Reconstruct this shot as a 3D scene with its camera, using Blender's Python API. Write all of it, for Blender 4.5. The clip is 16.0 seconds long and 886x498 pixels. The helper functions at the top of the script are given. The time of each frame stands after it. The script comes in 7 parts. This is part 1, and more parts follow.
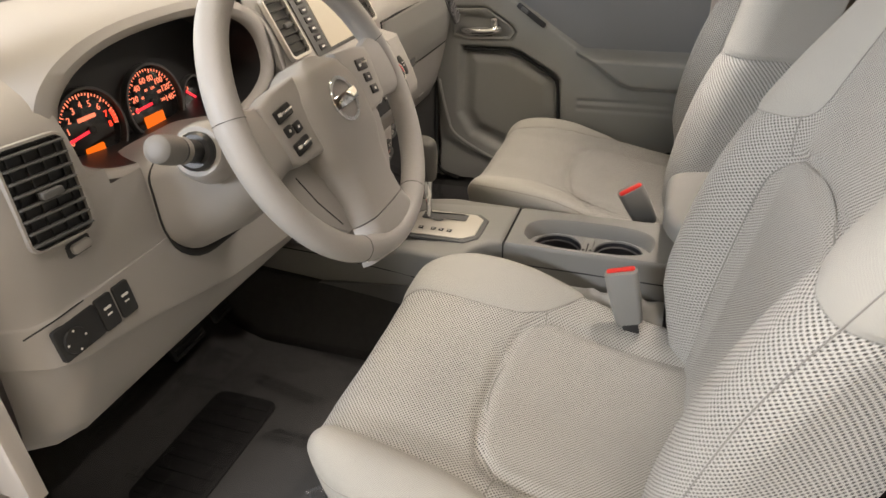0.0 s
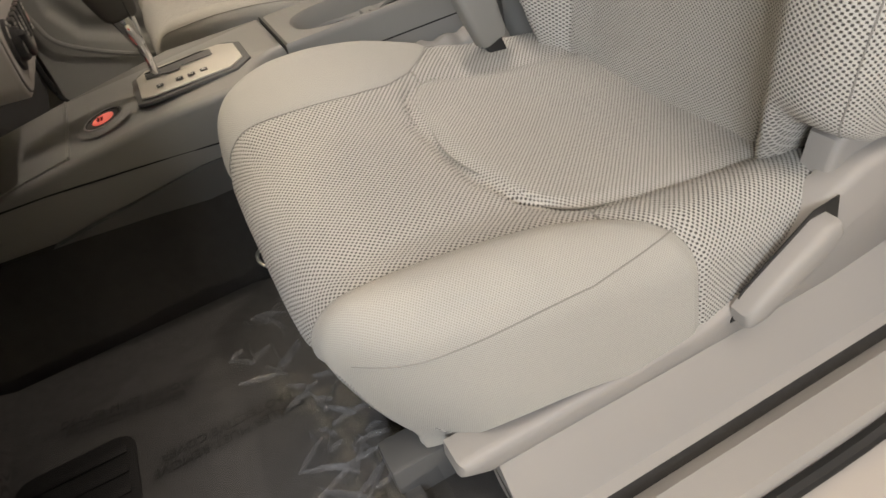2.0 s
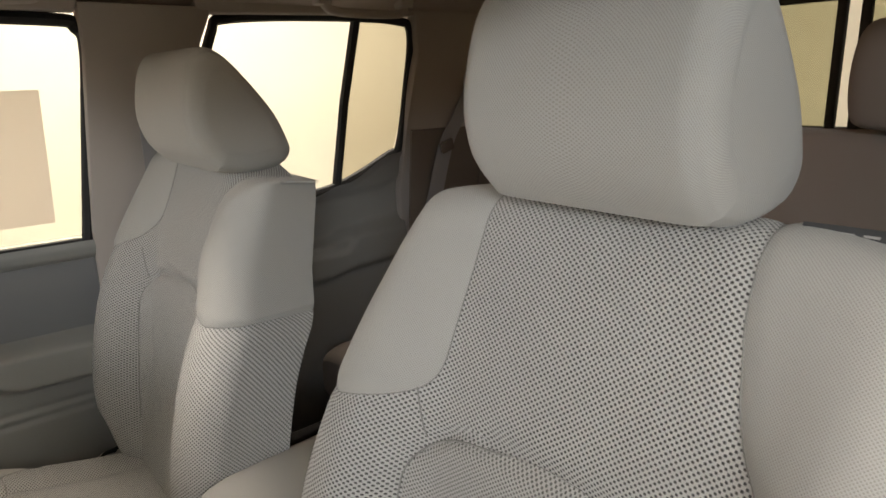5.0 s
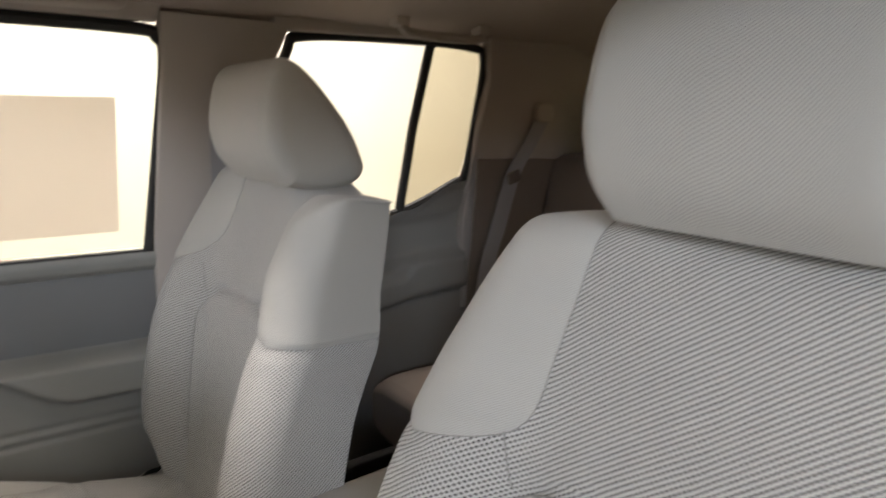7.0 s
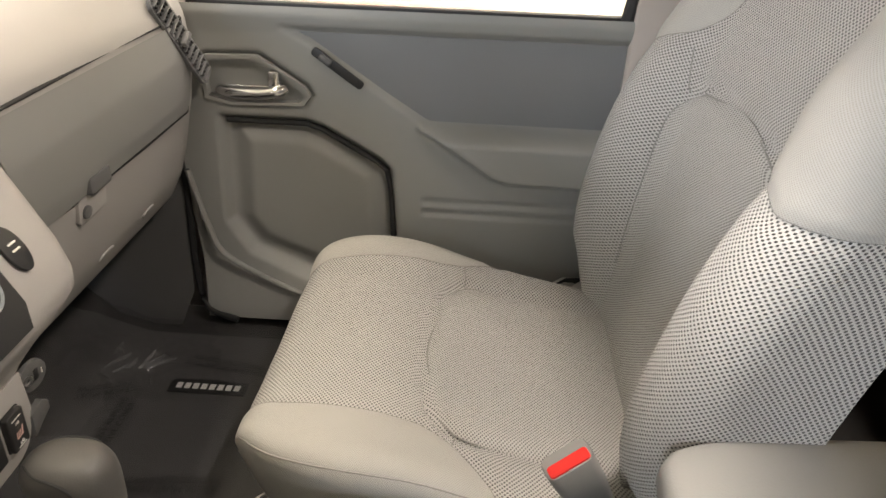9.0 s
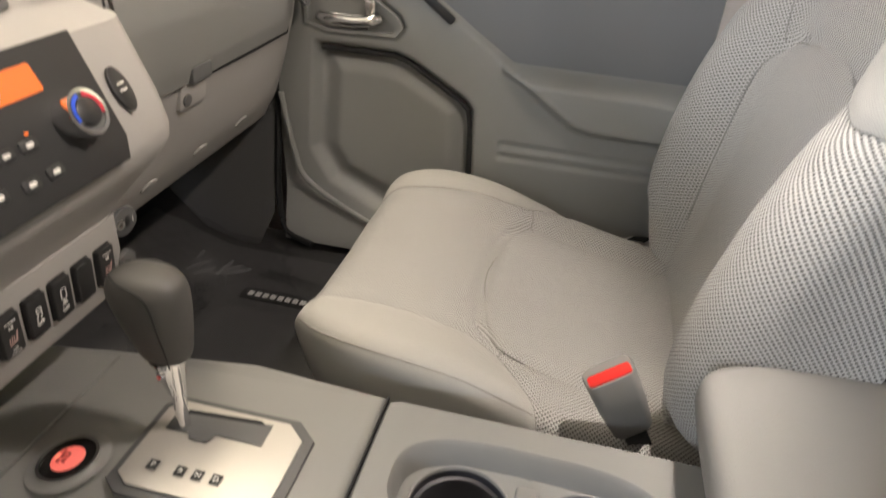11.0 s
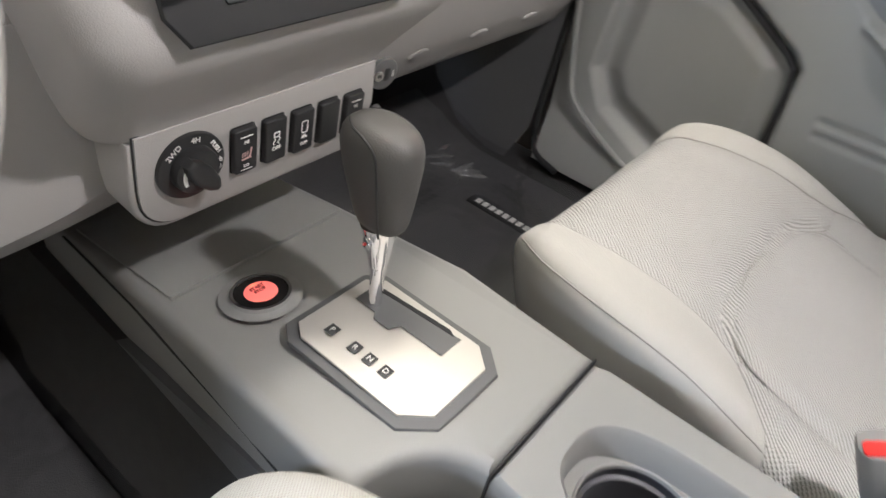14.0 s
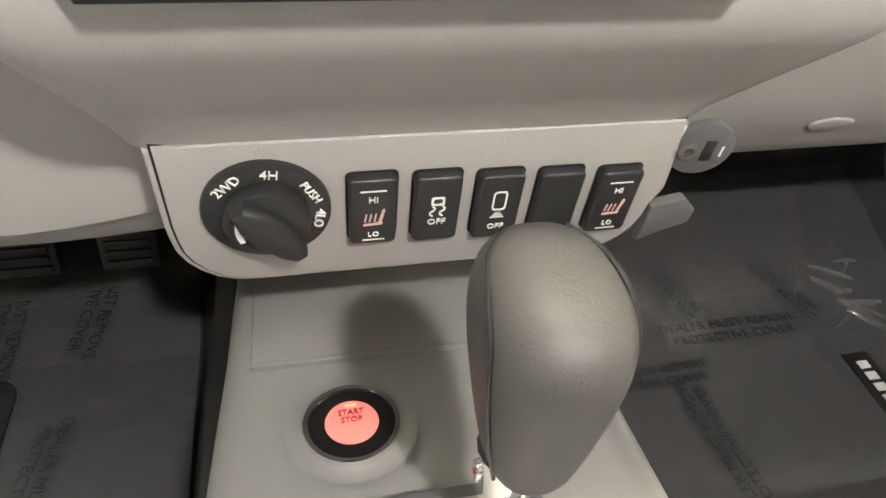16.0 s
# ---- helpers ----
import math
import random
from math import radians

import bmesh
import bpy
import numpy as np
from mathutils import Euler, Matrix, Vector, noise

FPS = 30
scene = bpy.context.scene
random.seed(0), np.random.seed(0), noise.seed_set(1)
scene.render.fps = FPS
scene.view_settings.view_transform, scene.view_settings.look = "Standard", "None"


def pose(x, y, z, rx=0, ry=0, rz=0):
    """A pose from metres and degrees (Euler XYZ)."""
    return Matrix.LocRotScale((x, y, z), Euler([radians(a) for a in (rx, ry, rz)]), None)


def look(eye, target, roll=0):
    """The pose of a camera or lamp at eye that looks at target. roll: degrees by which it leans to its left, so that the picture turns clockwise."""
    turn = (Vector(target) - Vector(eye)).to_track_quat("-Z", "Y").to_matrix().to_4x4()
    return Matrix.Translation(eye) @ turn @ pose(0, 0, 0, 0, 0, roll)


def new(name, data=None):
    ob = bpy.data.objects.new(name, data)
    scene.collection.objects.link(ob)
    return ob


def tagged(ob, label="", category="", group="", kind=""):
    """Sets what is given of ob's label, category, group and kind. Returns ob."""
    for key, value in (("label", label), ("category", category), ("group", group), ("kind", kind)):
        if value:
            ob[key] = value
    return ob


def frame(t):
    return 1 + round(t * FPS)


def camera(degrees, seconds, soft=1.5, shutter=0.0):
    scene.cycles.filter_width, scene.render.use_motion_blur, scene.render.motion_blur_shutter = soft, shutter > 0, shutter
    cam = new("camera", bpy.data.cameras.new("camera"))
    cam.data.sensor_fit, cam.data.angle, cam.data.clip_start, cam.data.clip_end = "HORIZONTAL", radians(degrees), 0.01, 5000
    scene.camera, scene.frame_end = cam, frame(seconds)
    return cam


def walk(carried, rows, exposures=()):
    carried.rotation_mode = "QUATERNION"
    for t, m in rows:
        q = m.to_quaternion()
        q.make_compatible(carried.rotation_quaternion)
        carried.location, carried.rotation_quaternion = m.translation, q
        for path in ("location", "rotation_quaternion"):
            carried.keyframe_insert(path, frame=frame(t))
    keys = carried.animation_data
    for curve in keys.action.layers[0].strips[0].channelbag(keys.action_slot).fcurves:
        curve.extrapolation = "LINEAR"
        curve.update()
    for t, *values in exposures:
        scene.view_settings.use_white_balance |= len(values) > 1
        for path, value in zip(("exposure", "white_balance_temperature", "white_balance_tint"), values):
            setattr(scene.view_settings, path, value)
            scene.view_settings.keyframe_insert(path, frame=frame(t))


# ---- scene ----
cam = camera(68.2, 16.0, shutter=0.35)
PATH = [
    (0, (-1.033, -0.392, 0.988), (0.577, 0.21, -0.035), -2.7),
    (0.5, (-1.037, -0.3, 0.918), (0.615, 0.136, -0.121), -5.1),
    (1, (-0.985, -0.146, 0.802), (0.662, -0.146, -0.332), -7.9),
    (1.5, (-0.92, -0.053, 0.72), (0.615, -0.391, -0.517), -10.8),
    (2, (-0.887, -0.011, 0.691), (0.586, -0.473, -0.58), -14.5),
    (2.5, (-0.885, -0.015, 0.686), (0.556, -0.543, -0.596), -15.3),
    (3, (-0.876, -0.035, 0.697), (0.569, -0.672, -0.53), -14.1),
    (3.5, (-0.813, -0.107, 0.745), (0.662, -0.925, -0.332), -10.8),
    (4, (-0.749, -0.202, 0.862), (0.733, -1.22, -0.014), -6.3),
    (4.5, (-0.698, -0.233, 0.958), (0.802, -1.382, 0.304), -4.5),
    (4.7, (-0.676, -0.213, 0.996), (0.815, -1.413, 0.416), -2.7),
    (6.8, (-0.609, -0.173, 0.997), (0.921, -1.405, 0.625), 0.6),
    (7, (-0.581, -0.193, 0.974), (1.013, -1.332, 0.575), 1.0),
    (7.5, (-0.476, -0.254, 0.928), (1.298, -0.971, 0.348), 1.1),
    (8, (-0.375, -0.257, 0.917), (1.434, -0.564, 0.121), 3.5),
    (8.5, (-0.298, -0.236, 0.919), (1.446, -0.283, -0.058), 2.5),
    (8.7, (-0.279, -0.235, 0.917), (1.446, -0.211, -0.095), 1.9),
    (10.8, (-0.332, -0.245, 0.881), (1.347, 0.023, -0.172), 4.4),
    (11, (-0.342, -0.261, 0.846), (1.328, 0.05, -0.21), 4.6),
    (11.5, (-0.374, -0.273, 0.776), (1.249, 0.118, -0.325), 4.9),
    (12, (-0.39, -0.275, 0.733), (1.194, 0.178, -0.4), 4.1),
    (12.5, (-0.391, -0.27, 0.731), (1.163, 0.212, -0.433), 4.7),
    (13, (-0.383, -0.255, 0.726), (1.132, 0.276, -0.467), 5.7),
    (13.5, (-0.359, -0.22, 0.747), (1.128, 0.362, -0.457), 9.0),
    (14, (-0.283, -0.22, 0.771), (1.024, 0.617, -0.491), 11.0),
    (14.5, (-0.158, -0.188, 0.754), (0.815, 0.923, -0.595), 11.8),
    (15, (-0.091, -0.129, 0.728), (0.528, 1.138, -0.691), 10.3),
    (15.5, (-0.055, -0.095, 0.701), (0.374, 1.251, -0.715), 7.0),
    (16, (-0.052, -0.082, 0.683), (0.325, 1.316, -0.697), 5.6),
]
walk(cam, [(t, look(eye, target, roll)) for t, eye, target, roll in PATH],
     exposures=[(0, -0.19, 6950, 18), (0.5, -0.07, 6950, 18), (1.0, -0.08, 7000, 18), (1.5, -0.17, 7050, 18), (2.5, -0.31, 7100, 18), (3.5, -0.35, 6800, 17), (4.0, -0.46, 6800, 16), (4.5, -0.6, 6950, 16), (7.0, -0.38, 6450, 18), (7.5, -0.39, 6650, 18), (8.0, 0.07, 6500, 17), (8.5, 0.15, 6700, 17), (11.0, 0.18, 6650, 18), (12.5, 0.31, 6200, 17), (13.5, 0.4, 6300, 18), (14.0, 0.59, 5850, 17), (14.5, 0.82, 5500, 17), (15.0, 1.05, 5850, 16), (16.0, 1.19, 6150, 14)])

# ---- world and lights ----
XC = 0.016          # middle line of the cab
FLOOR = 0.15        # cab floor
GROUND = -0.45      # showroom floor
world = bpy.data.worlds.new("world")
scene.world = world
world.use_nodes = True
world.node_tree.nodes["Background"].inputs[0].default_value = (1.0, 0.93, 0.82, 1)
world.node_tree.nodes["Background"].inputs[1].default_value = 0.14


def area(name, at, to, sx, sy, watts, colour):
    lamp = bpy.data.lights.new(name, "AREA")
    lamp.shape, lamp.size, lamp.size_y, lamp.energy, lamp.color = "RECTANGLE", sx, sy, watts, colour
    ob = new(name, lamp)
    ob.matrix_world = look(at, to)
    return ob


WARM = (1.0, 0.93, 0.82)
# showroom ceiling lamps, and two unseen fill lamps added at the left and front
area("ceiling_panel_light", (-1.9, -0.5, 3.3), (-0.5, -0.2, 0.3), 1.6, 1.8, 78, (1.0, 0.95, 0.87))
# added cool fill through the driver's doorway, for the headrest
area("left_cool_fill_light", (-2.5, 0.95, 1.55), (-0.36, -0.62, 1.02), 0.9, 0.30, 66, (0.80, 0.91, 1.0))
# unseen washer added to brighten the wall beyond the passenger window
area("ceiling_panel_light", (2.0, -1.2, 3.3), (3.2, -1.4, 0.8), 1.0, 3.4, 330, WARM)
area("ceiling_panel_light", (0.3, 0.62, 3.3), (0.15, 0.05, 0.4), 0.9, 0.35, 46, (1.0, 0.92, 0.72))
area("ceiling_panel_light", (1.2, -3.4, 3.2), (0.2, -1.0, 0.8), 2.4, 1.2, 9, WARM)
# added fill through the windscreen, no window stands behind it
area("front_fill_light", (-0.2, 4.5, 2.2), (0.0, 0.0, 0.8), 3.0, 1.0, 125, (0.90, 0.96, 1.0))
# reading lamp in the roof, thrown forward over the console, and the lamp at the back
reading = bpy.data.lights.new("roof_lamp_light", "SPOT")
reading.energy, reading.color, reading.spot_size, reading.spot_blend, reading.shadow_soft_size = 30, (1.0, 0.94, 0.84), radians(95), 0.6, 0.03
new("roof_lamp_light", reading).matrix_world = look((0.12, -0.42, 1.178), (0.10, 0.06, 0.42))
area("dome_lamp_light", (0.03, -1.20, 1.162), (0.03, -1.20, 0.3), 0.12, 0.07, 0.2, (1.0, 0.62, 0.34))

# ---- materials ----
def nodes_of(name):
    m = bpy.data.materials.new(name)
    m.use_nodes = True
    return m, m.node_tree.nodes, m.node_tree.links, m.node_tree.nodes["Principled BSDF"]


def surface(name, colour, rough=0.5, metal=0.0, grain=900.0, bump=0.08, vary=0.06, blotch=6.0, coat=0.0, sheen=0.0):
    """A surface with fine grain relief and faint blotches of tone."""
    m, n, l, p = nodes_of(name)
    p.inputs["Roughness"].default_value, p.inputs["Metallic"].default_value = rough, metal
    p.inputs["Coat Weight"].default_value, p.inputs["Sheen Weight"].default_value = coat, sheen
    geo = n.new("ShaderNodeTexCoord")
    big, fine = n.new("ShaderNodeTexNoise"), n.new("ShaderNodeTexNoise")
    big.inputs["Scale"].default_value, fine.inputs["Scale"].default_value = blotch, grain
    big.inputs["Detail"].default_value, fine.inputs["Detail"].default_value = 4, 2
    ramp = n.new("ShaderNodeMix")
    ramp.data_type = "RGBA"
    ramp.inputs["A"].default_value = (*[c * (1 - vary) for c in colour], 1)
    ramp.inputs["B"].default_value = (*[min(1, c * (1 + vary)) for c in colour], 1)
    l.new(geo.outputs["Object"], big.inputs["Vector"])
    l.new(geo.outputs["Object"], fine.inputs["Vector"])
    l.new(big.outputs["Fac"], ramp.inputs["Factor"])
    l.new(ramp.outputs["Result"], p.inputs["Base Color"])
    if bump:
        b = n.new("ShaderNodeBump")
        b.inputs["Strength"].default_value, b.inputs["Distance"].default_value = bump, 0.001
        l.new(fine.outputs["Fac"], b.inputs["Height"])
        l.new(b.outputs["Normal"], p.inputs["Normal"])
    return m


def weave(name, colour, hole, px, py, strength, rough=0.9):
    """A knitted spacer cloth: staggered holes over UV metres."""
    m, n, l, p = nodes_of(name)
    p.inputs["Roughness"].default_value = rough
    p.inputs["Sheen Weight"].default_value = 0.15
    uv, sep = n.new("ShaderNodeUVMap"), n.new("ShaderNodeSeparateXYZ")
    l.new(uv.outputs["UV"], sep.inputs[0])

    def op(kind, a, b=None):
        q = n.new("ShaderNodeMath")
        q.operation = kind
        for i, v in enumerate((a, b)):
            if v is None:
                continue
            if isinstance(v, (int, float)):
                q.inputs[i].default_value = v
            else:
                l.new(v, q.inputs[i])
        return q.outputs[0]

    cx = op("COSINE", op("MULTIPLY", sep.outputs[0], 2 * math.pi / px))
    cy = op("COSINE", op("MULTIPLY", sep.outputs[1], 2 * math.pi / py))
    dots = op("MULTIPLY", cx, cy)
    depth = n.new("ShaderNodeMapRange")
    depth.interpolation_type = "SMOOTHSTEP"
    depth.inputs["From Min"].default_value, depth.inputs["From Max"].default_value = -0.02, 0.62
    l.new(dots, depth.inputs["Value"])
    geo, big, fine = n.new("ShaderNodeTexCoord"), n.new("ShaderNodeTexNoise"), n.new("ShaderNodeTexNoise")
    big.inputs["Scale"].default_value, fine.inputs["Scale"].default_value = 7.0, 700.0
    l.new(geo.outputs["Object"], big.inputs["Vector"])
    l.new(geo.outputs["Object"], fine.inputs["Vector"])
    tone = n.new("ShaderNodeMix")
    tone.data_type = "RGBA"
    tone.inputs["A"].default_value = (*[c * 0.93 for c in colour], 1)
    tone.inputs["B"].default_value = (*[c * 1.07 for c in colour], 1)
    l.new(big.outputs["Fac"], tone.inputs["Factor"])
    mix = n.new("ShaderNodeMix")
    mix.data_type = "RGBA"
    mix.inputs["B"].default_value = (*hole, 1)
    l.new(depth.outputs["Result"], mix.inputs["Factor"])
    l.new(tone.outputs["Result"], mix.inputs["A"])
    l.new(mix.outputs["Result"], p.inputs["Base Color"])
    height = op("ADD", op("MULTIPLY", depth.outputs["Result"], -1.0), op("MULTIPLY", fine.outputs["Fac"], 0.25))
    b = n.new("ShaderNodeBump")
    b.inputs["Strength"].default_value, b.inputs["Distance"].default_value = strength, 0.0015
    l.new(height, b.inputs["Height"])
    l.new(b.outputs["Normal"], p.inputs["Normal"])
    return m


def glowing(name, colour, strength, base=(0.02, 0.02, 0.02)):
    m, n, l, p = nodes_of(name)
    p.inputs["Base Color"].default_value = (*base, 1)
    p.inputs["Emission Color"].default_value = (*colour, 1)
    p.inputs["Emission Strength"].default_value = strength
    return m


def clear(name, tint, reflect=0.08, rough=0.02):
    """Thin glass or film: see-through with a gloss on it."""
    m, n, l, p = nodes_of(name)
    out = n["Material Output"]
    a, g, mix, fr = n.new("ShaderNodeBsdfTransparent"), n.new("ShaderNodeBsdfGlossy"), n.new("ShaderNodeMixShader"), n.new("ShaderNodeFresnel")
    a.inputs[0].default_value = (*tint, 1)
    g.inputs["Roughness"].default_value = rough
    fr.inputs[0].default_value = 1.0 + reflect * 5
    l.new(fr.outputs[0], mix.inputs[0])
    l.new(a.outputs[0], mix.inputs[1])
    l.new(g.outputs[0], mix.inputs[2])
    l.new(mix.outputs[0], out.inputs["Surface"])
    return m


GREY = surface("grey_moulded_plastic", (0.33, 0.315, 0.295), 0.55, bump=0.25, grain=1100)
GREY_CON = surface("console_grey_plastic", (0.22, 0.217, 0.206), 0.5, bump=0.2, grain=1200)
GREY_DOOR = surface("door_grey_plastic", (0.25, 0.25, 0.235), 0.6, bump=0.25, grain=1000)
GREY_LOW = surface("dark_grey_plastic", (0.10, 0.10, 0.098), 0.6, bump=0.25, grain=1000)
# near-black for open joints and slots, their shade put into the colour
SHUT = surface("shadow_gap_black", (0.015, 0.015, 0.015), 0.8)
BLACK = surface("black_plastic", (0.018, 0.018, 0.018), 0.42, bump=0.1)
BLACK_GLOSS = surface("black_gloss", (0.01, 0.01, 0.01), 0.12, bump=0, coat=0.5)
CHROME = surface("chrome", (0.85, 0.85, 0.86), 0.08, 1.0, bump=0, vary=0.02)
SILVER = surface("satin_silver_paint", (0.56, 0.535, 0.485), 0.50, 0.5, bump=0.05)
STEEL = surface("steel", (0.45, 0.44, 0.42), 0.35, 1.0, bump=0.05)
CLOTH = weave("smooth_knit_cloth", (0.435, 0.425, 0.385), (0.325, 0.315, 0.285), 0.0027, 0.0025, 0.45)
MESH = weave("open_mesh_cloth", (0.50, 0.49, 0.455), (0.085, 0.081, 0.074), 0.0057, 0.0051, 0.9)
PAD = weave("ribbed_pad_cloth", (0.475, 0.465, 0.43), (0.125, 0.12, 0.11), 0.0050, 0.0044, 0.7)
VINYL = surface("grey_vinyl", (0.24, 0.236, 0.225), 0.55, bump=0.3, grain=600)
LEATHER = surface("grey_leather", (0.35, 0.338, 0.32), 0.5, bump=0.35, grain=420)
KNOB = surface("dark_leather", (0.070, 0.067, 0.062), 0.52, bump=0.2, grain=700)
CARPET = surface("dark_carpet", (0.035, 0.034, 0.033), 0.95, bump=0.9, grain=900, vary=0.25, blotch=60)
MATCLOTH = surface("mat_carpet", (0.072, 0.071, 0.069), 0.95, bump=0.9, grain=700, vary=0.25, blotch=90)
HEADLINER = surface("headliner_cloth", (0.42, 0.36, 0.31), 0.95, bump=0.3, grain=800)
PILLAR = surface("pillar_plastic", (0.40, 0.36, 0.32), 0.6, bump=0.2)
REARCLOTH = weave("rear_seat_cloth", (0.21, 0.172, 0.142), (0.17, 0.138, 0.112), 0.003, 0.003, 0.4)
RED = surface("red_plastic", (0.65, 0.02, 0.015), 0.35, bump=0.05)
WEBBING = surface("belt_webbing", (0.30, 0.295, 0.29), 0.8, bump=0.6, grain=500)
RUBBER = surface("black_rubber", (0.012, 0.012, 0.012), 0.65, bump=0.2)
LINER = surface("cup_liner_rubber", (0.022, 0.022, 0.026), 0.45, bump=0.1)
PAINT = surface("body_paint", (0.50, 0.465, 0.43), 0.25, 0.2, bump=0, coat=0.8)
WALL = surface("showroom_wall_paint", (0.86, 0.82, 0.70), 0.85, bump=0.1, grain=60)
TILE = surface("showroom_floor", (0.45, 0.43, 0.40), 0.35, bump=0.05)
PAPER = surface("sticker_paper_back", (0.42, 0.37, 0.31), 0.8, bump=0.05)
PAPER_DK = surface("sticker_print_through", (0.40, 0.35, 0.295), 0.8, bump=0.05)
WHITE = surface("white_print", (0.75, 0.74, 0.70), 0.6, bump=0)
HEAT = surface("pale_red_print", (0.62, 0.40, 0.36), 0.6, bump=0)
INK = surface("black_ink", (0.008, 0.008, 0.008), 0.5, bump=0)
GLASS = clear("window_glass", (0.93, 0.96, 0.93), 0.08)
FILM = clear("clear_film", (0.84, 0.84, 0.84), 0.13, 0.12)
GAUGE_RED = glowing("gauge_red_light", (1.0, 0.05, 0.02), 2.2)
GAUGE_ORANGE = glowing("gauge_orange_light", (1.0, 0.24, 0.12), 1.5)
GAUGE_NEEDLE = glowing("gauge_needle_light", (1.0, 0.03, 0.05), 1.6)
LCD = glowing("orange_display", (1.0, 0.17, 0.0), 1.1)
BUTTON_GLOW = glowing("red_start_button", (1.0, 0.14, 0.10), 0.50, (0.55, 0.16, 0.14))
DOME = glowing("dome_lamp_lens", (1.0, 0.55, 0.25), 6.0, (0.8, 0.7, 0.6))
ROOM = glowing("roof_lamp_lens", (1.0, 0.86, 0.68), 5.0, (0.8, 0.8, 0.78))
for pn, tone in ((PAPER.node_tree, (0.85, 0.78, 0.68, 1)), (PAPER_DK.node_tree, (0.79, 0.72, 0.62, 1))):
    tr, ad = pn.nodes.new("ShaderNodeBsdfTranslucent"), pn.nodes.new("ShaderNodeMixShader")
    tr.inputs[0].default_value, ad.inputs[0].default_value = tone, 0.5
    pn.links.new(pn.nodes["Principled BSDF"].outputs[0], ad.inputs[1])
    pn.links.new(tr.outputs[0], ad.inputs[2])
    pn.links.new(ad.outputs[0], pn.nodes["Material Output"].inputs["Surface"])
DARK_RED = surface("dark_red_print", (0.16, 0.01, 0.008), 0.5, bump=0)
SEAM = surface("seam_thread", (0.27, 0.262, 0.24), 0.9, bump=0)

# ---- mesh tools ----
def link(name, bm, material, parent=None, label="", smooth=True, normals=True):
    if normals:
        bmesh.ops.recalc_face_normals(bm, faces=bm.faces)
    me = bpy.data.meshes.new(name)
    bm.to_mesh(me)
    bm.free()
    if smooth:
        me.shade_smooth()
        me.set_sharp_from_angle(angle=radians(38))
    me.materials.append(material)
    ob = new(name, me)
    ob.parent = parent
    if label:
        ob["label"] = label
    return ob


def part(name, bm, material, parent, label="", smooth=True):
    """Links a bmesh as one mesh object under a thing or a part."""
    return link(name, bm, material, parent, label, smooth)


def thing(name, label, category, group="", kind="", at=(0, 0, 0)):
    ob = new(name)
    ob.empty_display_size = 0.02
    ob.location = at
    return tagged(ob, label, category, group, kind)


def box(x0, x1, y0, y1, z0, z1, r=0.003, seg=2, bm=None):
    bm = bm or bmesh.new()
    m = Matrix.LocRotScale(((x0 + x1) / 2, (y0 + y1) / 2, (z0 + z1) / 2), None, (abs(x1 - x0), abs(y1 - y0), abs(z1 - z0)))
    made = bmesh.ops.create_cube(bm, size=1, matrix=m)
    if r:
        edges = list({e for v in made["verts"] for e in v.link_edges})
        bmesh.ops.bevel(bm, geom=edges, offset=r, segments=seg, profile=0.5, affect="EDGES")
    return bm


def moved(bm, m):
    bmesh.ops.transform(bm, matrix=m, verts=bm.verts)
    return bm


def prism(points, depth, frame_m=None, r=0.0, seg=2):
    """A polygon in its own xy plane, raised along z by depth, edges rounded, then placed by frame_m."""
    bm = bmesh.new()
    base = [bm.verts.new((x, y, 0)) for x, y in points]
    face = bm.faces.new(base)
    top = bmesh.ops.extrude_face_region(bm, geom=[face])
    bmesh.ops.translate(bm, verts=[v for v in top["geom"] if isinstance(v, bmesh.types.BMVert)], vec=(0, 0, depth))
    if r:
        rim = [e for e in bm.edges if all(abs(v.co.z - depth) < 1e-6 for v in e.verts)]
        bmesh.ops.bevel(bm, geom=rim, offset=r, segments=seg, profile=0.5, affect="EDGES")
    if frame_m:
        moved(bm, frame_m)
    return bm


def rounded(w, h, r, n=5):
    """Outline of a rounded rectangle about the origin."""
    pts = []
    for cx, cy, a0 in ((w / 2 - r, h / 2 - r, 0), (-w / 2 + r, h / 2 - r, 90), (-w / 2 + r, -h / 2 + r, 180), (w / 2 - r, -h / 2 + r, 270)):
        for i in range(n + 1):
            a = radians(a0 + 90 * i / n)
            pts.append((cx + r * math.cos(a), cy + r * math.sin(a)))
    return pts


def oval(rx, ry, n=32):
    return [(rx * math.cos(2 * math.pi * i / n), ry * math.sin(2 * math.pi * i / n)) for i in range(n)]


def axes(at, right, up):
    """The pose whose x runs along right and y along up; z comes out of the face."""
    x = Vector(right).normalized()
    y = Vector(up)
    y = (y - x * y.dot(x)).normalized()
    z = x.cross(y)
    m = Matrix((x, y, z)).transposed().to_4x4()
    m.translation = at
    return m


def ring(outer, inner, depth, m=None, r=0.0):
    """A flat ring between two outlines of as many points, raised by depth."""
    bm = bmesh.new()
    n = len(outer)
    loops = [[bm.verts.new((x, y, z)) for x, y in pts] for pts, z in ((outer, 0), (outer, depth - r), ([(a + (c - a) * 0.12, b + (d - b) * 0.12) for (a, b), (c, d) in zip(outer, inner)], depth), (inner, depth), (inner, 0))]
    for a, b in zip(loops, loops[1:]):
        for i in range(n):
            bm.faces.new((a[i], a[(i + 1) % n], b[(i + 1) % n], b[i]))
    if m:
        moved(bm, m)
    return bm


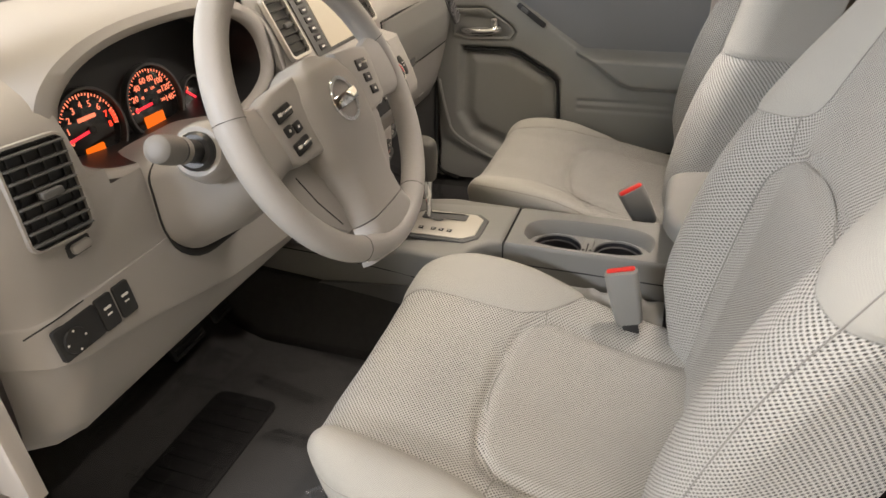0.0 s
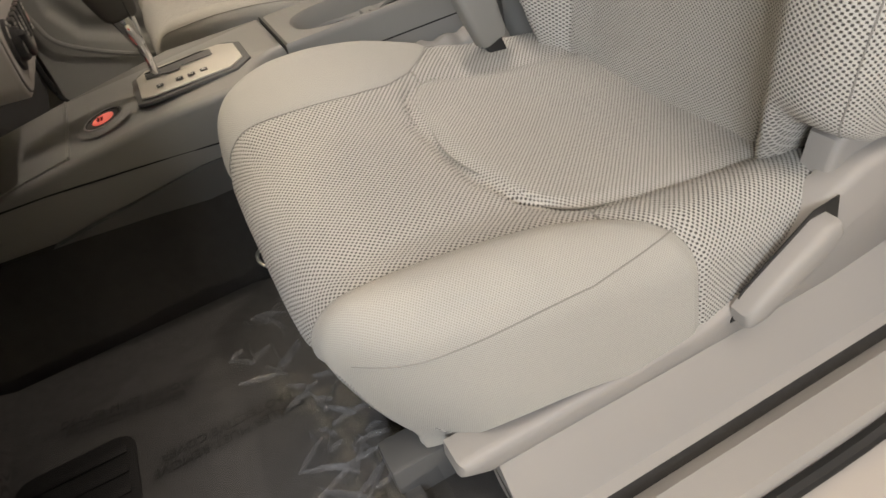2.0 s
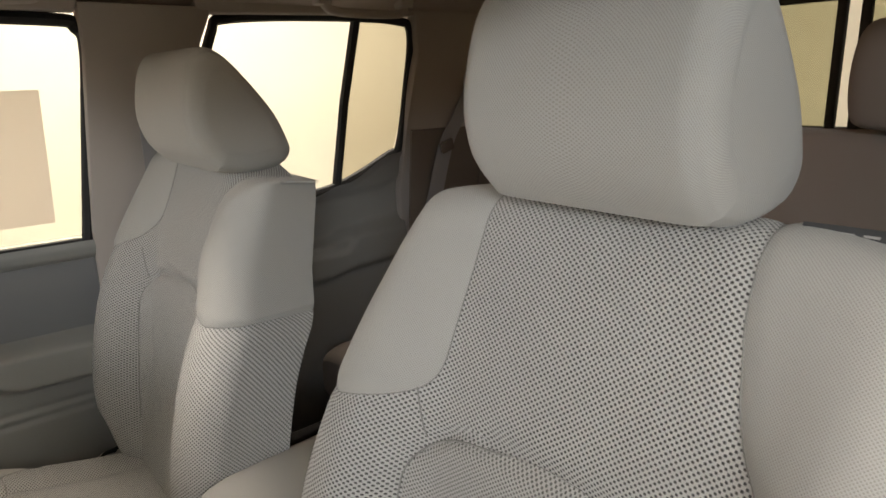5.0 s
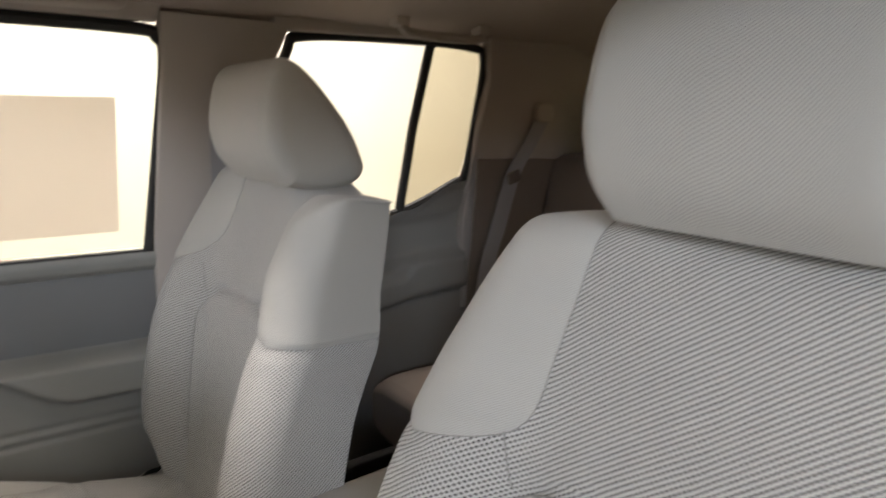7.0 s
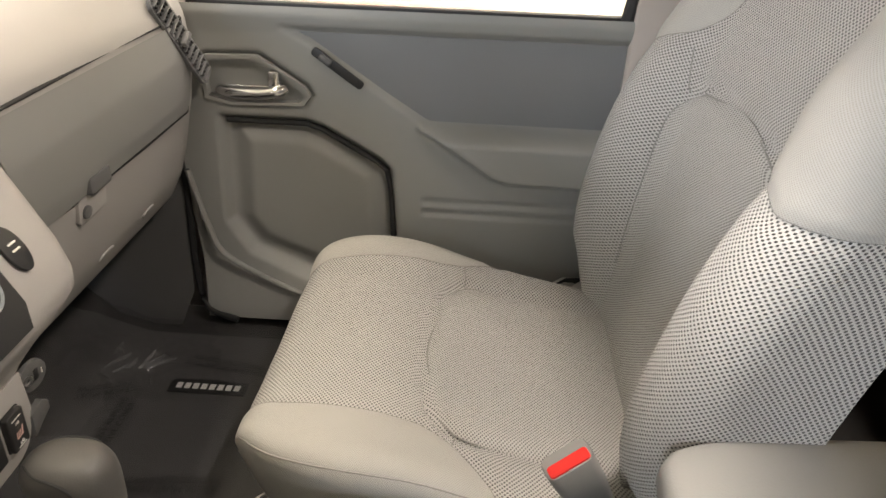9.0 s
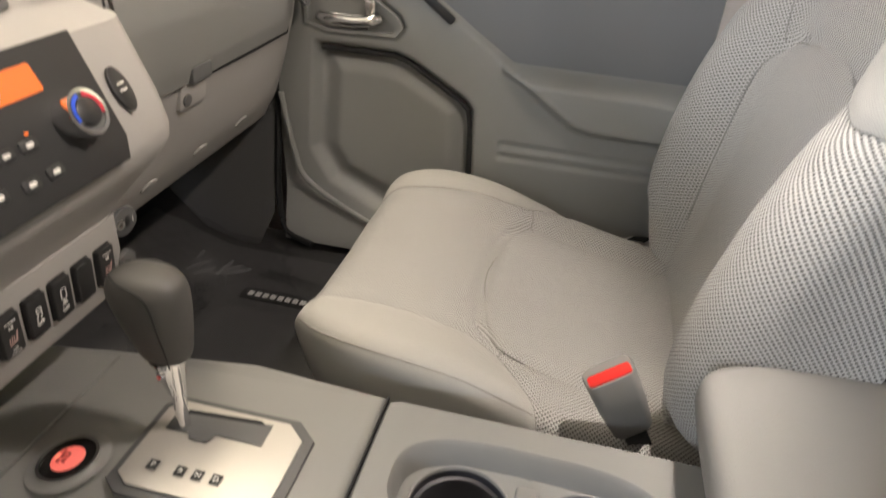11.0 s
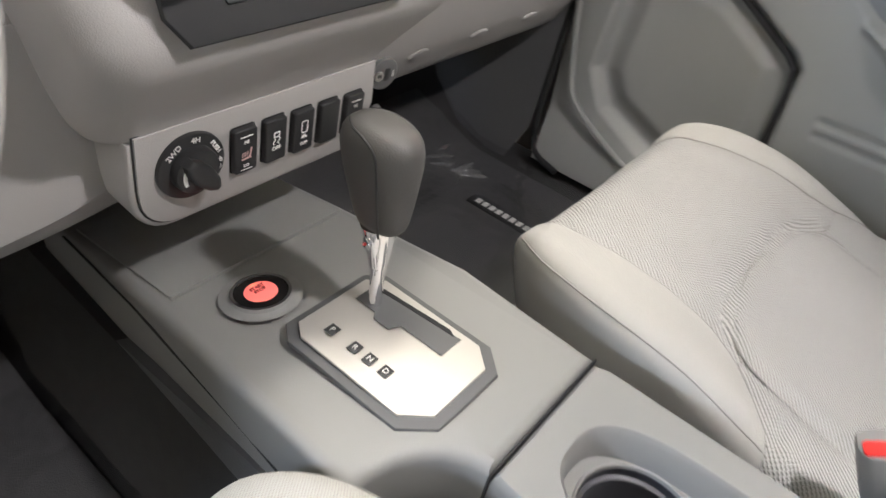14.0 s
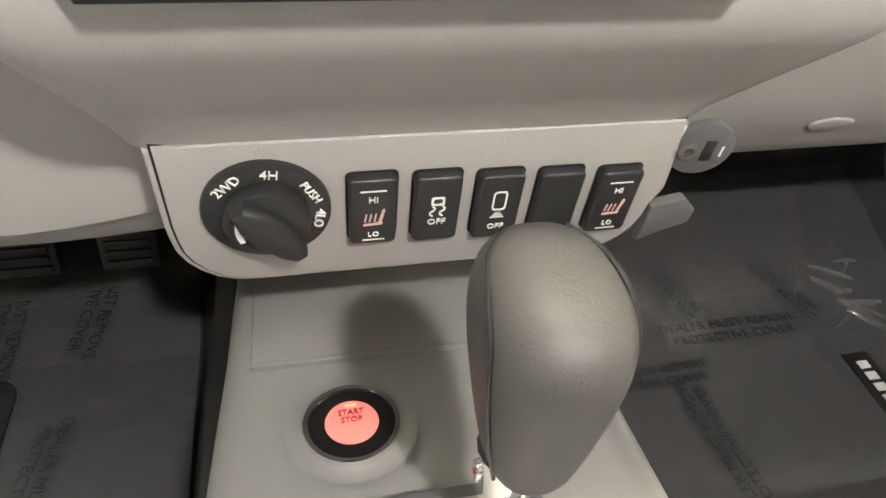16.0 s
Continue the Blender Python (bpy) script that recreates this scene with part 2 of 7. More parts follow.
def loft(sections, closed=True, caps=True, bm=None):
    """A skin over sections, each a list of as many 3D points."""
    bm = bm or bmesh.new()
    rows = [[bm.verts.new(p) for p in s] for s in sections]
    n = len(sections[0])
    for a, b in zip(rows, rows[1:]):
        for i in range(n if closed else n - 1):
            j = (i + 1) % n
            bm.faces.new((a[i], a[j], b[j], b[i]))
    if caps and closed:
        bm.faces.new(rows[0])
        bm.faces.new(rows[-1])
    return bm


def tube(points, radius, n=10, bm=None, caps=True):
    """A round bar along points; radius is a number or a list."""
    pts = [Vector(p) for p in points]
    rows = []
    ref = Vector((0.0, 0.0, 1.0))
    for i, p in enumerate(pts):
        d = (pts[min(i + 1, len(pts) - 1)] - pts[max(i - 1, 0)]).normalized()
        if abs(d.dot(ref)) > 0.95:
            ref = Vector((1.0, 0.0, 0.0))
        u = d.cross(ref).normalized()
        v = d.cross(u)
        r = radius[i] if isinstance(radius, (list, tuple)) else radius
        rows.append([p + u * r * math.cos(2 * math.pi * k / n) + v * r * math.sin(2 * math.pi * k / n) for k in range(n)])
    return loft(rows, True, caps, bm)


def curve_pts(ctrl, n):
    """Points on a smooth curve through the control points."""
    p = [Vector(c) for c in ctrl]
    out = []
    for i in range(n + 1):
        t = i / n * (len(p) - 1)
        k = min(int(t), len(p) - 2)
        f = t - k
        a, b, c, d = p[max(k - 1, 0)], p[k], p[k + 1], p[min(k + 2, len(p) - 1)]
        out.append(0.5 * ((2 * b) + (c - a) * f + (2 * a - 5 * b + 4 * c - d) * f * f + (3 * b - a - 3 * c + d) * f ** 3))
    return out


def lerp_table(table, x):
    """Smooth value at x from rows (x, value)."""
    if x <= table[0][0]:
        return table[0][1]
    for (a, va), (b, vb) in zip(table, table[1:]):
        if x <= b:
            f = (x - a) / (b - a)
            f = f * f * (3 - 2 * f)
            return va + (vb - va) * f
    return table[-1][1]


def line_table(table, x):
    """Straight value at x from rows (x, value)."""
    if x <= table[0][0]:
        return table[0][1]
    for (a, va), (b, vb) in zip(table, table[1:]):
        if x <= b:
            return va + (vb - va) * (x - a) / (b - a)
    return table[-1][1]


def soft_table(table, x, w=0.03):
    """Value at x from rows (x, value), the bends rounded over w."""
    return sum(line_table(table, x + o * w) for o in (-1, -0.67, -0.33, 0, 0.33, 0.67, 1)) / 7


def sheet(name, points, uvs, material, parent, label=""):
    """A skin over a grid of points, with UVs in metres."""
    rows, cols = len(points), len(points[0])
    verts = [tuple(p) for row in points for p in row]
    flat = [uv for row in uvs for uv in row]
    faces = [(i * cols + j, i * cols + j + 1, (i + 1) * cols + j + 1, (i + 1) * cols + j) for i in range(rows - 1) for j in range(cols - 1)]
    me = bpy.data.meshes.new(name)
    me.from_pydata(verts, [], faces)
    layer = me.uv_layers.new(name="UVMap")
    for poly in me.polygons:
        for li in poly.loop_indices:
            layer.data[li].uv = flat[me.loops[li].vertex_index]
    me.shade_smooth()
    me.materials.append(material)
    ob = new(name, me)
    ob.parent = parent
    if label:
        ob["label"] = label
    return ob


def lettering(name, text, size, m, material, parent=None, label="", flat=0.0004):
    """Raised lettering in the built-in font, centred on m."""
    cu = bpy.data.curves.new(name, "FONT")
    cu.body, cu.size, cu.extrude = text, size, flat
    cu.align_x, cu.align_y = "CENTER", "CENTER"
    cu.resolution_u = 2
    tmp = bpy.data.objects.new(name, cu)
    scene.collection.objects.link(tmp)
    me = bpy.data.meshes.new_from_object(tmp.evaluated_get(bpy.context.evaluated_depsgraph_get()))
    bpy.data.objects.remove(tmp)
    me.transform(m)
    me.materials.clear()
    me.materials.append(material)
    ob = new(name, me)
    ob.parent = parent
    if label:
        ob["label"] = label
    return ob

# ---- cab shell ----
def struct(name, bm, material, label="", smooth=True):
    return tagged(link(name, bm, material, None, "", smooth), label, "", "", "structure")


# floor with the toe board, and the hump of the tunnel under the console
rows = []
for k in range(113):
    x = -0.68 + 1.40 * k / 112
    hump = lerp_table([(0.130, 1.0), (0.190, 0.0)], abs(x - XC))
    row = []
    for y, z in ((0.66, 0.56), (0.56, 0.36), (0.47, 0.23), (0.40, 0.172), (0.33, FLOOR), (0.10, FLOOR), (-0.3, FLOOR), (-0.7, FLOOR), (-1.0, FLOOR + 0.01), (-1.55, FLOOR + 0.02)):
        row.append(Vector((x, y, max(z, FLOOR + line_table([(-0.45, 0.085), (-0.1, 0.125), (0.40, 0.150)], y) * hump))))
    rows.append(row)
struct("floor", loft(rows, False), CARPET, "dark carpeted cab floor")
struct("floor_pan", box(-0.70, 0.74, -1.58, 0.72, 0.06, 0.10, 0), BLACK, "dark underbody below the carpet")
struct("wall_front", box(-0.74, 0.76, 0.67, 0.71, 0.10, 0.80, 0), BLACK, "dark bulkhead behind the dashboard")

# body sides below the windows
struct("door_jamb", prism([(0.205, 0.40), (0.30, 0.40), (0.30, 0.80), (0.24, 0.80), (0.20, 0.70)], 0.02, axes((-0.725, 0, 0), (0, -1, 0), (0, 0, 1)) @ Matrix.Diagonal((-1, 1, 1, 1)), 0.006), PAINT, "painted door jamb")
struct("wall_right", box(0.745, 0.79, -1.60, 0.72, 0.05, 0.715, 0.01), PAINT, "painted body side")
struct("wall_left_rear", box(-0.76, -0.715, -1.60, -0.60, 0.05, 0.73, 0.01), PAINT, "painted body side of the rear door")
struct("wall_left_front", prism([(0.30, 0.05), (0.72, 0.05), (0.72, 0.80), (0.30, 0.82), (0.265, 0.74), (0.262, 0.20)], 0.06, axes((-0.70, 0, 0), (0, 1, 0), (0, 0, 1)) @ Matrix.Translation((0, 0, -0.08)), 0.008), PAINT, "painted hinge pillar of the open door")
sill = struct("sill", prism([(-0.712, 0.06), (-0.712, FLOOR + 0.006), (-0.707, FLOOR + 0.012), (-0.674, FLOOR + 0.017), (-0.664, FLOOR + 0.010), (-0.655, FLOOR - 0.004), (-0.615, FLOOR + 0.003), (-0.61, 0.06)], 0.95, axes((0, 0.32, 0), (1, 0, 0), (0, 0, 1)) , 0.003), GREY, "grey plastic sill trim")
struct("sill_outer", prism([(-0.80, 0.02), (-0.80, FLOOR - 0.045), (-0.772, FLOOR - 0.022), (-0.714, FLOOR - 0.016), (-0.714, 0.02)], 1.05, axes((0, 0.36, 0), (1, 0, 0), (0, 0, 1)), 0.004), PAINT, "painted outer sill")
struct("sill_seal", tube(curve_pts([(-0.712, 0.30, 0.24), (-0.718, 0.24, FLOOR + 0.02), (-0.719, 0.15, FLOOR - 0.004), (-0.719, -0.2, FLOOR - 0.004), (-0.719, -0.42, FLOOR), (-0.716, -0.53, FLOOR + 0.05), (-0.708, -0.58, 0.30), (-0.690, -0.61, 0.55), (-0.665, -0.62, 0.85), (-0.62, -0.63, 1.10)], 60), 0.008, 8), RUBBER, "black door seal")

# roof with its lining
rows = []
for i in range(25):
    y = 0.02 - 1.56 * i / 24
    row = []
    for k in range(25):
        f = -1 + 2 * k / 24
        x = XC + 0.625 * f
        z = 1.195 - 0.062 * abs(f) ** 3 - 0.05 * lerp_table([(-0.12, 0.0), (0.02, 1.0)], y) - 0.03 * lerp_table([(-1.54, 1.0), (-1.40, 0.0)], y)
        row.append(Vector((x, y, z)))
    rows.append(row)
struct("ceiling", loft(rows, False), HEADLINER, "pale cloth headliner")
rows = [[v + Vector((0, 0, 0.03)) if 0 < k < 24 else v + Vector(((k - 12) * 0.004, 0, 0.012)) for k, v in enumerate(row)] for row in rows]
struct("roof", loft(rows, False), PAINT, "painted roof skin")

# pillars and rails
def bar_yz(name, pts, x_of, thick, material, label, r=0.006):
    """A flat trim piece on the cab's side: outline in y and z, x falling inwards with height."""
    bm = prism(pts, thick, None, r, 2)
    for v in bm.verts:
        y, z, t = v.co.x, v.co.y, v.co.z
        v.co = Vector((x_of(z) - t, y, z))
    return struct(name, bm, material, label)


XR = lambda z: 0.715 - 0.20 * max(0, z - 0.72)
XL = lambda z: -0.685 + 0.20 * max(0, z - 0.72)
bar_yz("pillar_b_right", [(-0.452, 0.20), (-0.446, 0.74), (-0.466, 1.06), (-0.462, 1.135), (-0.69, 1.135), (-0.665, 1.07), (-0.635, 0.74), (-0.63, 0.20)], XR, 0.03, PILLAR, "pale plastic door pillar trim")
bar_yz("rail_front_right", [(0.20, 0.86), (0.02, 1.08), (-0.02, 1.118), (-0.46, 1.118), (-0.47, 1.16), (-0.02, 1.17), (0.05, 1.12), (0.24, 0.90)], XR, 0.03, PILLAR, "pale roof rail trim")
bar_yz("pillar_a_right", [(0.215, 0.70), (0.20, 0.865), (0.24, 0.91), (0.36, 0.80), (0.36, 0.70)], XR, 0.03, PILLAR, "pale windscreen pillar trim")
bar_yz("rail_rear_right", [(-0.66, 1.122), (-1.16, 1.135), (-1.20, 1.05), (-1.30, 1.05), (-1.25, 1.17), (-0.65, 1.17)], XR, 0.03, PILLAR, "pale roof rail trim")
bar_yz("pillar_c_right", [(-1.150, 1.16), (-1.172, 1.06), (-1.155, 0.86), (-1.15, 0.72), (-1.16, 0.50), (-1.54, 0.50), (-1.54, 1.16)], XR, 0.035, PILLAR, "pale rear pillar trim")
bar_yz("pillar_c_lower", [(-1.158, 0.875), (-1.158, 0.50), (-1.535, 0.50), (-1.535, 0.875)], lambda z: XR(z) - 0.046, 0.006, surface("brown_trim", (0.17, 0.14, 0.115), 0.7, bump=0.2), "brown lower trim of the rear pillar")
# driver's side, mirrored where the door is shut
bmL = prism([(-0.565, 0.10), (-0.585, 0.40), (-0.60, 0.74), (-0.635, 1.06), (-0.655, 1.135), (-0.78, 1.135), (-0.78, 0.10)], 0.05, None, 0.012, 3)
for v in bmL.verts:
    y, z, t = v.co.x, v.co.y, v.co.z
    v.co = Vector((XL(z) + t - 0.02, y, z))
struct("pillar_b_left", bmL, PILLAR, "pale plastic door pillar trim")
for nm, pts in (("rail_left", [(0.05, 1.12), (-1.54, 1.12), (-1.54, 1.18), (0.0, 1.18)]), ("pillar_a_left", [(0.33, 0.80), (0.36, 0.84), (0.04, 1.16), (0.02, 1.10)]), ("pillar_c_left", [(-1.18, 0.70), (-1.18, 1.12), (-1.54, 1.12), (-1.54, 0.70)])):
    bmL = prism(pts, 0.03, None, 0.004)
    for v in bmL.verts:
        y, z, t = v.co.x, v.co.y, v.co.z
        v.co = Vector((XL(z) + t, y, z))
    struct(nm, bmL, PILLAR, "pale cab trim")
struct("cowl", box(-0.70, 0.73, 0.66, 0.80, 0.775, 0.80, 0.004), BLACK, "black windscreen base")
struct("header", box(-0.58, 0.62, 0.0, 0.05, 1.125, 1.15, 0.006), HEADLINER, "windscreen header trim")


def pane(name, pts, label, mat_=GLASS):
    bm = bmesh.new()
    bm.faces.new([bm.verts.new(p) for p in pts])
    ob = struct(name, bm, mat_, label)
    ob.visible_shadow = False
    return ob


pane("windscreen", [(-0.66, 0.72, 0.80), (0.69, 0.72, 0.80), (0.60, 0.03, 1.15), (-0.56, 0.03, 1.15)], "clear windscreen")

# back wall with its sliding window
for nm, b in (("wall_back_low", (-0.70, 0.73, -1.60, -1.54, 0.08, 0.885)), ("wall_back_top", (-0.66, 0.70, -1.60, -1.54, 1.125, 1.19)), ("wall_back_left", (-0.70, -0.60, -1.60, -1.54, 0.88, 1.13)), ("wall_back_right", (0.632, 0.73, -1.60, -1.54, 0.88, 1.13))):
    struct(nm, box(*b, 0.004), PILLAR if "top" not in nm else HEADLINER, "cab back wall")
rear_win = thing("window_back", "dark-framed sliding rear window", "window", kind="structure", at=(XC, -1.545, 1.0))
rm = axes((0, 0, 0), (1, 0, 0), (0, 0, 1))
part("window_frame", ring([(x * 1.02, z) for x, z in rounded(1.24, 0.270, 0.06)], rounded(1.20, 0.225, 0.05), 0.012, rm), RUBBER, rear_win)
for x in (-0.21, -0.17, 0.17, 0.21):
    part("window_bar", box(x - 0.008, x + 0.008, -0.012, 0.004, -0.122, 0.122, 0.002), RUBBER, rear_win)
for x0, x1 in ((-0.60, -0.21), (-0.17, 0.17), (0.21, 0.60)):
    g = part("pane", box(x0, x1, -0.006, -0.004, -0.115, 0.115, 0), clear("tinted_glass_back", (0.78, 0.78, 0.68), 0.06), rear_win)
    g.visible_shadow = False


# ---- right front door ----
def sd_poly(p, poly):
    """Signed distance to a polygon, negative inside."""
    d, inside = 1e9, False
    n = len(poly)
    for i in range(n):
        ax, ay = poly[i]
        bx, by = poly[(i + 1) % n]
        ex, ey, wx, wy = bx - ax, by - ay, p[0] - ax, p[1] - ay
        t = max(0.0, min(1.0, (wx * ex + wy * ey) / (ex * ex + ey * ey)))
        d = min(d, math.hypot(wx - ex * t, wy - ey * t))
        if (ay > p[1]) != (by > p[1]) and p[0] < (bx - ax) * (p[1] - ay) / (by - ay) + ax:
            inside = not inside
    return -d if inside else d


def step(d, w):
    f = max(0.0, min(1.0, 0.5 - d / (2 * w)))
    return f * f * (3 - 2 * f)


UPPER = [(0.060, 0.690), (0.020, 0.672), (-0.160, 0.548), (-0.185, 0.540), (-0.50, 0.536), (-0.50, 0.688)]
ARM = [(-0.150, 0.548), (-0.168, 0.538), (-0.262, 0.474), (-0.290, 0.466), (-0.52, 0.464), (-0.52, 0.545), (-0.185, 0.547)]
POCKET = [(0.172, 0.548), (0.035, 0.548), (0.010, 0.540), (-0.082, 0.487), (-0.098, 0.470), (-0.108, 0.30), (0.02, 0.245), (0.150, 0.300), (0.185, 0.36)]
CUP = [(0.192, 0.640), (0.180, 0.648), (0.100, 0.650), (0.030, 0.605), (0.022, 0.590), (0.035, 0.574), (0.150, 0.570), (0.190, 0.580)]


def door_x(y, z):
    x = 0.690
    p = (y, z)
    x += 0.012 * step(sd_poly(p, UPPER), 0.006)
    x -= 0.040 * step(sd_poly(p, ARM), 0.012)
    x += 0.024 * step(sd_poly(p, POCKET) , 0.007) - 0.014 * step(sd_poly(p, POCKET) + 0.03, 0.018)
    x += 0.020 * step(sd_poly(p, CUP), 0.006)
    x -= 0.016 * step(abs(z - 0.710) - 0.012, 0.02) * 0.5
    if y < -0.15:
        for zz in (0.418, 0.398):
            x += 0.004 * groove_line(z - zz)
    x -= 0.03 * lerp_table([(0.17, 1.0), (0.30, 0.0)], z)
    return x


def groove_line(d, w=0.005):
    return math.exp(-(d / w) ** 2)


door = thing("car_door", "grey passenger door with armrest, map pocket and chrome handle", "door", "right doors", at=(0.70, -0.12, 0.20))
ob0 = Vector(door.location)
rows, uvs = [], []
for i in range(130):
    z = 0.175 + (0.721 - 0.175) * i / 129
    rows.append([Vector((door_x(y, z), y, z)) - ob0 for y in [-0.452 + (line_table([(0.20, 0.236), (0.50, 0.250), (0.60, 0.305)], z) + 0.452) * (1 - k / 170) for k in range(171)]])
    uvs.append([(0.757 * k / 170, z) for k in range(171)])
sheet("door_panel", rows, uvs, GREY_DOOR, door)


def opart(name, bm, material, parent=None, label=""):
    return part(name, moved(bm, Matrix.Translation(-ob0)), material, parent or door, label)


DOORCLOTH = surface("door_cloth", (0.19, 0.193, 0.193), 0.9, bump=0.5, grain=700)
side_m = lambda x: axes((x, 0, 0), (0, -1, 0), (0, 0, 1))
opart("cloth_insert", prism([(-y, z) for y, z in [(0.050, 0.684), (0.018, 0.668), (-0.158, 0.556), (-0.185, 0.549), (-0.445, 0.547), (-0.445, 0.684)]], 0.003, axes((0.7025, 0, 0), (0, -1, 0), (0, 0, 1)), 0.001), DOORCLOTH, None, "dark grey cloth insert")
opart("belt_ledge", box(0.690, 0.712, -0.452, 0.20, 0.691, 0.716, 0.008), GREY_DOOR)
opart("window_seal", box(0.700, 0.716, -0.452, 0.19, 0.715, 0.723, 0.003), RUBBER)
# handle
hd = opart("handle_bezel", ring([(-y, z) for y, z in CUP], [(-(y * 0.92 + 0.0085), (z - 0.61) * 0.86 + 0.61) for y, z in CUP], 0.006, side_m(0.690), 0.002), GREY_DOOR, None, "grey handle surround")
opart("handle_bowl", prism([(-y, z) for y, z in CUP], 0.002, side_m(0.7085)), GREY_DOOR, hd)
opart("door_handle", tube(curve_pts([(0.690, 0.168, 0.594), (0.682, 0.14, 0.592), (0.681, 0.10, 0.592), (0.683, 0.075, 0.596), (0.692, 0.062, 0.60)], 20), [0.006] + [0.009] * 19 + [0.006], 12), CHROME, hd, "chrome pull handle")
opart("lock_knob", prism(rounded(0.018, 0.030, 0.004), 0.014, axes((0.697, 0.078, 0.612), (0, -1, 0), (0, 0, 1)), 0.003), CHROME, hd, "chrome lock knob")
opart("handle_plate", prism(rounded(0.080, 0.024, 0.006), 0.004, axes((0.7065, 0.125, 0.586), (0, -1, 0), (0, 0, 1)), 0.002), CHROME, hd)
# window switch on the sloping beam
wm = axes((0.684, -0.022, 0.636), (0, -0.81, -0.585), (0, -0.585, 0.81))
swb = opart("window_switch", prism(rounded(0.090, 0.014, 0.005), 0.003, wm, 0.001), BLACK, None, "black window switch")
opart("switch_rocker", prism(rounded(0.020, 0.010, 0.003), 0.005, wm @ Matrix.Translation((-0.022, 0, 0.002)), 0.002), GREY_LOW, swb)
# pocket gap and speaker panel edge
opart("pocket_gap", tube([(0.7010, y, z) for y, z in ((0.165, 0.541), (0.038, 0.541), (0.012, 0.533), (-0.076, 0.481), (-0.091, 0.466), (-0.098, 0.42), (-0.101, 0.33))], 0.005, 8), SHUT)
opart("lower_edge", tube(curve_pts([(0.676, 0.235, 0.46), (0.674, 0.215, 0.36), (0.668, 0.185, 0.30), (0.662, 0.06, 0.235), (0.655, -0.05, 0.21)], 24), 0.005, 8), GREY_DOOR)
# door window frame
opart("window_frame", tube(curve_pts([(0.708, 0.195, 0.718), (0.692, 0.165, 0.84), (0.66, 0.06, 1.0), (0.640, 0.0, 1.075), (0.634, -0.05, 1.10), (0.632, -0.12, 1.107), (0.632, -0.42, 1.107), (0.634, -0.462, 1.095), (0.640, -0.474, 1.06), (0.670, -0.462, 0.92), (0.700, -0.440, 0.718)], 70), 0.011, 8), RUBBER, None, "black rubber window seal")
gl = opart("window_pane", prism([(-0.19, 0.718), (0.44, 0.718), (0.472, 1.10), (0.05, 1.10), (-0.16, 0.86)], 0.001, None), GLASS)
gl.matrix_basis = Matrix.Identity(4)
for v in gl.data.vertices:
    y, z = -(v.co.x + ob0.x), v.co.y + ob0.y
    t = v.co.z + ob0.z
    v.co = Vector((XR(z) - 0.003 + t, y, z)) - ob0
gl.visible_shadow = False

# kick panel ahead of the door
struct("kick_panel", loft([[Vector((0.655 - 0.03 * f, 0.30 + 0.34 * f, 0.13)), Vector((0.672 - 0.02 * f, 0.262 + 0.38 * f, 0.22)), Vector((0.69, 0.255 + 0.38 * f, 0.40)), Vector((0.70, 0.25 + 0.38 * f, 0.60))] for f in [i / 8 for i in range(9)]], False), GREY_LOW, "dark grey kick panel")
struct("kick_panel_seal", tube(curve_pts([(0.652, 0.18, 0.175), (0.665, 0.235, 0.19), (0.676, 0.252, 0.26), (0.690, 0.250, 0.40), (0.694, 0.248, 0.52)], 24), 0.006, 8), RUBBER, "black door seal")

# outside mirror
mir = thing("door_mirror", "black outside mirror with bright glass", "mirror", at=(0.945, 0.165, 0.785))
mir.rotation_euler = (0, 0, radians(-48))
secs = [[Vector((px * k, dy, pz * k)) for px, pz in rounded(0.17, 0.15, 0.045, 5)] for dy, k in ((-0.02, 0.98), (0.0, 1.0), (0.04, 0.9), (0.07, 0.6))]
part("mirror_shell", loft(secs), BLACK, mir)
part("mirror_glass", prism(rounded(0.152, 0.132, 0.04, 5), 0.002, pose(0, -0.0215, 0, 90, 0, 0)), surface("mirror_silver", (0.9, 0.9, 0.88), 0.03, 1.0, bump=0, vary=0), mir)
part("mirror_foot", box(-0.20, -0.06, 0.0, 0.05, -0.075, -0.03, 0.01), BLACK, mir)

# papers in the passenger window, seen from behind
stk = thing("window_sticker", "printed paper sheet on the passenger window, back side", "paper", at=(0.70, -0.2, 0.87))
q = lambda y, z, d=0.0: Vector((XR(z) - 0.006 - d, y, z)) - Vector(stk.location)
bm = bmesh.new()
bm.faces.new([bm.verts.new(v) for v in (q(-0.392, 0.760), q(-0.015, 0.757), q(-0.015, 0.992), q(-0.395, 0.995))])
part("sheet", bm, PAPER, stk)
for y0, y1, z0, z1 in ((-0.178, -0.060, 0.877, 0.902), (-0.046, -0.030, 0.877, 0.902), (-0.183, -0.083, 0.804, 0.817), (-0.036, -0.024, 0.782, 0.812)):
    bm = bmesh.new()
    bm.faces.new([bm.verts.new(v) for v in (q(y0, z0, 0.001), q(y1, z0, 0.001), q(y1, z1, 0.001), q(y0, z1, 0.001))])
    part("print_block", bm, PAPER_DK, stk)

# ---- right rear door ----
rdoor = thing("car_door", "grey rear door with armrest and framed window", "door", "right doors", at=(0.70, -0.92, 0.20))
rb = Vector(rdoor.location)
RUP = [(-0.60, 0.60), (-0.98, 0.60), (-1.03, 0.655), (-1.16, 0.66), (-1.16, 0.76), (-1.10, 0.74), (-0.60, 0.70)]
RARM = [(-0.60, 0.635), (-0.94, 0.625), (-0.97, 0.64), (-1.16, 0.645), (-1.17, 0.56), (-1.0, 0.55), (-0.93, 0.535), (-0.60, 0.54)]


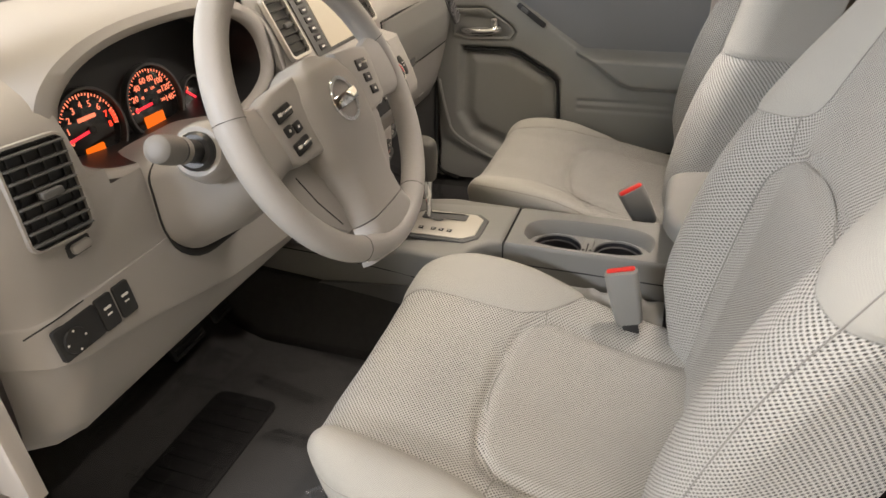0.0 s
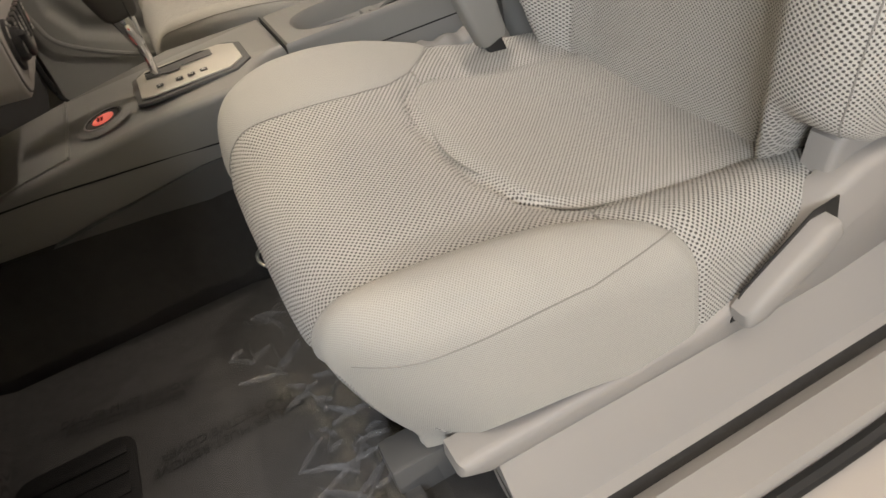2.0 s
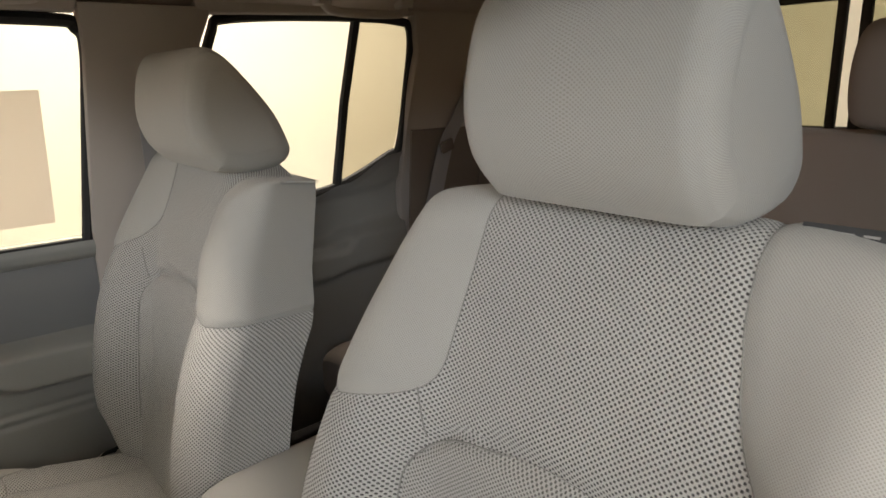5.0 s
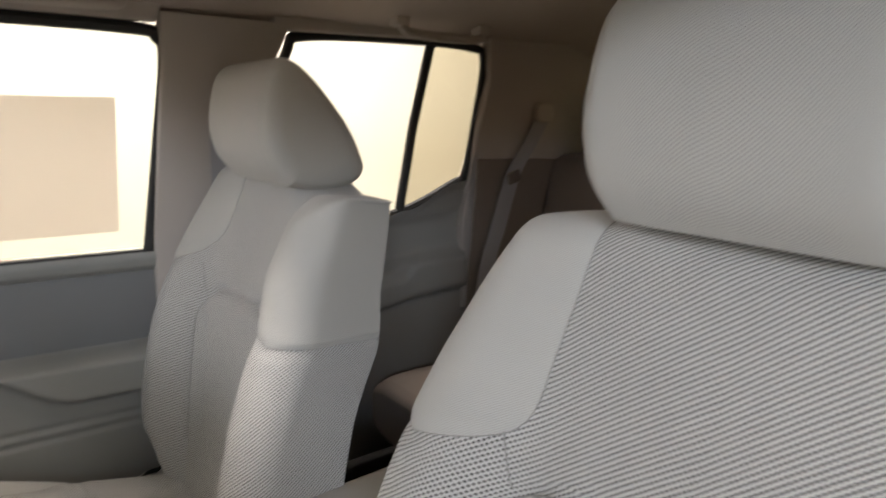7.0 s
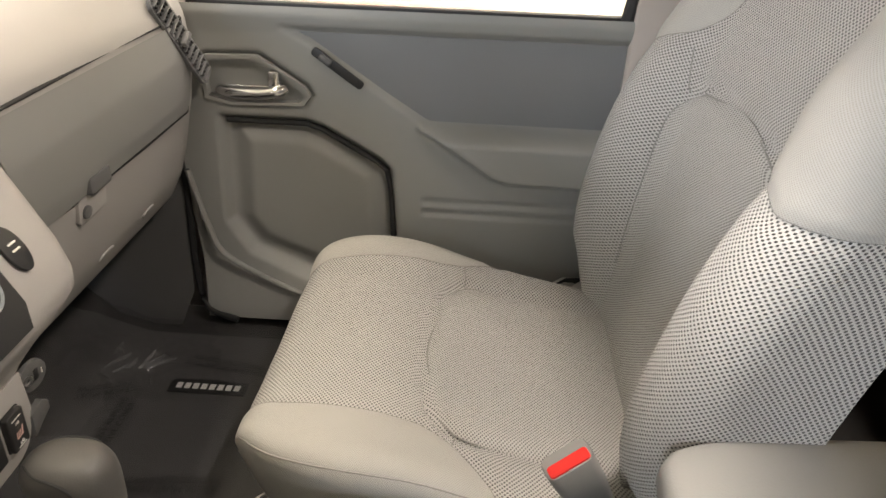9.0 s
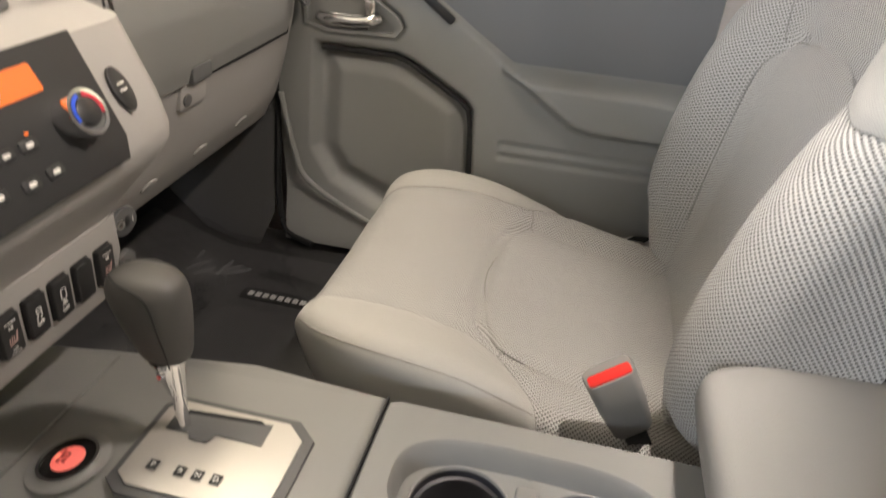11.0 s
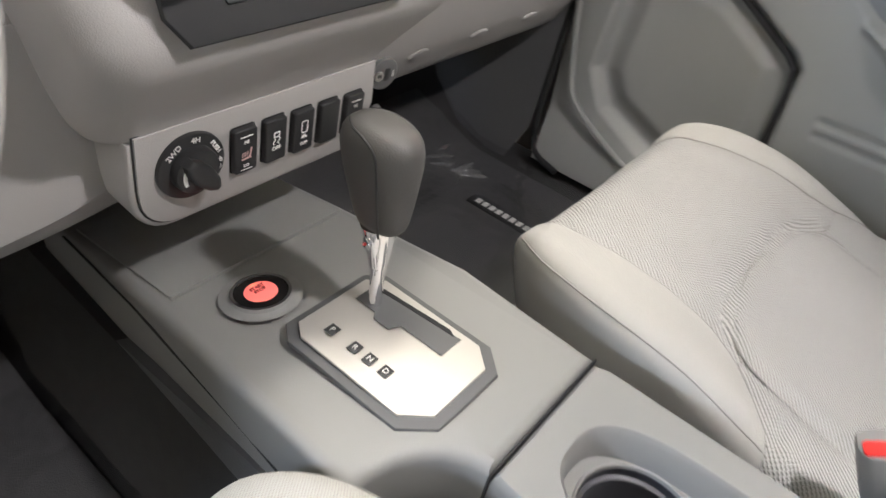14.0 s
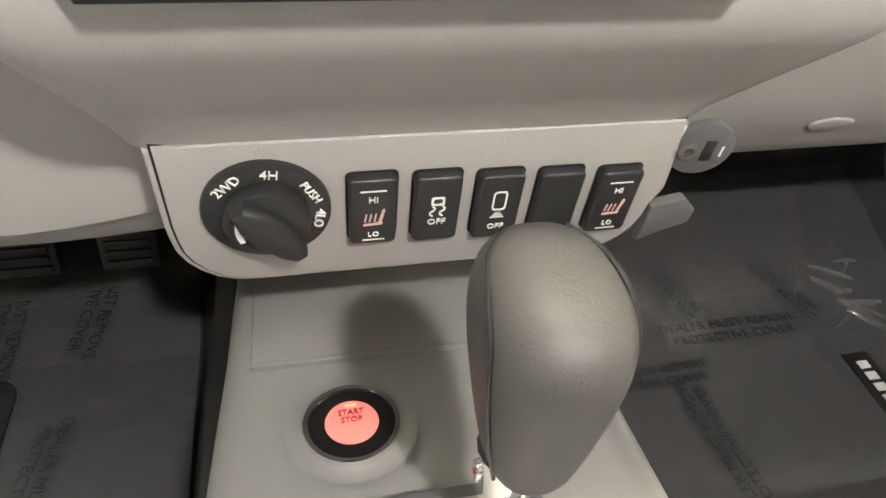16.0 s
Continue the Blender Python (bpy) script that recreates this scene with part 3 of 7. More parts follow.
def belt_r(y):
    return lerp_table([(-1.19, 0.835), (-1.13, 0.820), (-0.985, 0.760), (-0.90, 0.738), (-0.6, 0.73)], y)


rows, uvs = [], []
for i in range(80):
    f = i / 79
    row = []
    for k in range(101):
        y = -0.635 - 0.555 * k / 100
        z = 0.175 + (belt_r(y) - 0.175) * f
        x = 0.692 - 0.030 * step(sd_poly((y, z), RARM), 0.012) + 0.008 * step(sd_poly((y, z), RUP), 0.006) - 0.16 * max(0, z - 0.72)
        x -= 0.010 * step(abs(z - belt_r(y)) - 0.012, 0.01)
        row.append(Vector((x, y, z)) - rb)
    rows.append(row)
    uvs.append([(0, 0)] * 101)
sheet("door_panel", rows, uvs, GREY_DOOR, rdoor)
rp = lambda name, bm, mat_, par=None, label="": part(name, moved(bm, Matrix.Translation(-rb)), mat_, par or rdoor, label)
fr = rp("window_frame", tube(curve_pts([(0.655, -0.645, 0.75), (0.655, -0.66, 0.95), (0.640, -0.695, 1.09), (0.632, -0.73, 1.118), (0.628, -0.95, 1.128), (0.628, -1.12, 1.125), (0.632, -1.165, 1.10), (0.66, -1.170, 0.98), (0.675, -1.150, 0.838), (0.690, -1.125, 0.815), (0.695, -0.98, 0.755), (0.700, -0.80, 0.733)], 80), 0.010, 8), RUBBER, None, "black rubber window seal")
rp("window_divider", tube([(0.632, -1.018, 1.128), (0.665, -0.995, 0.95), (0.695, -0.978, 0.755)], 0.011, 8), RUBBER)
for pts, mat_, nm in (([(-0.64, 0.74), (-0.70, 1.125), (-1.018, 1.128), (-0.985, 0.752), (-0.9, 0.732)], GLASS, "window_pane"), ([(-0.985, 0.752), (-1.018, 1.128), (-1.155, 1.12), (-1.172, 0.98), (-1.14, 0.82)], clear("tinted_glass_side", (0.62, 0.60, 0.50), 0.06), "quarter_pane")):
    bm = bmesh.new()
    bm.faces.new([bm.verts.new((XR(z) - 0.004, y, z)) for y, z in pts])
    g = rp(nm, bm, mat_)
    g.visible_shadow = False

# left rear door, shut
ld = thing("car_door", "grey rear door on the driver's side, shut", "door", at=(-0.69, -1.0, 0.20))
part("door_panel", moved(box(-0.71, -0.675, -1.50, -0.64, 0.15, 0.74, 0.01), Matrix.Translation(-Vector(ld.location))), GREY_DOOR, ld)
bm = bmesh.new()
bm.faces.new([bm.verts.new(Vector((XL(z), y, z)) - Vector(ld.location)) for y, z in ((-0.78, 0.74), (-0.78, 1.12), (-1.18, 1.12), (-1.18, 0.74))])
part("window_pane", bm, GLASS, ld).visible_shadow = False

# ---- roof fittings ----
for y0, y1, x, z in ((-0.890, -1.09, 0.545, 1.163), (-0.10, -0.40, 0.53, 1.160)):
    gh = thing("grab_handle", "pale plastic grab handle under the roof edge", "grab handle", "grab handles", at=(x, (y0 + y1) / 2, z))
    o = Vector(gh.location)
    pts = curve_pts([(x + 0.012, y0, z - 0.002), (x - 0.002, y0 - 0.006, z - 0.026), (x - 0.006, y0 - 0.03, z - 0.034), (x - 0.006, (y0 + y1) / 2, z - 0.036), (x - 0.006, y1 + 0.03, z - 0.034), (x - 0.002, y1 + 0.006, z - 0.026), (x + 0.012, y1, z - 0.002)], 40)
    part("grip", moved(tube(pts, 0.009, 10), Matrix.Translation(-o)), PILLAR, gh)
    for yy in (y0, y1):
        part("end_cap", moved(box(x - 0.010, x + 0.022, yy - 0.016, yy + 0.016, z - 0.022, z + 0.006, 0.006), Matrix.Translation(-o)), PILLAR, gh)
dome = thing("dome_lamp", "roof lamp glowing warm orange", "lamp", at=(0.03, -1.20, 1.182))
part("lamp_base", box(-0.075, 0.075, -0.05, 0.05, -0.004, 0.014, 0.004), PILLAR, dome)
part("lens", moved(prism(rounded(0.125, 0.075, 0.02), 0.012, None, 0.005), Matrix.Diagonal((1, 1, -1, 1))), DOME, dome, "glowing warm lens")

room = thing("roof_lamp", "warm white reading lamp in the front of the roof", "lamp", at=(0.09, -0.42, 1.190))
part("lamp_base", box(-0.085, 0.085, -0.05, 0.05, -0.006, 0.012, 0.004), PILLAR, room)
part("lens", moved(prism(rounded(0.140, 0.075, 0.015), 0.010, None, 0.004), Matrix.Diagonal((1, 1, -1, 1))), ROOM, room, "glowing warm lens")

# seat belts
def strap(name, pts, width, label, turn=(0, 1, 0)):
    ob = thing(name, label, "seat belt", "seat belts", at=pts[0])
    c = curve_pts(pts, 30)
    w = Vector(turn).normalized() * width / 2
    bm = loft([[p - w - c[0] + Vector((0.001, 0, 0)), p + w - c[0] + Vector((0.001, 0, 0)), p + w - c[0] - Vector((0.001, 0, 0)), p - w - c[0] - Vector((0.001, 0, 0))] for p in c])
    part("webbing", bm, WEBBING, ob)
    return ob


b1 = strap("seat_belt", [(0.605, -1.335, 0.975), (0.611, -1.298, 0.91), (0.620, -1.256, 0.834), (0.631, -1.225, 0.708), (0.636, -1.200, 0.62), (0.640, -1.18, 0.45)], 0.046, "dark rear belt hanging from its pillar loop", (0.05, 1, 0))
part("belt_loop", moved(prism(rounded(0.062, 0.045, 0.016), 0.012, axes((0.612, -1.338, 0.985), (0.1, -1, 0), (0, 0, 1)), 0.004), Matrix.Translation(-Vector(b1.location))), PILLAR, b1)
part("loop_bolt", moved(prism(oval(0.022, 0.022, 24), 0.022, axes((0.645, -1.33, 1.0), (0.1, -1, 0), (0, 0, 1)), 0.006), Matrix.Translation(-Vector(b1.location))), PILLAR, b1)
part("belt_tongue", moved(prism(rounded(0.045, 0.030, 0.006), 0.004, axes((0.612, -1.250, 0.832), (0.1, -1, 0.25), (0, 0.2, 1)), 0.001), Matrix.Translation(-Vector(b1.location))), CHROME, b1)
b2 = strap("seat_belt", [(0.640, -0.565, 1.02), (0.636, -0.565, 0.90), (0.646, -0.565, 0.72), (0.66, -0.56, 0.45), (0.66, -0.55, 0.25)], 0.046, "grey front belt down the door pillar")
part("belt_loop", moved(prism(rounded(0.060, 0.05, 0.016), 0.012, axes((0.640, -0.565, 1.035), (0, -1, 0), (0, 0, 1)), 0.004), Matrix.Translation(-Vector(b2.location))), PILLAR, b2)
part("height_slide", moved(prism(rounded(0.045, 0.030, 0.006), 0.006, axes((0.630, -0.570, 1.075), (0, -1, 0), (0, 0, 1)), 0.002), Matrix.Translation(-Vector(b2.location))), PILLAR, b2)
b3 = strap("seat_belt", [(-0.630, -0.66, 1.0), (-0.642, -0.655, 0.80), (-0.655, -0.64, 0.55), (-0.652, -0.60, 0.30), (-0.65, -0.56, 0.19)], 0.046, "grey front belt beside the open doorway")
part("belt_anchor", moved(box(-0.668, -0.640, -0.590, -0.540, 0.165, 0.215, 0.008), Matrix.Translation(-Vector(b3.location))), GREY_DOOR, b3)
part("belt_tongue", moved(prism(rounded(0.05, 0.035, 0.006), 0.004, axes((-0.64, -0.60, 0.31), (0, -1, 0), (0, 0, 1)), 0.001), Matrix.Translation(-Vector(b3.location))), BLACK, b3)

# ---- rear bench ----
bench = thing("rear_bench", "brown-grey cloth rear bench with headrests", "car seat", at=(XC, -1.2, FLOOR))
nb = Vector(bench.location)
for x0, x1 in ((-0.60, 0.14), (0.155, 0.64)):
    secs = []
    for y, z0, z1, k in ((-0.880, 0.30, 0.345, 0.96), (-0.868, 0.27, 0.375, 0.99), (-0.885, 0.25, 0.405, 1.0), (-0.95, 0.25, 0.418, 1.0), (-1.20, 0.25, 0.400, 1.0), (-1.36, 0.25, 0.385, 1.0)):
        w, c = (x1 - x0) / 2 * k, (x0 + x1) / 2
        secs.append([Vector((c + px * w * 2, y, (z0 + z1) / 2 + pz * (z1 - z0))) for px, pz in rounded(1, 1, 0.22, 5)])
    bm = loft(secs)
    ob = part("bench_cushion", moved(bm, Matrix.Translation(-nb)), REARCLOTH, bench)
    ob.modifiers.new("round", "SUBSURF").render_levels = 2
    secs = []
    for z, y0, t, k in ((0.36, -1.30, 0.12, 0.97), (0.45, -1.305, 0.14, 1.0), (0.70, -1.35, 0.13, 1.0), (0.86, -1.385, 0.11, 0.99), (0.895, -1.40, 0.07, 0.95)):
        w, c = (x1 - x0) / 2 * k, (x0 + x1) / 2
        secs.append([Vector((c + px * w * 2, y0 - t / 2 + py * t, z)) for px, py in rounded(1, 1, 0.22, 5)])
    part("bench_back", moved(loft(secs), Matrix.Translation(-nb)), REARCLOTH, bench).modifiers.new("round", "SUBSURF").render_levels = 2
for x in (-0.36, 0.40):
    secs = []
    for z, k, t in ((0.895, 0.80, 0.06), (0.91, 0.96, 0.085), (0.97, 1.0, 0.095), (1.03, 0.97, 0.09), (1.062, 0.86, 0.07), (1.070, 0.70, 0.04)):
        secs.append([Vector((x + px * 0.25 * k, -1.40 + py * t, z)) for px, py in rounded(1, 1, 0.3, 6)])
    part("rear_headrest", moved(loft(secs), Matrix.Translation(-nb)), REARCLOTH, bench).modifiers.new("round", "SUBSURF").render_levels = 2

# ---- showroom round the car ----
struct("ground", box(-7, 3.4, -7, 6, GROUND - 0.05, GROUND, 0), TILE, "polished showroom floor")
for nm, b in (("wall_east", (3.2, 3.4, -7, 6, GROUND, 3.6)), ("wall_west", (-7.2, -7, -7, 6, GROUND, 3.6)), ("wall_north", (-7, 3.4, 6, 6.2, GROUND, 3.6)), ("wall_south", (-7, 3.4, -7.2, -7, GROUND, 3.6)), ("showroom_ceiling", (-7, 3.4, -7, 6, 3.6, 3.7))):
    struct(nm, box(*b, 0), WALL, "cream showroom wall" if "wall" in nm else "cream showroom ceiling")
sign = thing("wall_sign", "red painted sign panel with a pale stroke", "sign", at=(3.18, 0.40, 1.52))
part("panel", box(-0.01, 0.01, -0.66, 0.66, -0.38, 0.38, 0.004), surface("sign_red", (0.75, 0.05, 0.03), 0.5, bump=0), sign)
part("stroke", tube([(-0.014, -0.36, 0.0), (-0.014, -0.44, -0.12), (-0.014, -0.50, -0.38)], 0.03, 8), WHITE, sign)

# ---- floor mats under clear film ----
def mat(x0, x1, y0, y1, label, words):
    ob = thing("floor_mat", label, "floor mat", "floor mats", at=((x0 + x1) / 2, (y0 + y1) / 2, FLOOR))
    o = Vector(ob.location)

    def zed(y):
        return line_table([(0.33, FLOOR + 0.012), (0.40, 0.186), (0.47, 0.244), (0.60, 0.45)], y)

    rows = []
    n = 24
    for k in range(n + 1):
        y = y0 + (y1 - y0) * k / n
        ins = 0.03 * lerp_table([(0.0, 1.0), (0.12, 0.0)], min(k / n, 1 - k / n))
        rows.append([Vector((x0 + ins + (x1 - x0 - 2 * ins) * j / 12, y, zed(y))) - o for j in range(13)])
    part("mat_cloth", loft(rows, False), MATCLOTH, ob, "dark carpet mat")
    film, uv = [], []
    for k in range(61):
        y = y0 - 0.02 + (y1 - y0 + 0.04) * k / 60
        row = []
        for j in range(61):
            x = x0 - 0.02 + (x1 - x0 + 0.04) * j / 60
            c = noise.noise(Vector((x * 9, y * 9, 3))) * 0.0035 + abs(noise.noise(Vector((x * 26, y * 26, 8)))) * 0.002
            edge = min(k, 60 - k, j, 60 - j)
            c += 0.010 * max(0, 1 - edge / 5) * (0.3 + abs(noise.noise(Vector((x * 30, y * 30, 1)))))
            row.append(Vector((x, y, zed(y) + 0.007 + c)) - o)
        film.append(row)
        uv.append([(0, 0)] * 61)
    f = sheet("protective_film", film, uv, FILM, ob, "clear creased protective film")
    f.visible_shadow = False
    for x, y, turn, s in words:
        for k, line in enumerate(("DEALER MUST REMOVE", "PROTECTIVE COVER")):
            m = Matrix.Translation(-o) @ Matrix.Translation((x, y, zed(y) + 0.0065)) @ pose(0, 0, 0, 0, 0, turn) @ Matrix.Translation((0, -0.018 * k * s, 0))
            lettering("film_print", line, 0.017 * s, m, INK, f, flat=0.0002)
    return ob


matP = mat(0.17, 0.62, -0.02, 0.46, "dark floor mat under clear printed film", [(0.368, 0.291, 0, 0.9), (0.286, 0.155, 95, 0.85), (0.310, 0.365, 100, 0.85), (0.440, 0.350, 108, 0.85), (0.250, 0.244, 2, 0.8), (0.43, 0.02, -6, 0.9), (0.53, 0.16, 82, 0.85)])
matD = mat(-0.62, -0.17, -0.04, 0.48, "dark floor mat with a heel pad under clear printed film", [(-0.400, 0.105, 90, 0.9), (-0.250, 0.395, -97, 0.9), (-0.525, 0.310, -92, 0.9), (-0.330, 0.385, -88, 0.9), (-0.285, 0.200, -100, 0.85), (-0.560, 0.06, 88, 0.9), (-0.45, 0.425, 0, 0.8)])
pad_b = part("heel_pad", moved(prism(rounded(0.25, 0.125, 0.02), 0.003, Matrix.Translation((-0.448, 0.262, FLOOR + 0.0125)), 0.001), Matrix.Translation(-Vector(matD.location))), RUBBER, matD, "ribbed black rubber heel pad")
for k in range(9):
    part("heel_rib", moved(box(-0.560 + k * 0.0262, -0.550 + k * 0.0262, 0.208, 0.316, FLOOR + 0.015, FLOOR + 0.0175, 0.001), Matrix.Translation(-Vector(matD.location))), RUBBER, pad_b)
bdg = part("badge_patch", moved(box(0.472, 0.502, 0.112, 0.238, FLOOR + 0.0125, FLOOR + 0.0145, 0.001), Matrix.Translation(-Vector(matP.location))), BLACK, matP, "black badge patch with pale bars")
for k in range(8):
    part("badge_bar", moved(box(0.481, 0.493, 0.123 + k * 0.0135, 0.132 + k * 0.0135, FLOOR + 0.0145, FLOOR + 0.0152, 0), Matrix.Translation(-Vector(matP.location))), WHITE, bdg)

# crumpled edges of the film that catch the light
CRUMPLE = clear("crumpled_film", (0.98, 0.98, 0.98), 0.20, 0.06)
ct = CRUMPLE.node_tree
# pale diffuse share: the film's scatter, and glints put into its colour
milky, dif = ct.nodes.new("ShaderNodeMixShader"), ct.nodes.new("ShaderNodeBsdfDiffuse")
dif.inputs[0].default_value, milky.inputs[0].default_value = (0.85, 0.86, 0.88, 1), 0.05
old = ct.nodes["Material Output"].inputs["Surface"].links[0].from_socket
ct.links.new(old, milky.inputs[1])
ct.links.new(dif.outputs[0], milky.inputs[2])
ct.links.new(milky.outputs[0], ct.nodes["Material Output"].inputs["Surface"])
rnd = random.Random(5)
for ob, cx, cy, spread_x, spread_y, count in ((matP, 0.515, 0.315, 0.035, 0.05, 14), (matD, -0.262, 0.452, 0.02, 0.02, 4), (matD, -0.30, 0.045, 0.05, 0.03, 16), (matD, -0.44, 0.005, 0.07, 0.035, 26), (matD, -0.52, 0.0, 0.03, 0.03, 10)):
    o = Vector(ob.location)
    for k in range(count):
        x, y = cx + rnd.uniform(-1, 1) * spread_x, cy + rnd.uniform(-1, 1) * spread_y
        a, ln = rnd.uniform(0, math.pi), rnd.uniform(0.012, 0.05)
        z = line_table([(0.33, FLOOR + 0.012), (0.40, 0.186), (0.47, 0.244)], y) + 0.012
        rows = []
        for i in range(9):
            f = i / 8 - 0.5
            w = 0.0016 * (1 - abs(2 * f) ** 2) + 0.0003
            px, py = x + math.cos(a) * ln * f + rnd.uniform(-1, 1) * 0.0012, y + math.sin(a) * ln * f + rnd.uniform(-1, 1) * 0.0012
            sx, sy = -math.sin(a) * w, math.cos(a) * w
            top = 0.004 * (1 - abs(2 * f) ** 1.5) * rnd.uniform(0.6, 1.2)
            rows.append([Vector((px - sx, py - sy, z - 0.004)) - o, Vector((px - sx * 0.3, py - sy * 0.3, z + top * 0.8)) - o, Vector((px, py, z + top)) - o, Vector((px + sx * 0.4, py + sy * 0.4, z + top * 0.5)) - o, Vector((px + sx, py + sy, z - 0.004)) - o])
        part("film_crease", loft(rows, False), CRUMPLE, ob).visible_shadow = False

# ---- front seats ----
def edge_drop(q, half, r):
    """Way out and way down along a skin that runs flat to half - r, bends over r and falls."""
    if q <= half - r:
        return q, 0.0
    ang = (q - (half - r)) / r
    if ang <= math.pi / 2:
        return half - r + r * math.sin(ang), r * (1 - math.cos(ang))
    return half, r + (q - (half - r)) - r * math.pi / 2


def spread(a, b, n):
    """n + 1 values from a to b, closer together at both ends."""
    return [a + (b - a) * (0.5 - 0.5 * math.cos(math.pi * (0.12 + 0.76 * i / n))) if 0 < i < n else (a if i == 0 else b) for i in range(n + 1)]


def groove(d, w=0.0045):
    return math.exp(-(d / w) ** 2)


CUSH_TOP = [(-0.54, 0.292), (-0.50, 0.298), (-0.40, 0.311), (-0.31, 0.327), (-0.25, 0.342), (-0.19, 0.359), (-0.12, 0.370), (-0.06, 0.372), (0.0, 0.366), (0.05, 0.36)]
CUSH_WIDE = [(-0.54, 0.215), (-0.50, 0.224), (-0.30, 0.240), (-0.14, 0.243), (-0.07, 0.234), (-0.03, 0.216), (0.0, 0.190), (0.03, 0.15)]
CUSH_BOUND = [(-0.312, 0.42), (-0.308, 0.30), (-0.304, 0.248), (-0.295, 0.224), (-0.275, 0.204), (-0.245, 0.187), (-0.21, 0.179), (-0.16, 0.176), (-0.10, 0.168), (-0.05, 0.159), (0.0, 0.150)]
CUSH_BOUND_IN = [(-0.312, 0.42), (-0.308, 0.30), (-0.304, 0.248), (-0.295, 0.220), (-0.275, 0.195), (-0.245, 0.166), (-0.21, 0.148), (-0.16, 0.142), (-0.10, 0.143), (-0.05, 0.146), (0.0, 0.141)]
PAD_Q = 0.206
SIDE_P = 0.36


def cushion_point(p, q):
    rf = 0.045
    if q >= rf:
        yy, fall = -q, 0.0
    else:
        ang = (rf - q) / rf
        if ang <= math.pi / 2:
            yy, fall = -(rf - rf * math.sin(ang)), rf * (1 - math.cos(ang))
        else:
            more = (rf - q) - rf * math.pi / 2
            yy, fall = -more * 0.45, rf + more
    half = soft_table(CUSH_WIDE, yy, 0.035)
    out, drop = edge_drop(abs(p), half, 0.045 if p > 0 else 0.026)
    top = soft_table(CUSH_TOP, yy, 0.035)
    if p > 0:
        lift = lerp_table([(-0.3, 0.018), (-0.16, 0.025)], yy) * lerp_table([(0.115, 0.0), (0.212, 1.0)], p)
    else:
        lift = soft_table([(0.0, 0.0), (0.105, 0.0), (0.235, 0.044)], -p, 0.02) * lerp_table([(-0.36, 0.55), (-0.2, 1.0)], yy)
    lift -= 0.004 * (1 - min(1, abs(p) / 0.1))
    z = top + lift - (fall ** 3 + drop ** 3) ** (1 / 3)
    # the front corners are round in plan, more so towards the bottom
    k = min(1.0, out / 0.24)
    back = (0.030 * k ** 4 + 0.125 * min(1.0, max(fall, drop) / 0.17) ** 2 * k ** 4) * math.exp(min(0, yy) / 0.07)
    inn = 0.18 * min(fall, 0.14) * k * math.exp(min(0, yy) / 0.06)
    return Vector((math.copysign(max(0, out - inn), p), yy - back, max(z, 0.200))), yy


def skin(point, ps_of, qs, place, material, name, parent, dig, label="", uvs=None):
    """A cloth panel: rows at qs, columns given by ps_of(q), seams cut in by dig(p, q)."""
    eps = 0.0015
    pts, uv = [], []
    for q in qs:
        row, urow = [], []
        for p in ps_of(q):
            c = point(p, q)
            d = dig(p, q)
            if abs(d) > 1e-5:
                n = (point(p + eps, q) - point(p - eps, q)).cross(point(p, q + eps) - point(p, q - eps))
                if n.length > 1e-12:
                    c = c - n.normalized() * d
            row.append(place(c))
            urow.append((p, q))
        pts.append(row)
        uv.append(urow)
    return sheet(name, pts, uv, material, parent, label)


def overlay(point, curve, edge, place, material, name, parent, dig, label=""):
    """A cloth panel laid over another, between a seam curve and an outer edge, both lists of (p, q)."""
    eps, pts, uv = 0.0015, [], []
    for (p0, q0), (p1, q1) in zip(curve, edge):
        row, urow = [], []
        for k in range(31):
            f = (k / 30) ** 1.4
            p, q = p0 + (p1 - p0) * f, q0 + (q1 - q0) * f
            n = (point(p + eps, q) - point(p - eps, q)).cross(point(p, q + eps) - point(p, q - eps))
            lift = 0.0018 - 0.0014 * math.exp(-k / 0.9)
            row.append(place(point(p, q) - n.normalized() * (dig(p, q) + lift)))
            urow.append((p, q))
        pts.append(row)
        uv.append(urow)
    return sheet(name, pts, uv, material, parent, label)


def even(curve, n):
    """n + 1 points at even steps along a curve of (p, q)."""
    acc = [0.0]
    for a, b in zip(curve, curve[1:]):
        acc.append(acc[-1] + math.hypot(b[0] - a[0], b[1] - a[1]))
    return [(line_table(list(zip(acc, [c[0] for c in curve])), acc[-1] * i / n), line_table(list(zip(acc, [c[1] for c in curve])), acc[-1] * i / n)) for i in range(n + 1)]


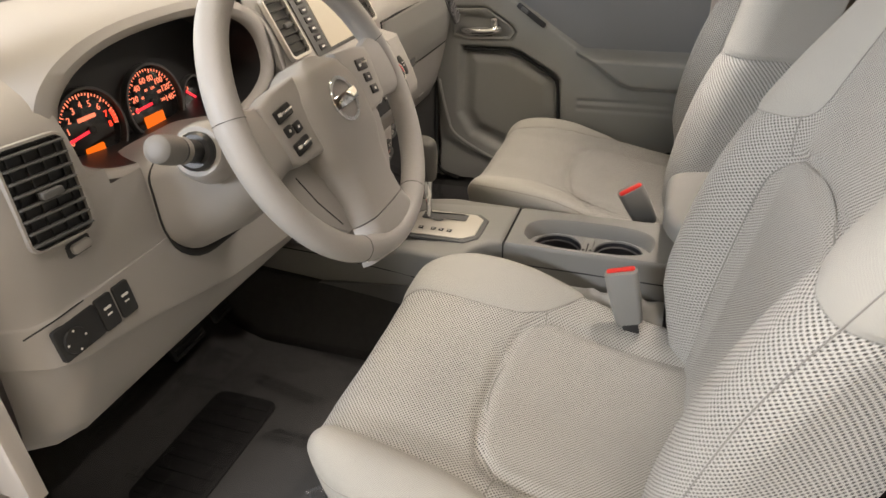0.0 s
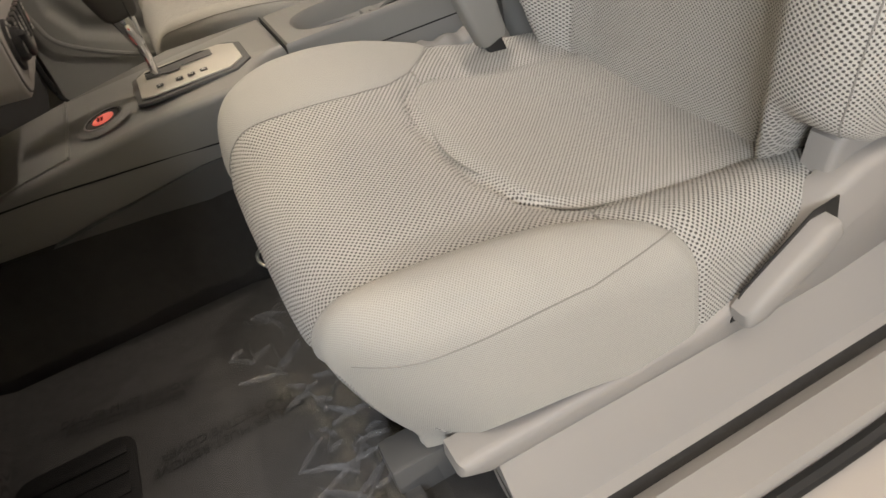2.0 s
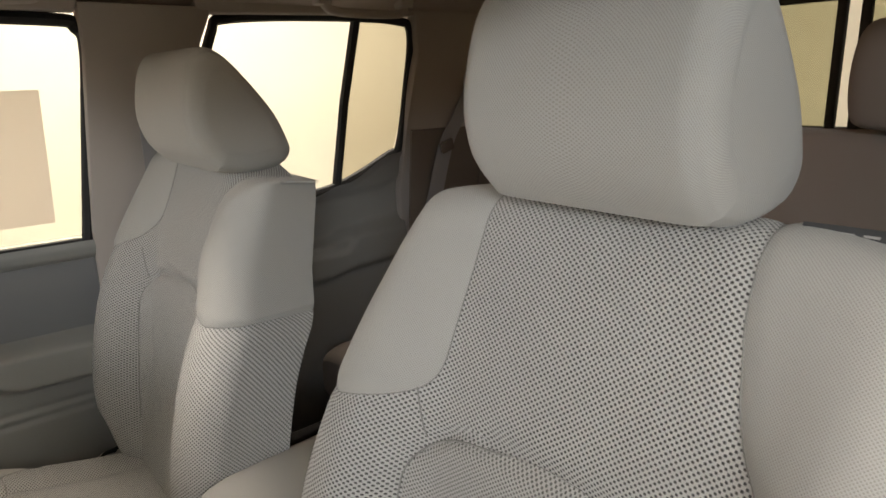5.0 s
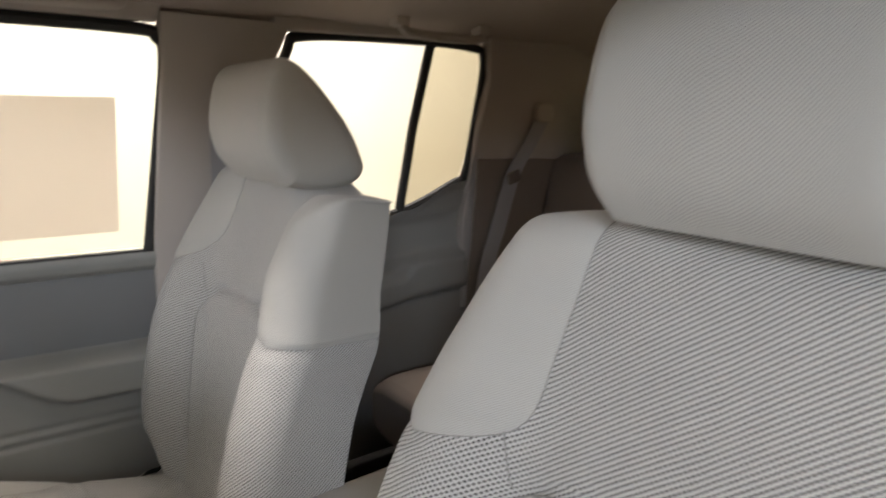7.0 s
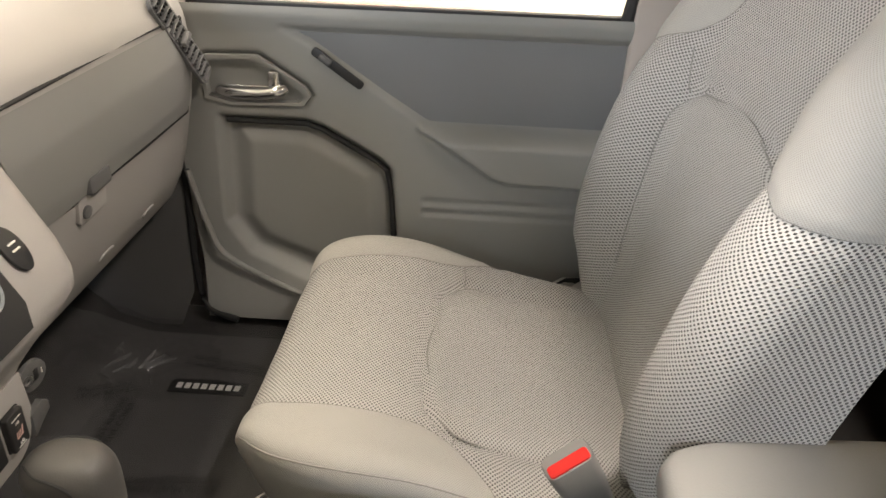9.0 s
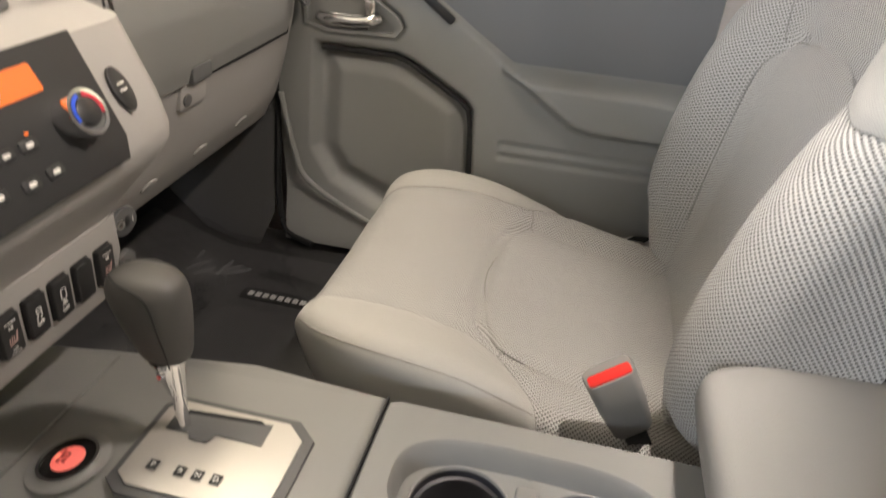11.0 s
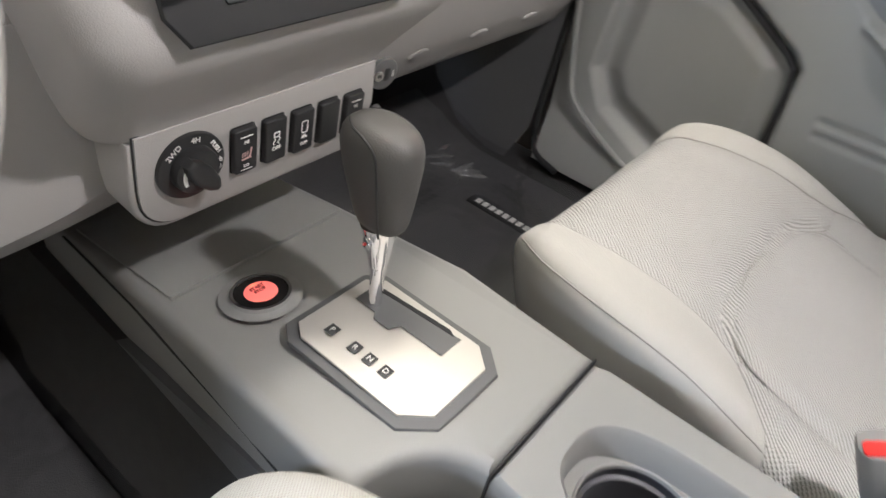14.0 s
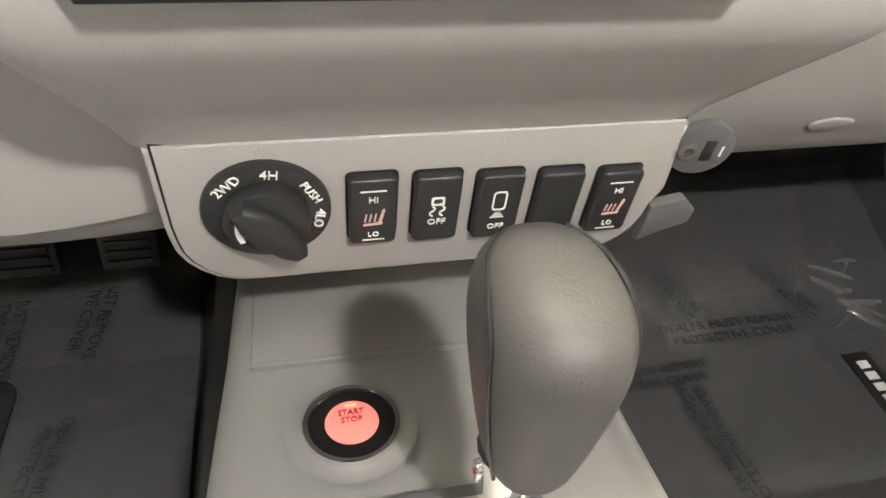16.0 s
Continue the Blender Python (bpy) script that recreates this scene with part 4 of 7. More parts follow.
def front_seat(side, shift, centre, upright, rest_up, wider, head, label):
    seat = thing("front_seat", label, "car seat", "front seats", at=(XC + side * centre, shift - 0.25, FLOOR))
    base = Vector(seat.location)

    def place(c):
        return Vector((XC + side * (centre + c.x), c.y + shift + upright * max(0, c.z - 0.42), c.z)) - base

    # cushion
    def cp(p, q):
        c = cushion_point(p, q)[0]
        if p < 0:
            c.x *= 1.0 + 0.07 * min(1.0, abs(p) / 0.2)
        return c

    yy_of = lambda q: cushion_point(0, q)[1]
    seam_at = lambda yy, sg: soft_table(CUSH_BOUND if sg > 0 else CUSH_BOUND_IN, yy, 0.006)
    bound = lambda q, sg: min(SIDE_P, seam_at(yy_of(q), sg))
    pad_half = lambda d: 0.066 + 0.087 * math.sqrt(max(0, 1 - (1 - min(max(d, 0), 0.062) / 0.062) ** 2))

    def dig_c(p, q):
        yy = yy_of(q)
        d = 0.0
        if yy > -0.312:
            slope = (seam_at(yy + 0.003, p) - seam_at(yy - 0.003, p)) / 0.006
            d = -0.0030 * groove((abs(p) - seam_at(yy, p)) / math.hypot(1, slope), 0.010)
        e = -yy - PAD_Q
        if e > -0.03:
            d -= line_table([(0.03, 0.0080), (0.09, 0.0050)], e) * groove(max(abs(p) - pad_half(e), -e), 0.010)
        return d

    qs = [-0.148 + i * 0.012 for i in range(14)] + [0.02 + i * 0.0040 for i in range(120)]
    under_c = lambda p, q: dig_c(p, q) - 0.003 * (lerp_table([(0.004, 0.0), (0.020, 1.0)], abs(p) - seam_at(yy_of(q), p)) if yy_of(q) > -0.312 else 0.0)
    skin(cp, lambda q: spread(-SIDE_P, SIDE_P, 150), qs, place, MESH, "cushion_mesh_panel", seat, under_c, "open-mesh knit cloth")
    seams_c = {}
    for sgn in (1, -1):
        run = [(bound(0.3125 - 0.4605 * i / 600, sgn), 0.3125 - 0.4605 * i / 600) for i in range(601)]
        seams_c[sgn] = even([c for c in run if c[0] < SIDE_P - 0.001], 110)
        overlay(cp, [(sgn * p, q) for p, q in seams_c[sgn]], [(sgn * SIDE_P, 0.3115 - 0.4595 * (i / 110) ** 1.25) for i in range(111)], place, CLOTH, "cushion_bolster", seat, dig_c, "smooth knit cloth with a stitched edge")

    # middle pad of the cushion
    def pad_point(s, d):
        hw = pad_half(d)
        p, q = hw * s, PAD_Q + d + 0.012 * (abs(s) ** 2) * math.exp(-d / 0.03)
        e = min((1 - abs(s)) * hw, d)
        return p, q, -0.0045 + 0.0085 * (1 - math.exp(-(e / 0.011) ** 2))

    rows, uvs = [], []
    for i in range(64):
        d = 0.290 * (i / 63) ** 1.3
        row, urow = [], []
        for s in spread(-1, 1, 60):
            p, q, up = pad_point(s, d)
            c = cp(p, q)
            row.append(place(c + Vector((0, 0, up))))
            urow.append((p, q))
        rows.append(row)
        uvs.append(urow)
    sheet("cushion_pad", rows, uvs, PAD, seat, "fine-ribbed knit cloth pad")

    # stitched seams of the cushion
    def cord(pts, name, r=0.0008):
        part(name, tube([place(c) for c in pts], r, 6), SEAM, seat)

    def on_c(p, q, up=0.0):
        n = (cp(p + 0.002, q) - cp(p - 0.002, q)).cross(cp(p, q + 0.002) - cp(p, q - 0.002))
        return cp(p, q) - n.normalized() * (up + dig_c(p, q))

    for sgn in (1, -1):
        cord([on_c(sgn * p, q, 0.0006) for p, q in seams_c[sgn] if q < 0.311], "bolster_seam", 0.0006)
        cord([on_c(sgn * (soft_table(CUSH_WIDE, yy_of(q), 0.035) + line_table([(-0.300, -0.022), (-0.20, 0.008), (-0.05, 0.026)] if sgn > 0 else [(-0.300, -0.006), (-0.05, 0.004)], yy_of(q))), q, 0.0017) for q in qs if q > -0.04 and -0.300 < yy_of(q) < -0.012], "edge_seam", 0.0008)
        cord([on_c(sgn * (0.150 + (0.037 if sgn > 0 else 0.018) * k / 8), 0.252 - 0.004 * k / 8, 0.0006) for k in range(9)], "panel_seam", 0.0009)
    rim = [pad_point(-1, d) for d in [0.07 - 0.01 * i for i in range(6)] + [0.009, 0.005, 0.002]] + [pad_point(-1 + 2 * i / 14, 0.0) for i in range(15)] + [pad_point(1, d) for d in [0.002, 0.005, 0.009] + [0.02 + 0.01 * i for i in range(6)]]
    cord([cp(a, b) + Vector((0, 0, -0.0042)) for a, b, c in rim], "pad_seam", 0.0010)

    # underside of the cushion
    part("cushion_pan", moved(box(-0.20, 0.20, -0.48, -0.09, 0.19, 0.26, 0.01), Matrix.Translation(-base) @ Matrix.Translation((XC + side * centre, shift, 0))), BLACK, seat)

    # backrest
    spine = [(0.0, (-0.466, 0.285)), (0.08, (-0.486, 0.362)), (0.22, (-0.512, 0.50)), (0.34, (-0.531, 0.62)), (0.445, (-0.556, 0.72)), (0.56, (-0.596, 0.828)), (0.645, (-0.628, 0.906)), (0.72, (-0.656, 0.976))]
    wide = [(-0.05, 0.21), (0.0, 0.238), (0.08, 0.264), (0.28, 0.272), (0.42, 0.268), (0.53, 0.256), (0.60, 0.244), (0.66, 0.215), (0.7, 0.20)]
    bolster = [(-0.05, 0.03), (0.0, 0.04), (0.10, 0.078), (0.18, 0.086), (0.30, 0.074), (0.44, 0.042), (0.56, 0.016), (0.66, 0.004)]
    TOP = 0.648

    def spine_at(s):
        y = lerp_lin([(a, b[0]) for a, b in spine], s)
        z = lerp_lin([(a, b[1]) for a, b in spine], s)
        return y, z

    def lerp_lin(t, x):
        return sum(line_table(t, x + o) for o in (-0.04, -0.02, 0, 0.02, 0.04)) / 5

    def back_point(p, r):
        r = r + 0.30 * max(0.0, abs(p) - 0.23) * math.exp(-((r - 0.39) / 0.13) ** 2)
        s, fall = r, 0.0
        rt = 0.05
        inner = side > 0 and p < 0
        top = TOP - (0.052 * lerp_table([(0.04, 0.0), (0.15, 1.0)], -p) if inner else 0.020 * lerp_table([(0.12, 0.0), (0.25, 1.0)], abs(p)))
        if r > top - rt:
            s, fall = edge_drop(r, top, rt)
        foot = lerp_table([(0.15, -0.12), (0.205, 0.070)], abs(p))
        if r < foot + 0.045:
            s, fall = edge_drop(-r, -foot, 0.045)
            s = -s
        y, z = spine_at(s)
        y2, z2 = spine_at(s + 0.01)
        t = Vector((0, y2 - y, z2 - z)).normalized()
        n = Vector((0, t.z, -t.y))
        half = soft_table(wide, s, 0.05)
        out, drop = edge_drop(abs(p), half, 0.05)
        crown = lerp_table([(0.42, 0.0), (0.61, 1.0)], s) * lerp_table([(0.0, 0.0), (0.10, 1.0)], -p) if inner else 0.0
        out -= line_table([(0.12, 0.0), (0.42, 0.32 if p > 0 else 0.10), (0.62, 0.22 if inner else 0.42)], s) * max(0.0, drop - 0.05)
        lift = soft_table(bolster, s, 0.05) * lerp_table([(0.118, 0.0), (0.208, 1.0)], abs(p))
        if inner:
            lift += 0.018 * lerp_table([(0.40, 0.0), (0.50, 1.0)], s) * lerp_table([(0.12, 0.0), (0.185, 1.0)], abs(p))
        e = 4 if inner else 3
        depth = (fall ** e + drop ** e) ** (1 / e) * (1 - 0.15 * crown)
        out = out * wider[1] if p > 0 else -out * wider[0]
        return Vector((out - wider[2], y, z + 0.27 * crown * depth)) + n * (lift - depth)

    side_end = lambda r: soft_table(wide, min(r, TOP), 0.05) + line_table([(0.0, 0.130), (0.3, 0.120)], r)
    BB_OUT = [(0.386, 0.52), (0.398, 0.275), (0.413, 0.243), (0.424, 0.218), (0.438, 0.190), (0.452, 0.166), (0.488, 0.137), (0.514, 0.126), (0.573, 0.114), (0.70, 0.108)]
    BB_IN = [(0.380, 0.52), (0.390, 0.270), (0.400, 0.230), (0.410, 0.190), (0.424, 0.157), (0.440, 0.143), (0.460, 0.137), (0.56, 0.134), (0.70, 0.134)]
    bbf = lambda r, sg=1: soft_table(BB_OUT if sg > 0 else BB_IN, r, 0.008)
    bbound = lambda r, sg: min(side_end(r), bbf(r, sg))
    BACK_Q = 0.411
    back_half = lambda d: 0.070 + 0.082 * math.sqrt(max(0, 1 - (1 - min(max(d, 0), 0.075) / 0.075) ** 2)) - 0.012 * max(0, d - 0.1)

    def dig_b(p, r):
        d = 0.0
        if r > 0.380:
            slope = (bbf(r + 0.003, p) - bbf(r - 0.003, p)) / 0.006
            d = -0.0028 * groove((abs(p) - bbf(r, p)) / math.hypot(1, slope), 0.009)
        e = BACK_Q - r
        if e > -0.03:
            d -= line_table([(0.05, 0.0072), (0.12, 0.0058)], e) * groove(max(abs(p) - back_half(e), -e), 0.010)
        return d

    rs = [-0.02 + i * 0.0045 for i in range(161)]
    under_b = lambda p, r: dig_b(p, r) - 0.003 * (lerp_table([(0.004, 0.0), (0.020, 1.0)], abs(p) - bbf(r, p)) if r > 0.384 else 0.0)
    mesh_end = lambda r: min(side_end(r), bbf(r) + 0.03) if r > 0.60 and side > 0 else side_end(r)
    skin(back_point, lambda r: [max(-mesh_end(r), min(mesh_end(r), p)) for p in spread(-side_end(r), side_end(r), 150)], rs, place, MESH, "backrest_mesh_panel", seat, under_b, "open-mesh knit cloth")
    seams_b = {}
    for sgn in (1, -1):
        run = [(bbound(0.379 + 0.323 * i / 600, sgn), 0.379 + 0.323 * i / 600) for i in range(601)]
        seams_b[sgn] = even([c for c in run if c[0] < side_end(c[1]) - 0.001], 110)
        rims = [seams_b[sgn][0][1] + 0.001 + (0.701 - seams_b[sgn][0][1]) * (i / 110) ** 1.3 for i in range(111)]
        overlay(back_point, [(sgn * p, r) for p, r in seams_b[sgn]], [(sgn * side_end(r), r) for r in rims], place, CLOTH, "backrest_bolster", seat, dig_b, "smooth knit cloth with a stitched edge")

    rows, uvs = [], []
    for i in range(70):
        d = 0.400 * (i / 69) ** 1.3
        row, urow = [], []
        hw = back_half(d)
        for s in spread(-1, 1, 52):
            p, r = hw * s, BACK_Q - d - 0.010 * s * s * math.exp(-d / 0.03)
            e = min((1 - abs(s)) * hw, d)
            c = back_point(p, r)
            up = -0.005 + 0.0105 * (1 - math.exp(-(e / 0.010) ** 2))
            row.append(place(c + Vector((0, up, 0))))
            urow.append((p, r))
        rows.append(row)
        uvs.append(urow)
    sheet("backrest_pad", rows, uvs, PAD, seat, "fine-ribbed knit cloth pad")

    # stitched seams of the backrest
    def on_b(p, r, up=0.0):
        n = (back_point(p + 0.002, r) - back_point(p - 0.002, r)).cross(back_point(p, r + 0.002) - back_point(p, r - 0.002))
        return back_point(p, r) - n.normalized() * (up + dig_b(p, r))

    for sgn in (1, -1):
        cord([on_b(sgn * p, r, 0.0006) for p, r in seams_b[sgn] if r < 0.66], "bolster_seam", 0.0006)
        cord([on_b(sgn * (0.139 + 0.018 * k / 8), 0.385 + 0.052 * k / 8, 0.0006) for k in range(9)], "panel_seam", 0.0009)
        if sgn > 0:
            cord([on_b(sgn * (soft_table(wide, min(r, TOP), 0.05) - 0.003), r, 0.0018 if r > 0.388 else 0.0004) for r in rs if 0.06 < r < 0.60], "edge_seam", 0.0008)

    rim_b = [(-back_half(d), BACK_Q - d - 0.010 * math.exp(-d / 0.03)) for d in [0.30 - 0.01 * i for i in range(30)] + [0.006, 0.003, 0.001]]
    rim_b += [(0.070 * k / 8, BACK_Q - 0.010 * (k / 8) ** 2) for k in range(-7, 8)] + [(-a, b) for a, b in rim_b[::-1]]
    cord([on_b(a, b, 0.0008) for a, b in rim_b], "pad_seam", 0.0010)

    # back of the backrest
    rows, uvs = [], []
    for i in range(30):
        r = rs[0] + (rs[-1] - rs[0]) * i / 29
        a, b = back_point(-side_end(r), r), back_point(side_end(r), r)
        rows.append([place(a.lerp(b, k / 12) + Vector((0, -0.012 * math.sin(math.pi * k / 12), 0))) for k in range(13)])
        uvs.append([(a.x + (b.x - a.x) * k / 12, r) for k in range(13)])
    sheet("backrest_shell", rows, uvs, CLOTH, seat)

    # headrest
    prof = [(-0.594, 0.884), (-0.568, 0.915), (-0.558, 0.96), (-0.566, 1.01), (-0.580, 1.045), (-0.602, 1.060), (-0.628, 1.050), (-0.660, 1.015), (-0.695, 0.965), (-0.712, 0.922), (-0.714, 0.902), (-0.695, 0.884), (-0.645, 0.876)]
    prof = [(v.x, v.y) for v in curve_pts([(a, b, 0) for a, b in prof + prof[:1]], 40)[:-1]]
    cy, cz = -0.63, 0.965
    rows, uvs = [], []
    for k in range(-30, 31):
        f = k / 30
        a = math.copysign(math.sin(abs(f) * math.pi / 2) ** 0.8, f)
        sc = max(0.0, 1 - abs(a / 1.004) ** 14) ** 0.5
        sc = 0.0 if abs(k) == 30 else 0.45 + 0.55 * sc - 0.018 * groove(abs(a) - 0.885, 0.024)
        rows.append([place(Vector(((head[0] + head[1]) / 2 + a * (head[1] - head[0]) / 2, cy + (y - cy) * sc, cz + rest_up + (z - cz) * sc))) for y, z in prof + prof[:1]])
        uvs.append([(f * 0.14, j * 0.0125) if abs(k) < 28 else (0.5 + (y - cy) * sc, (z - cz) * sc) for j, (y, z) in enumerate(prof + prof[:1])])
    sheet("headrest", rows, uvs, CLOTH, seat, "smooth knit headrest on two posts")
    for a in (-0.06, 0.06):
        head_post = tube([place(Vector((a, -0.645, 0.86))), place(Vector((a, -0.64, 0.93)))], 0.006)
        part("headrest_post", head_post, CHROME, seat)
        part("headrest_collar", moved(prism(rounded(0.034, 0.022, 0.008), 0.008, None, 0.002), Matrix.Translation(place(Vector((a, -0.642, 0.905))))), BLACK, seat)

    # side trim with recliner lever
    def yz(points, a0, depth, r):
        m = axes((XC + side * (centre + a0) - base.x, -base.y + shift, -base.z), (0, 1, 0), (0, 0, 1))
        bm = prism(points, depth, None, r, 3)
        if side < 0:
            moved(bm, Matrix.Diagonal((1, 1, -1, 1)))
        return moved(bm, m)

    trim = [(-0.068, 0.237), (-0.066, 0.220), (-0.090, 0.208), (-0.30, 0.203), (-0.46, 0.200), (-0.58, 0.215), (-0.615, 0.26), (-0.600, 0.31), (-0.550, 0.334), (-0.480, 0.330), (-0.437, 0.310), (-0.400, 0.272), (-0.36, 0.248), (-0.31, 0.238)]
    skirt = []
    for y in [-0.10 - 0.44 * i / 20 for i in range(21)]:
        skirt.append([Vector((XC + side * (centre + a), y + shift, z)) - base for a, z in ((0.234, 0.222), (0.244, 0.204), (0.268, FLOOR + 0.012), (0.279, FLOOR - 0.010), (0.286, FLOOR - 0.008), (0.283, FLOOR), (0.23, FLOOR + 0.012), (0.20, 0.21))])
    part("side_skirt", loft(skirt), GREY, seat, "grey plastic skirt")
    side_trim = part("side_trim", yz(trim, 0.212, 0.032, 0.009), GREY, seat, "grey plastic seat side trim")
    lever = [(-0.340, 0.232), (-0.338, 0.247), (-0.350, 0.260), (-0.415, 0.304), (-0.432, 0.304), (-0.439, 0.290), (-0.428, 0.272), (-0.36, 0.232)]
    part("recliner_lever", yz(lever, 0.243, 0.022, 0.008), GREY, side_trim, "grey recliner lever")
    part("lever_recess", yz([(-0.338, 0.228), (-0.346, 0.262), (-0.418, 0.312), (-0.446, 0.314), (-0.450, 0.288), (-0.37, 0.224)], 0.2442, 0.0012, 0), BLACK, side_trim)
    part("hinge_cover", yz([(-0.455, 0.315), (-0.462, 0.348), (-0.50, 0.372), (-0.55, 0.372), (-0.585, 0.345), (-0.59, 0.31), (-0.52, 0.30)], 0.196, 0.030, 0.008), GREY, seat)
    for a in (-0.17, 0.17):
        part("seat_rail", moved(box(a - 0.02, a + 0.02, -0.50, -0.02, FLOOR - 0.004, FLOOR + 0.045, 0.004), Matrix.Translation((XC + side * centre - base.x, shift - base.y, -base.z))), GREY_LOW, seat)
    # release bar under the front edge
    bar = [place(Vector(v)) for v in curve_pts([(0.0, -0.11, 0.222), (-0.10, -0.07, 0.218), (-0.158, -0.014, 0.224), (-0.174, 0.004, 0.216), (-0.168, 0.007, 0.203), (-0.150, -0.010, 0.200), (-0.09, -0.07, 0.206), (0.0, -0.11, 0.212)], 40)]
    part("slide_bar", tube(bar, 0.0022, 8), STEEL, seat, "thin bright wire release bar")
    return seat


driver_seat = front_seat(-1, 0.0, 0.379, 0.0, 0.012, (1.075, 0.965, 0.005), (-0.135, 0.095), "grey cloth bucket seat with mesh panels, recliner lever outside")
passenger_seat = front_seat(1, 0.020, 0.386, 0.06, -0.012, (1.0, 1.09, 0.0), (-0.135, 0.138), "grey cloth bucket seat with mesh panels beside the door")
# care tag sewn to the driver's backrest
tag = link("fabric_tag", moved(box(-0.025, 0.025, -0.0006, 0.0006, -0.005, 0.005, 0), pose(XC - 0.379 - 0.140, -0.652, 0.893, 20, 0, 4)), BLACK)
tagged(tag, "small black printed tag on the grey backrest", "tag")
for k in range(3):
    bar = link("print_bar", box(-0.020 + k * 0.014, -0.011 + k * 0.014, -0.0009, 0.0009, -0.0008, 0.0008, 0), GREY, tag)
    bar.matrix_basis = pose(XC - 0.379 - 0.140, -0.652, 0.893, 20, 0, 4)

# ---- centre console ----
console = thing("center_console", "grey plastic centre console with cup holders and shift gate", "console", at=(0, 0, FLOOR))


def con(bm):
    """Into the console's own place; the top falls away towards the dash."""
    for v in bm.verts:
        if v.co.y > 0.03:
            v.co.z -= 0.15 * (v.co.y - 0.03)
    return moved(bm, Matrix.Translation((0, 0, -FLOOR)))


TOPZ = 0.392
front_plan = [(-0.104, 0.36), (-0.109, 0.16), (-0.117, 0.02), (-0.119, -0.080)] + [(-0.119 + 0.075 * math.sin(radians(a)), -0.080 - 0.054 * (1 - math.cos(radians(a)))) for a in range(15, 91, 15)] + [(-0.044, -0.137), (0.101, -0.137), (0.108, 0.0), (0.104, 0.16), (0.100, 0.36)]
part("console_front", con(prism(front_plan, 0.075, Matrix.Translation((0, 0, TOPZ - 0.075)), 0.010, 3)), GREY_CON, console)
part("side_line", con(tube([(-0.1065, 0.30, 0.392), (-0.1085, 0.19, 0.3735), (-0.1150, 0.04, 0.3415), (-0.1190, -0.03, 0.334), (-0.1192, -0.08, 0.333)], 0.0011, 6)), SHUT, console)
part("console_seam", con(box(-0.0475, 0.0995, -0.1384, -0.1370, 0.325, TOPZ - 0.0003, 0)), SHUT, console)

# rear top with the oval well cut through
CY, HL, HW, CX = -0.281, 0.113, 0.050, 0.016
N = 64
inner = []
for i in range(N):
    a = 2 * math.pi * i / N
    c, s_ = math.cos(a), math.sin(a)
    inner.append((CX + HW * math.copysign(abs(c) ** 0.75, c), CY + HL * math.copysign(abs(s_) ** 0.62, s_)))
outer = []
for x, y in inner:
    dx, dy = x - CX, y - CY
    xl = -0.050 + (-0.139 - y) * 0.05
    k = min([(0.100 - CX) / dx if dx > 1e-6 else 1e9, (-0.046 - CX) / dx if dx < -1e-6 else 1e9, (-0.1385 - CY) / dy if dy > 1e-6 else 1e9, (-0.432 - CY) / dy if dy < -1e-6 else 1e9])
    outer.append((CX + dx * k, CY + dy * k))
lip = [(CX + (x - CX) * 1.06, CY + (y - CY) * 1.03) for x, y in inner]
bm = bmesh.new()
levels = [([(x, y) for x, y in outer], 0.318), ([(x, y) for x, y in outer], TOPZ - 0.009), ([(CX + (x - CX) * 0.985, CY + (y - CY) * 0.993) for x, y in outer], TOPZ - 0.003), ([(CX + (x - CX) * 0.95, CY + (y - CY) * 0.975) for x, y in outer], TOPZ), (lip, TOPZ), (inner, TOPZ - 0.004), ([(CX + (x - CX) * 0.95, CY + (y - CY) * 0.97) for x, y in inner], 0.362)]
rows = [[bm.verts.new((x, y, z)) for x, y in pts] for pts, z in levels]
for a, b in zip(rows, rows[1:]):
    for i in range(N):
        bm.faces.new((a[i], a[(i + 1) % N], b[(i + 1) % N], b[i]))
rear_top = part("console_rear", con(bm), GREY_CON, console)
# ledge of the well and its two cups
def well_edge(ox, oy, a, lo, hi):
    """How far the well reaches from (ox, oy) along a, between two cross lines."""
    c, s2 = math.cos(a), math.sin(a)
    d = 0.0
    while d < 0.2:
        x, y = ox + c * d, oy + s2 * d
        if abs((x - CX) / (HW * 0.955)) ** (2 / 0.75) + abs((y - CY) / (HL * 0.975)) ** (2 / 0.62) > 1 or not lo <= y <= hi:
            break
        d += 0.0005
    return ox + c * d, oy + s2 * d


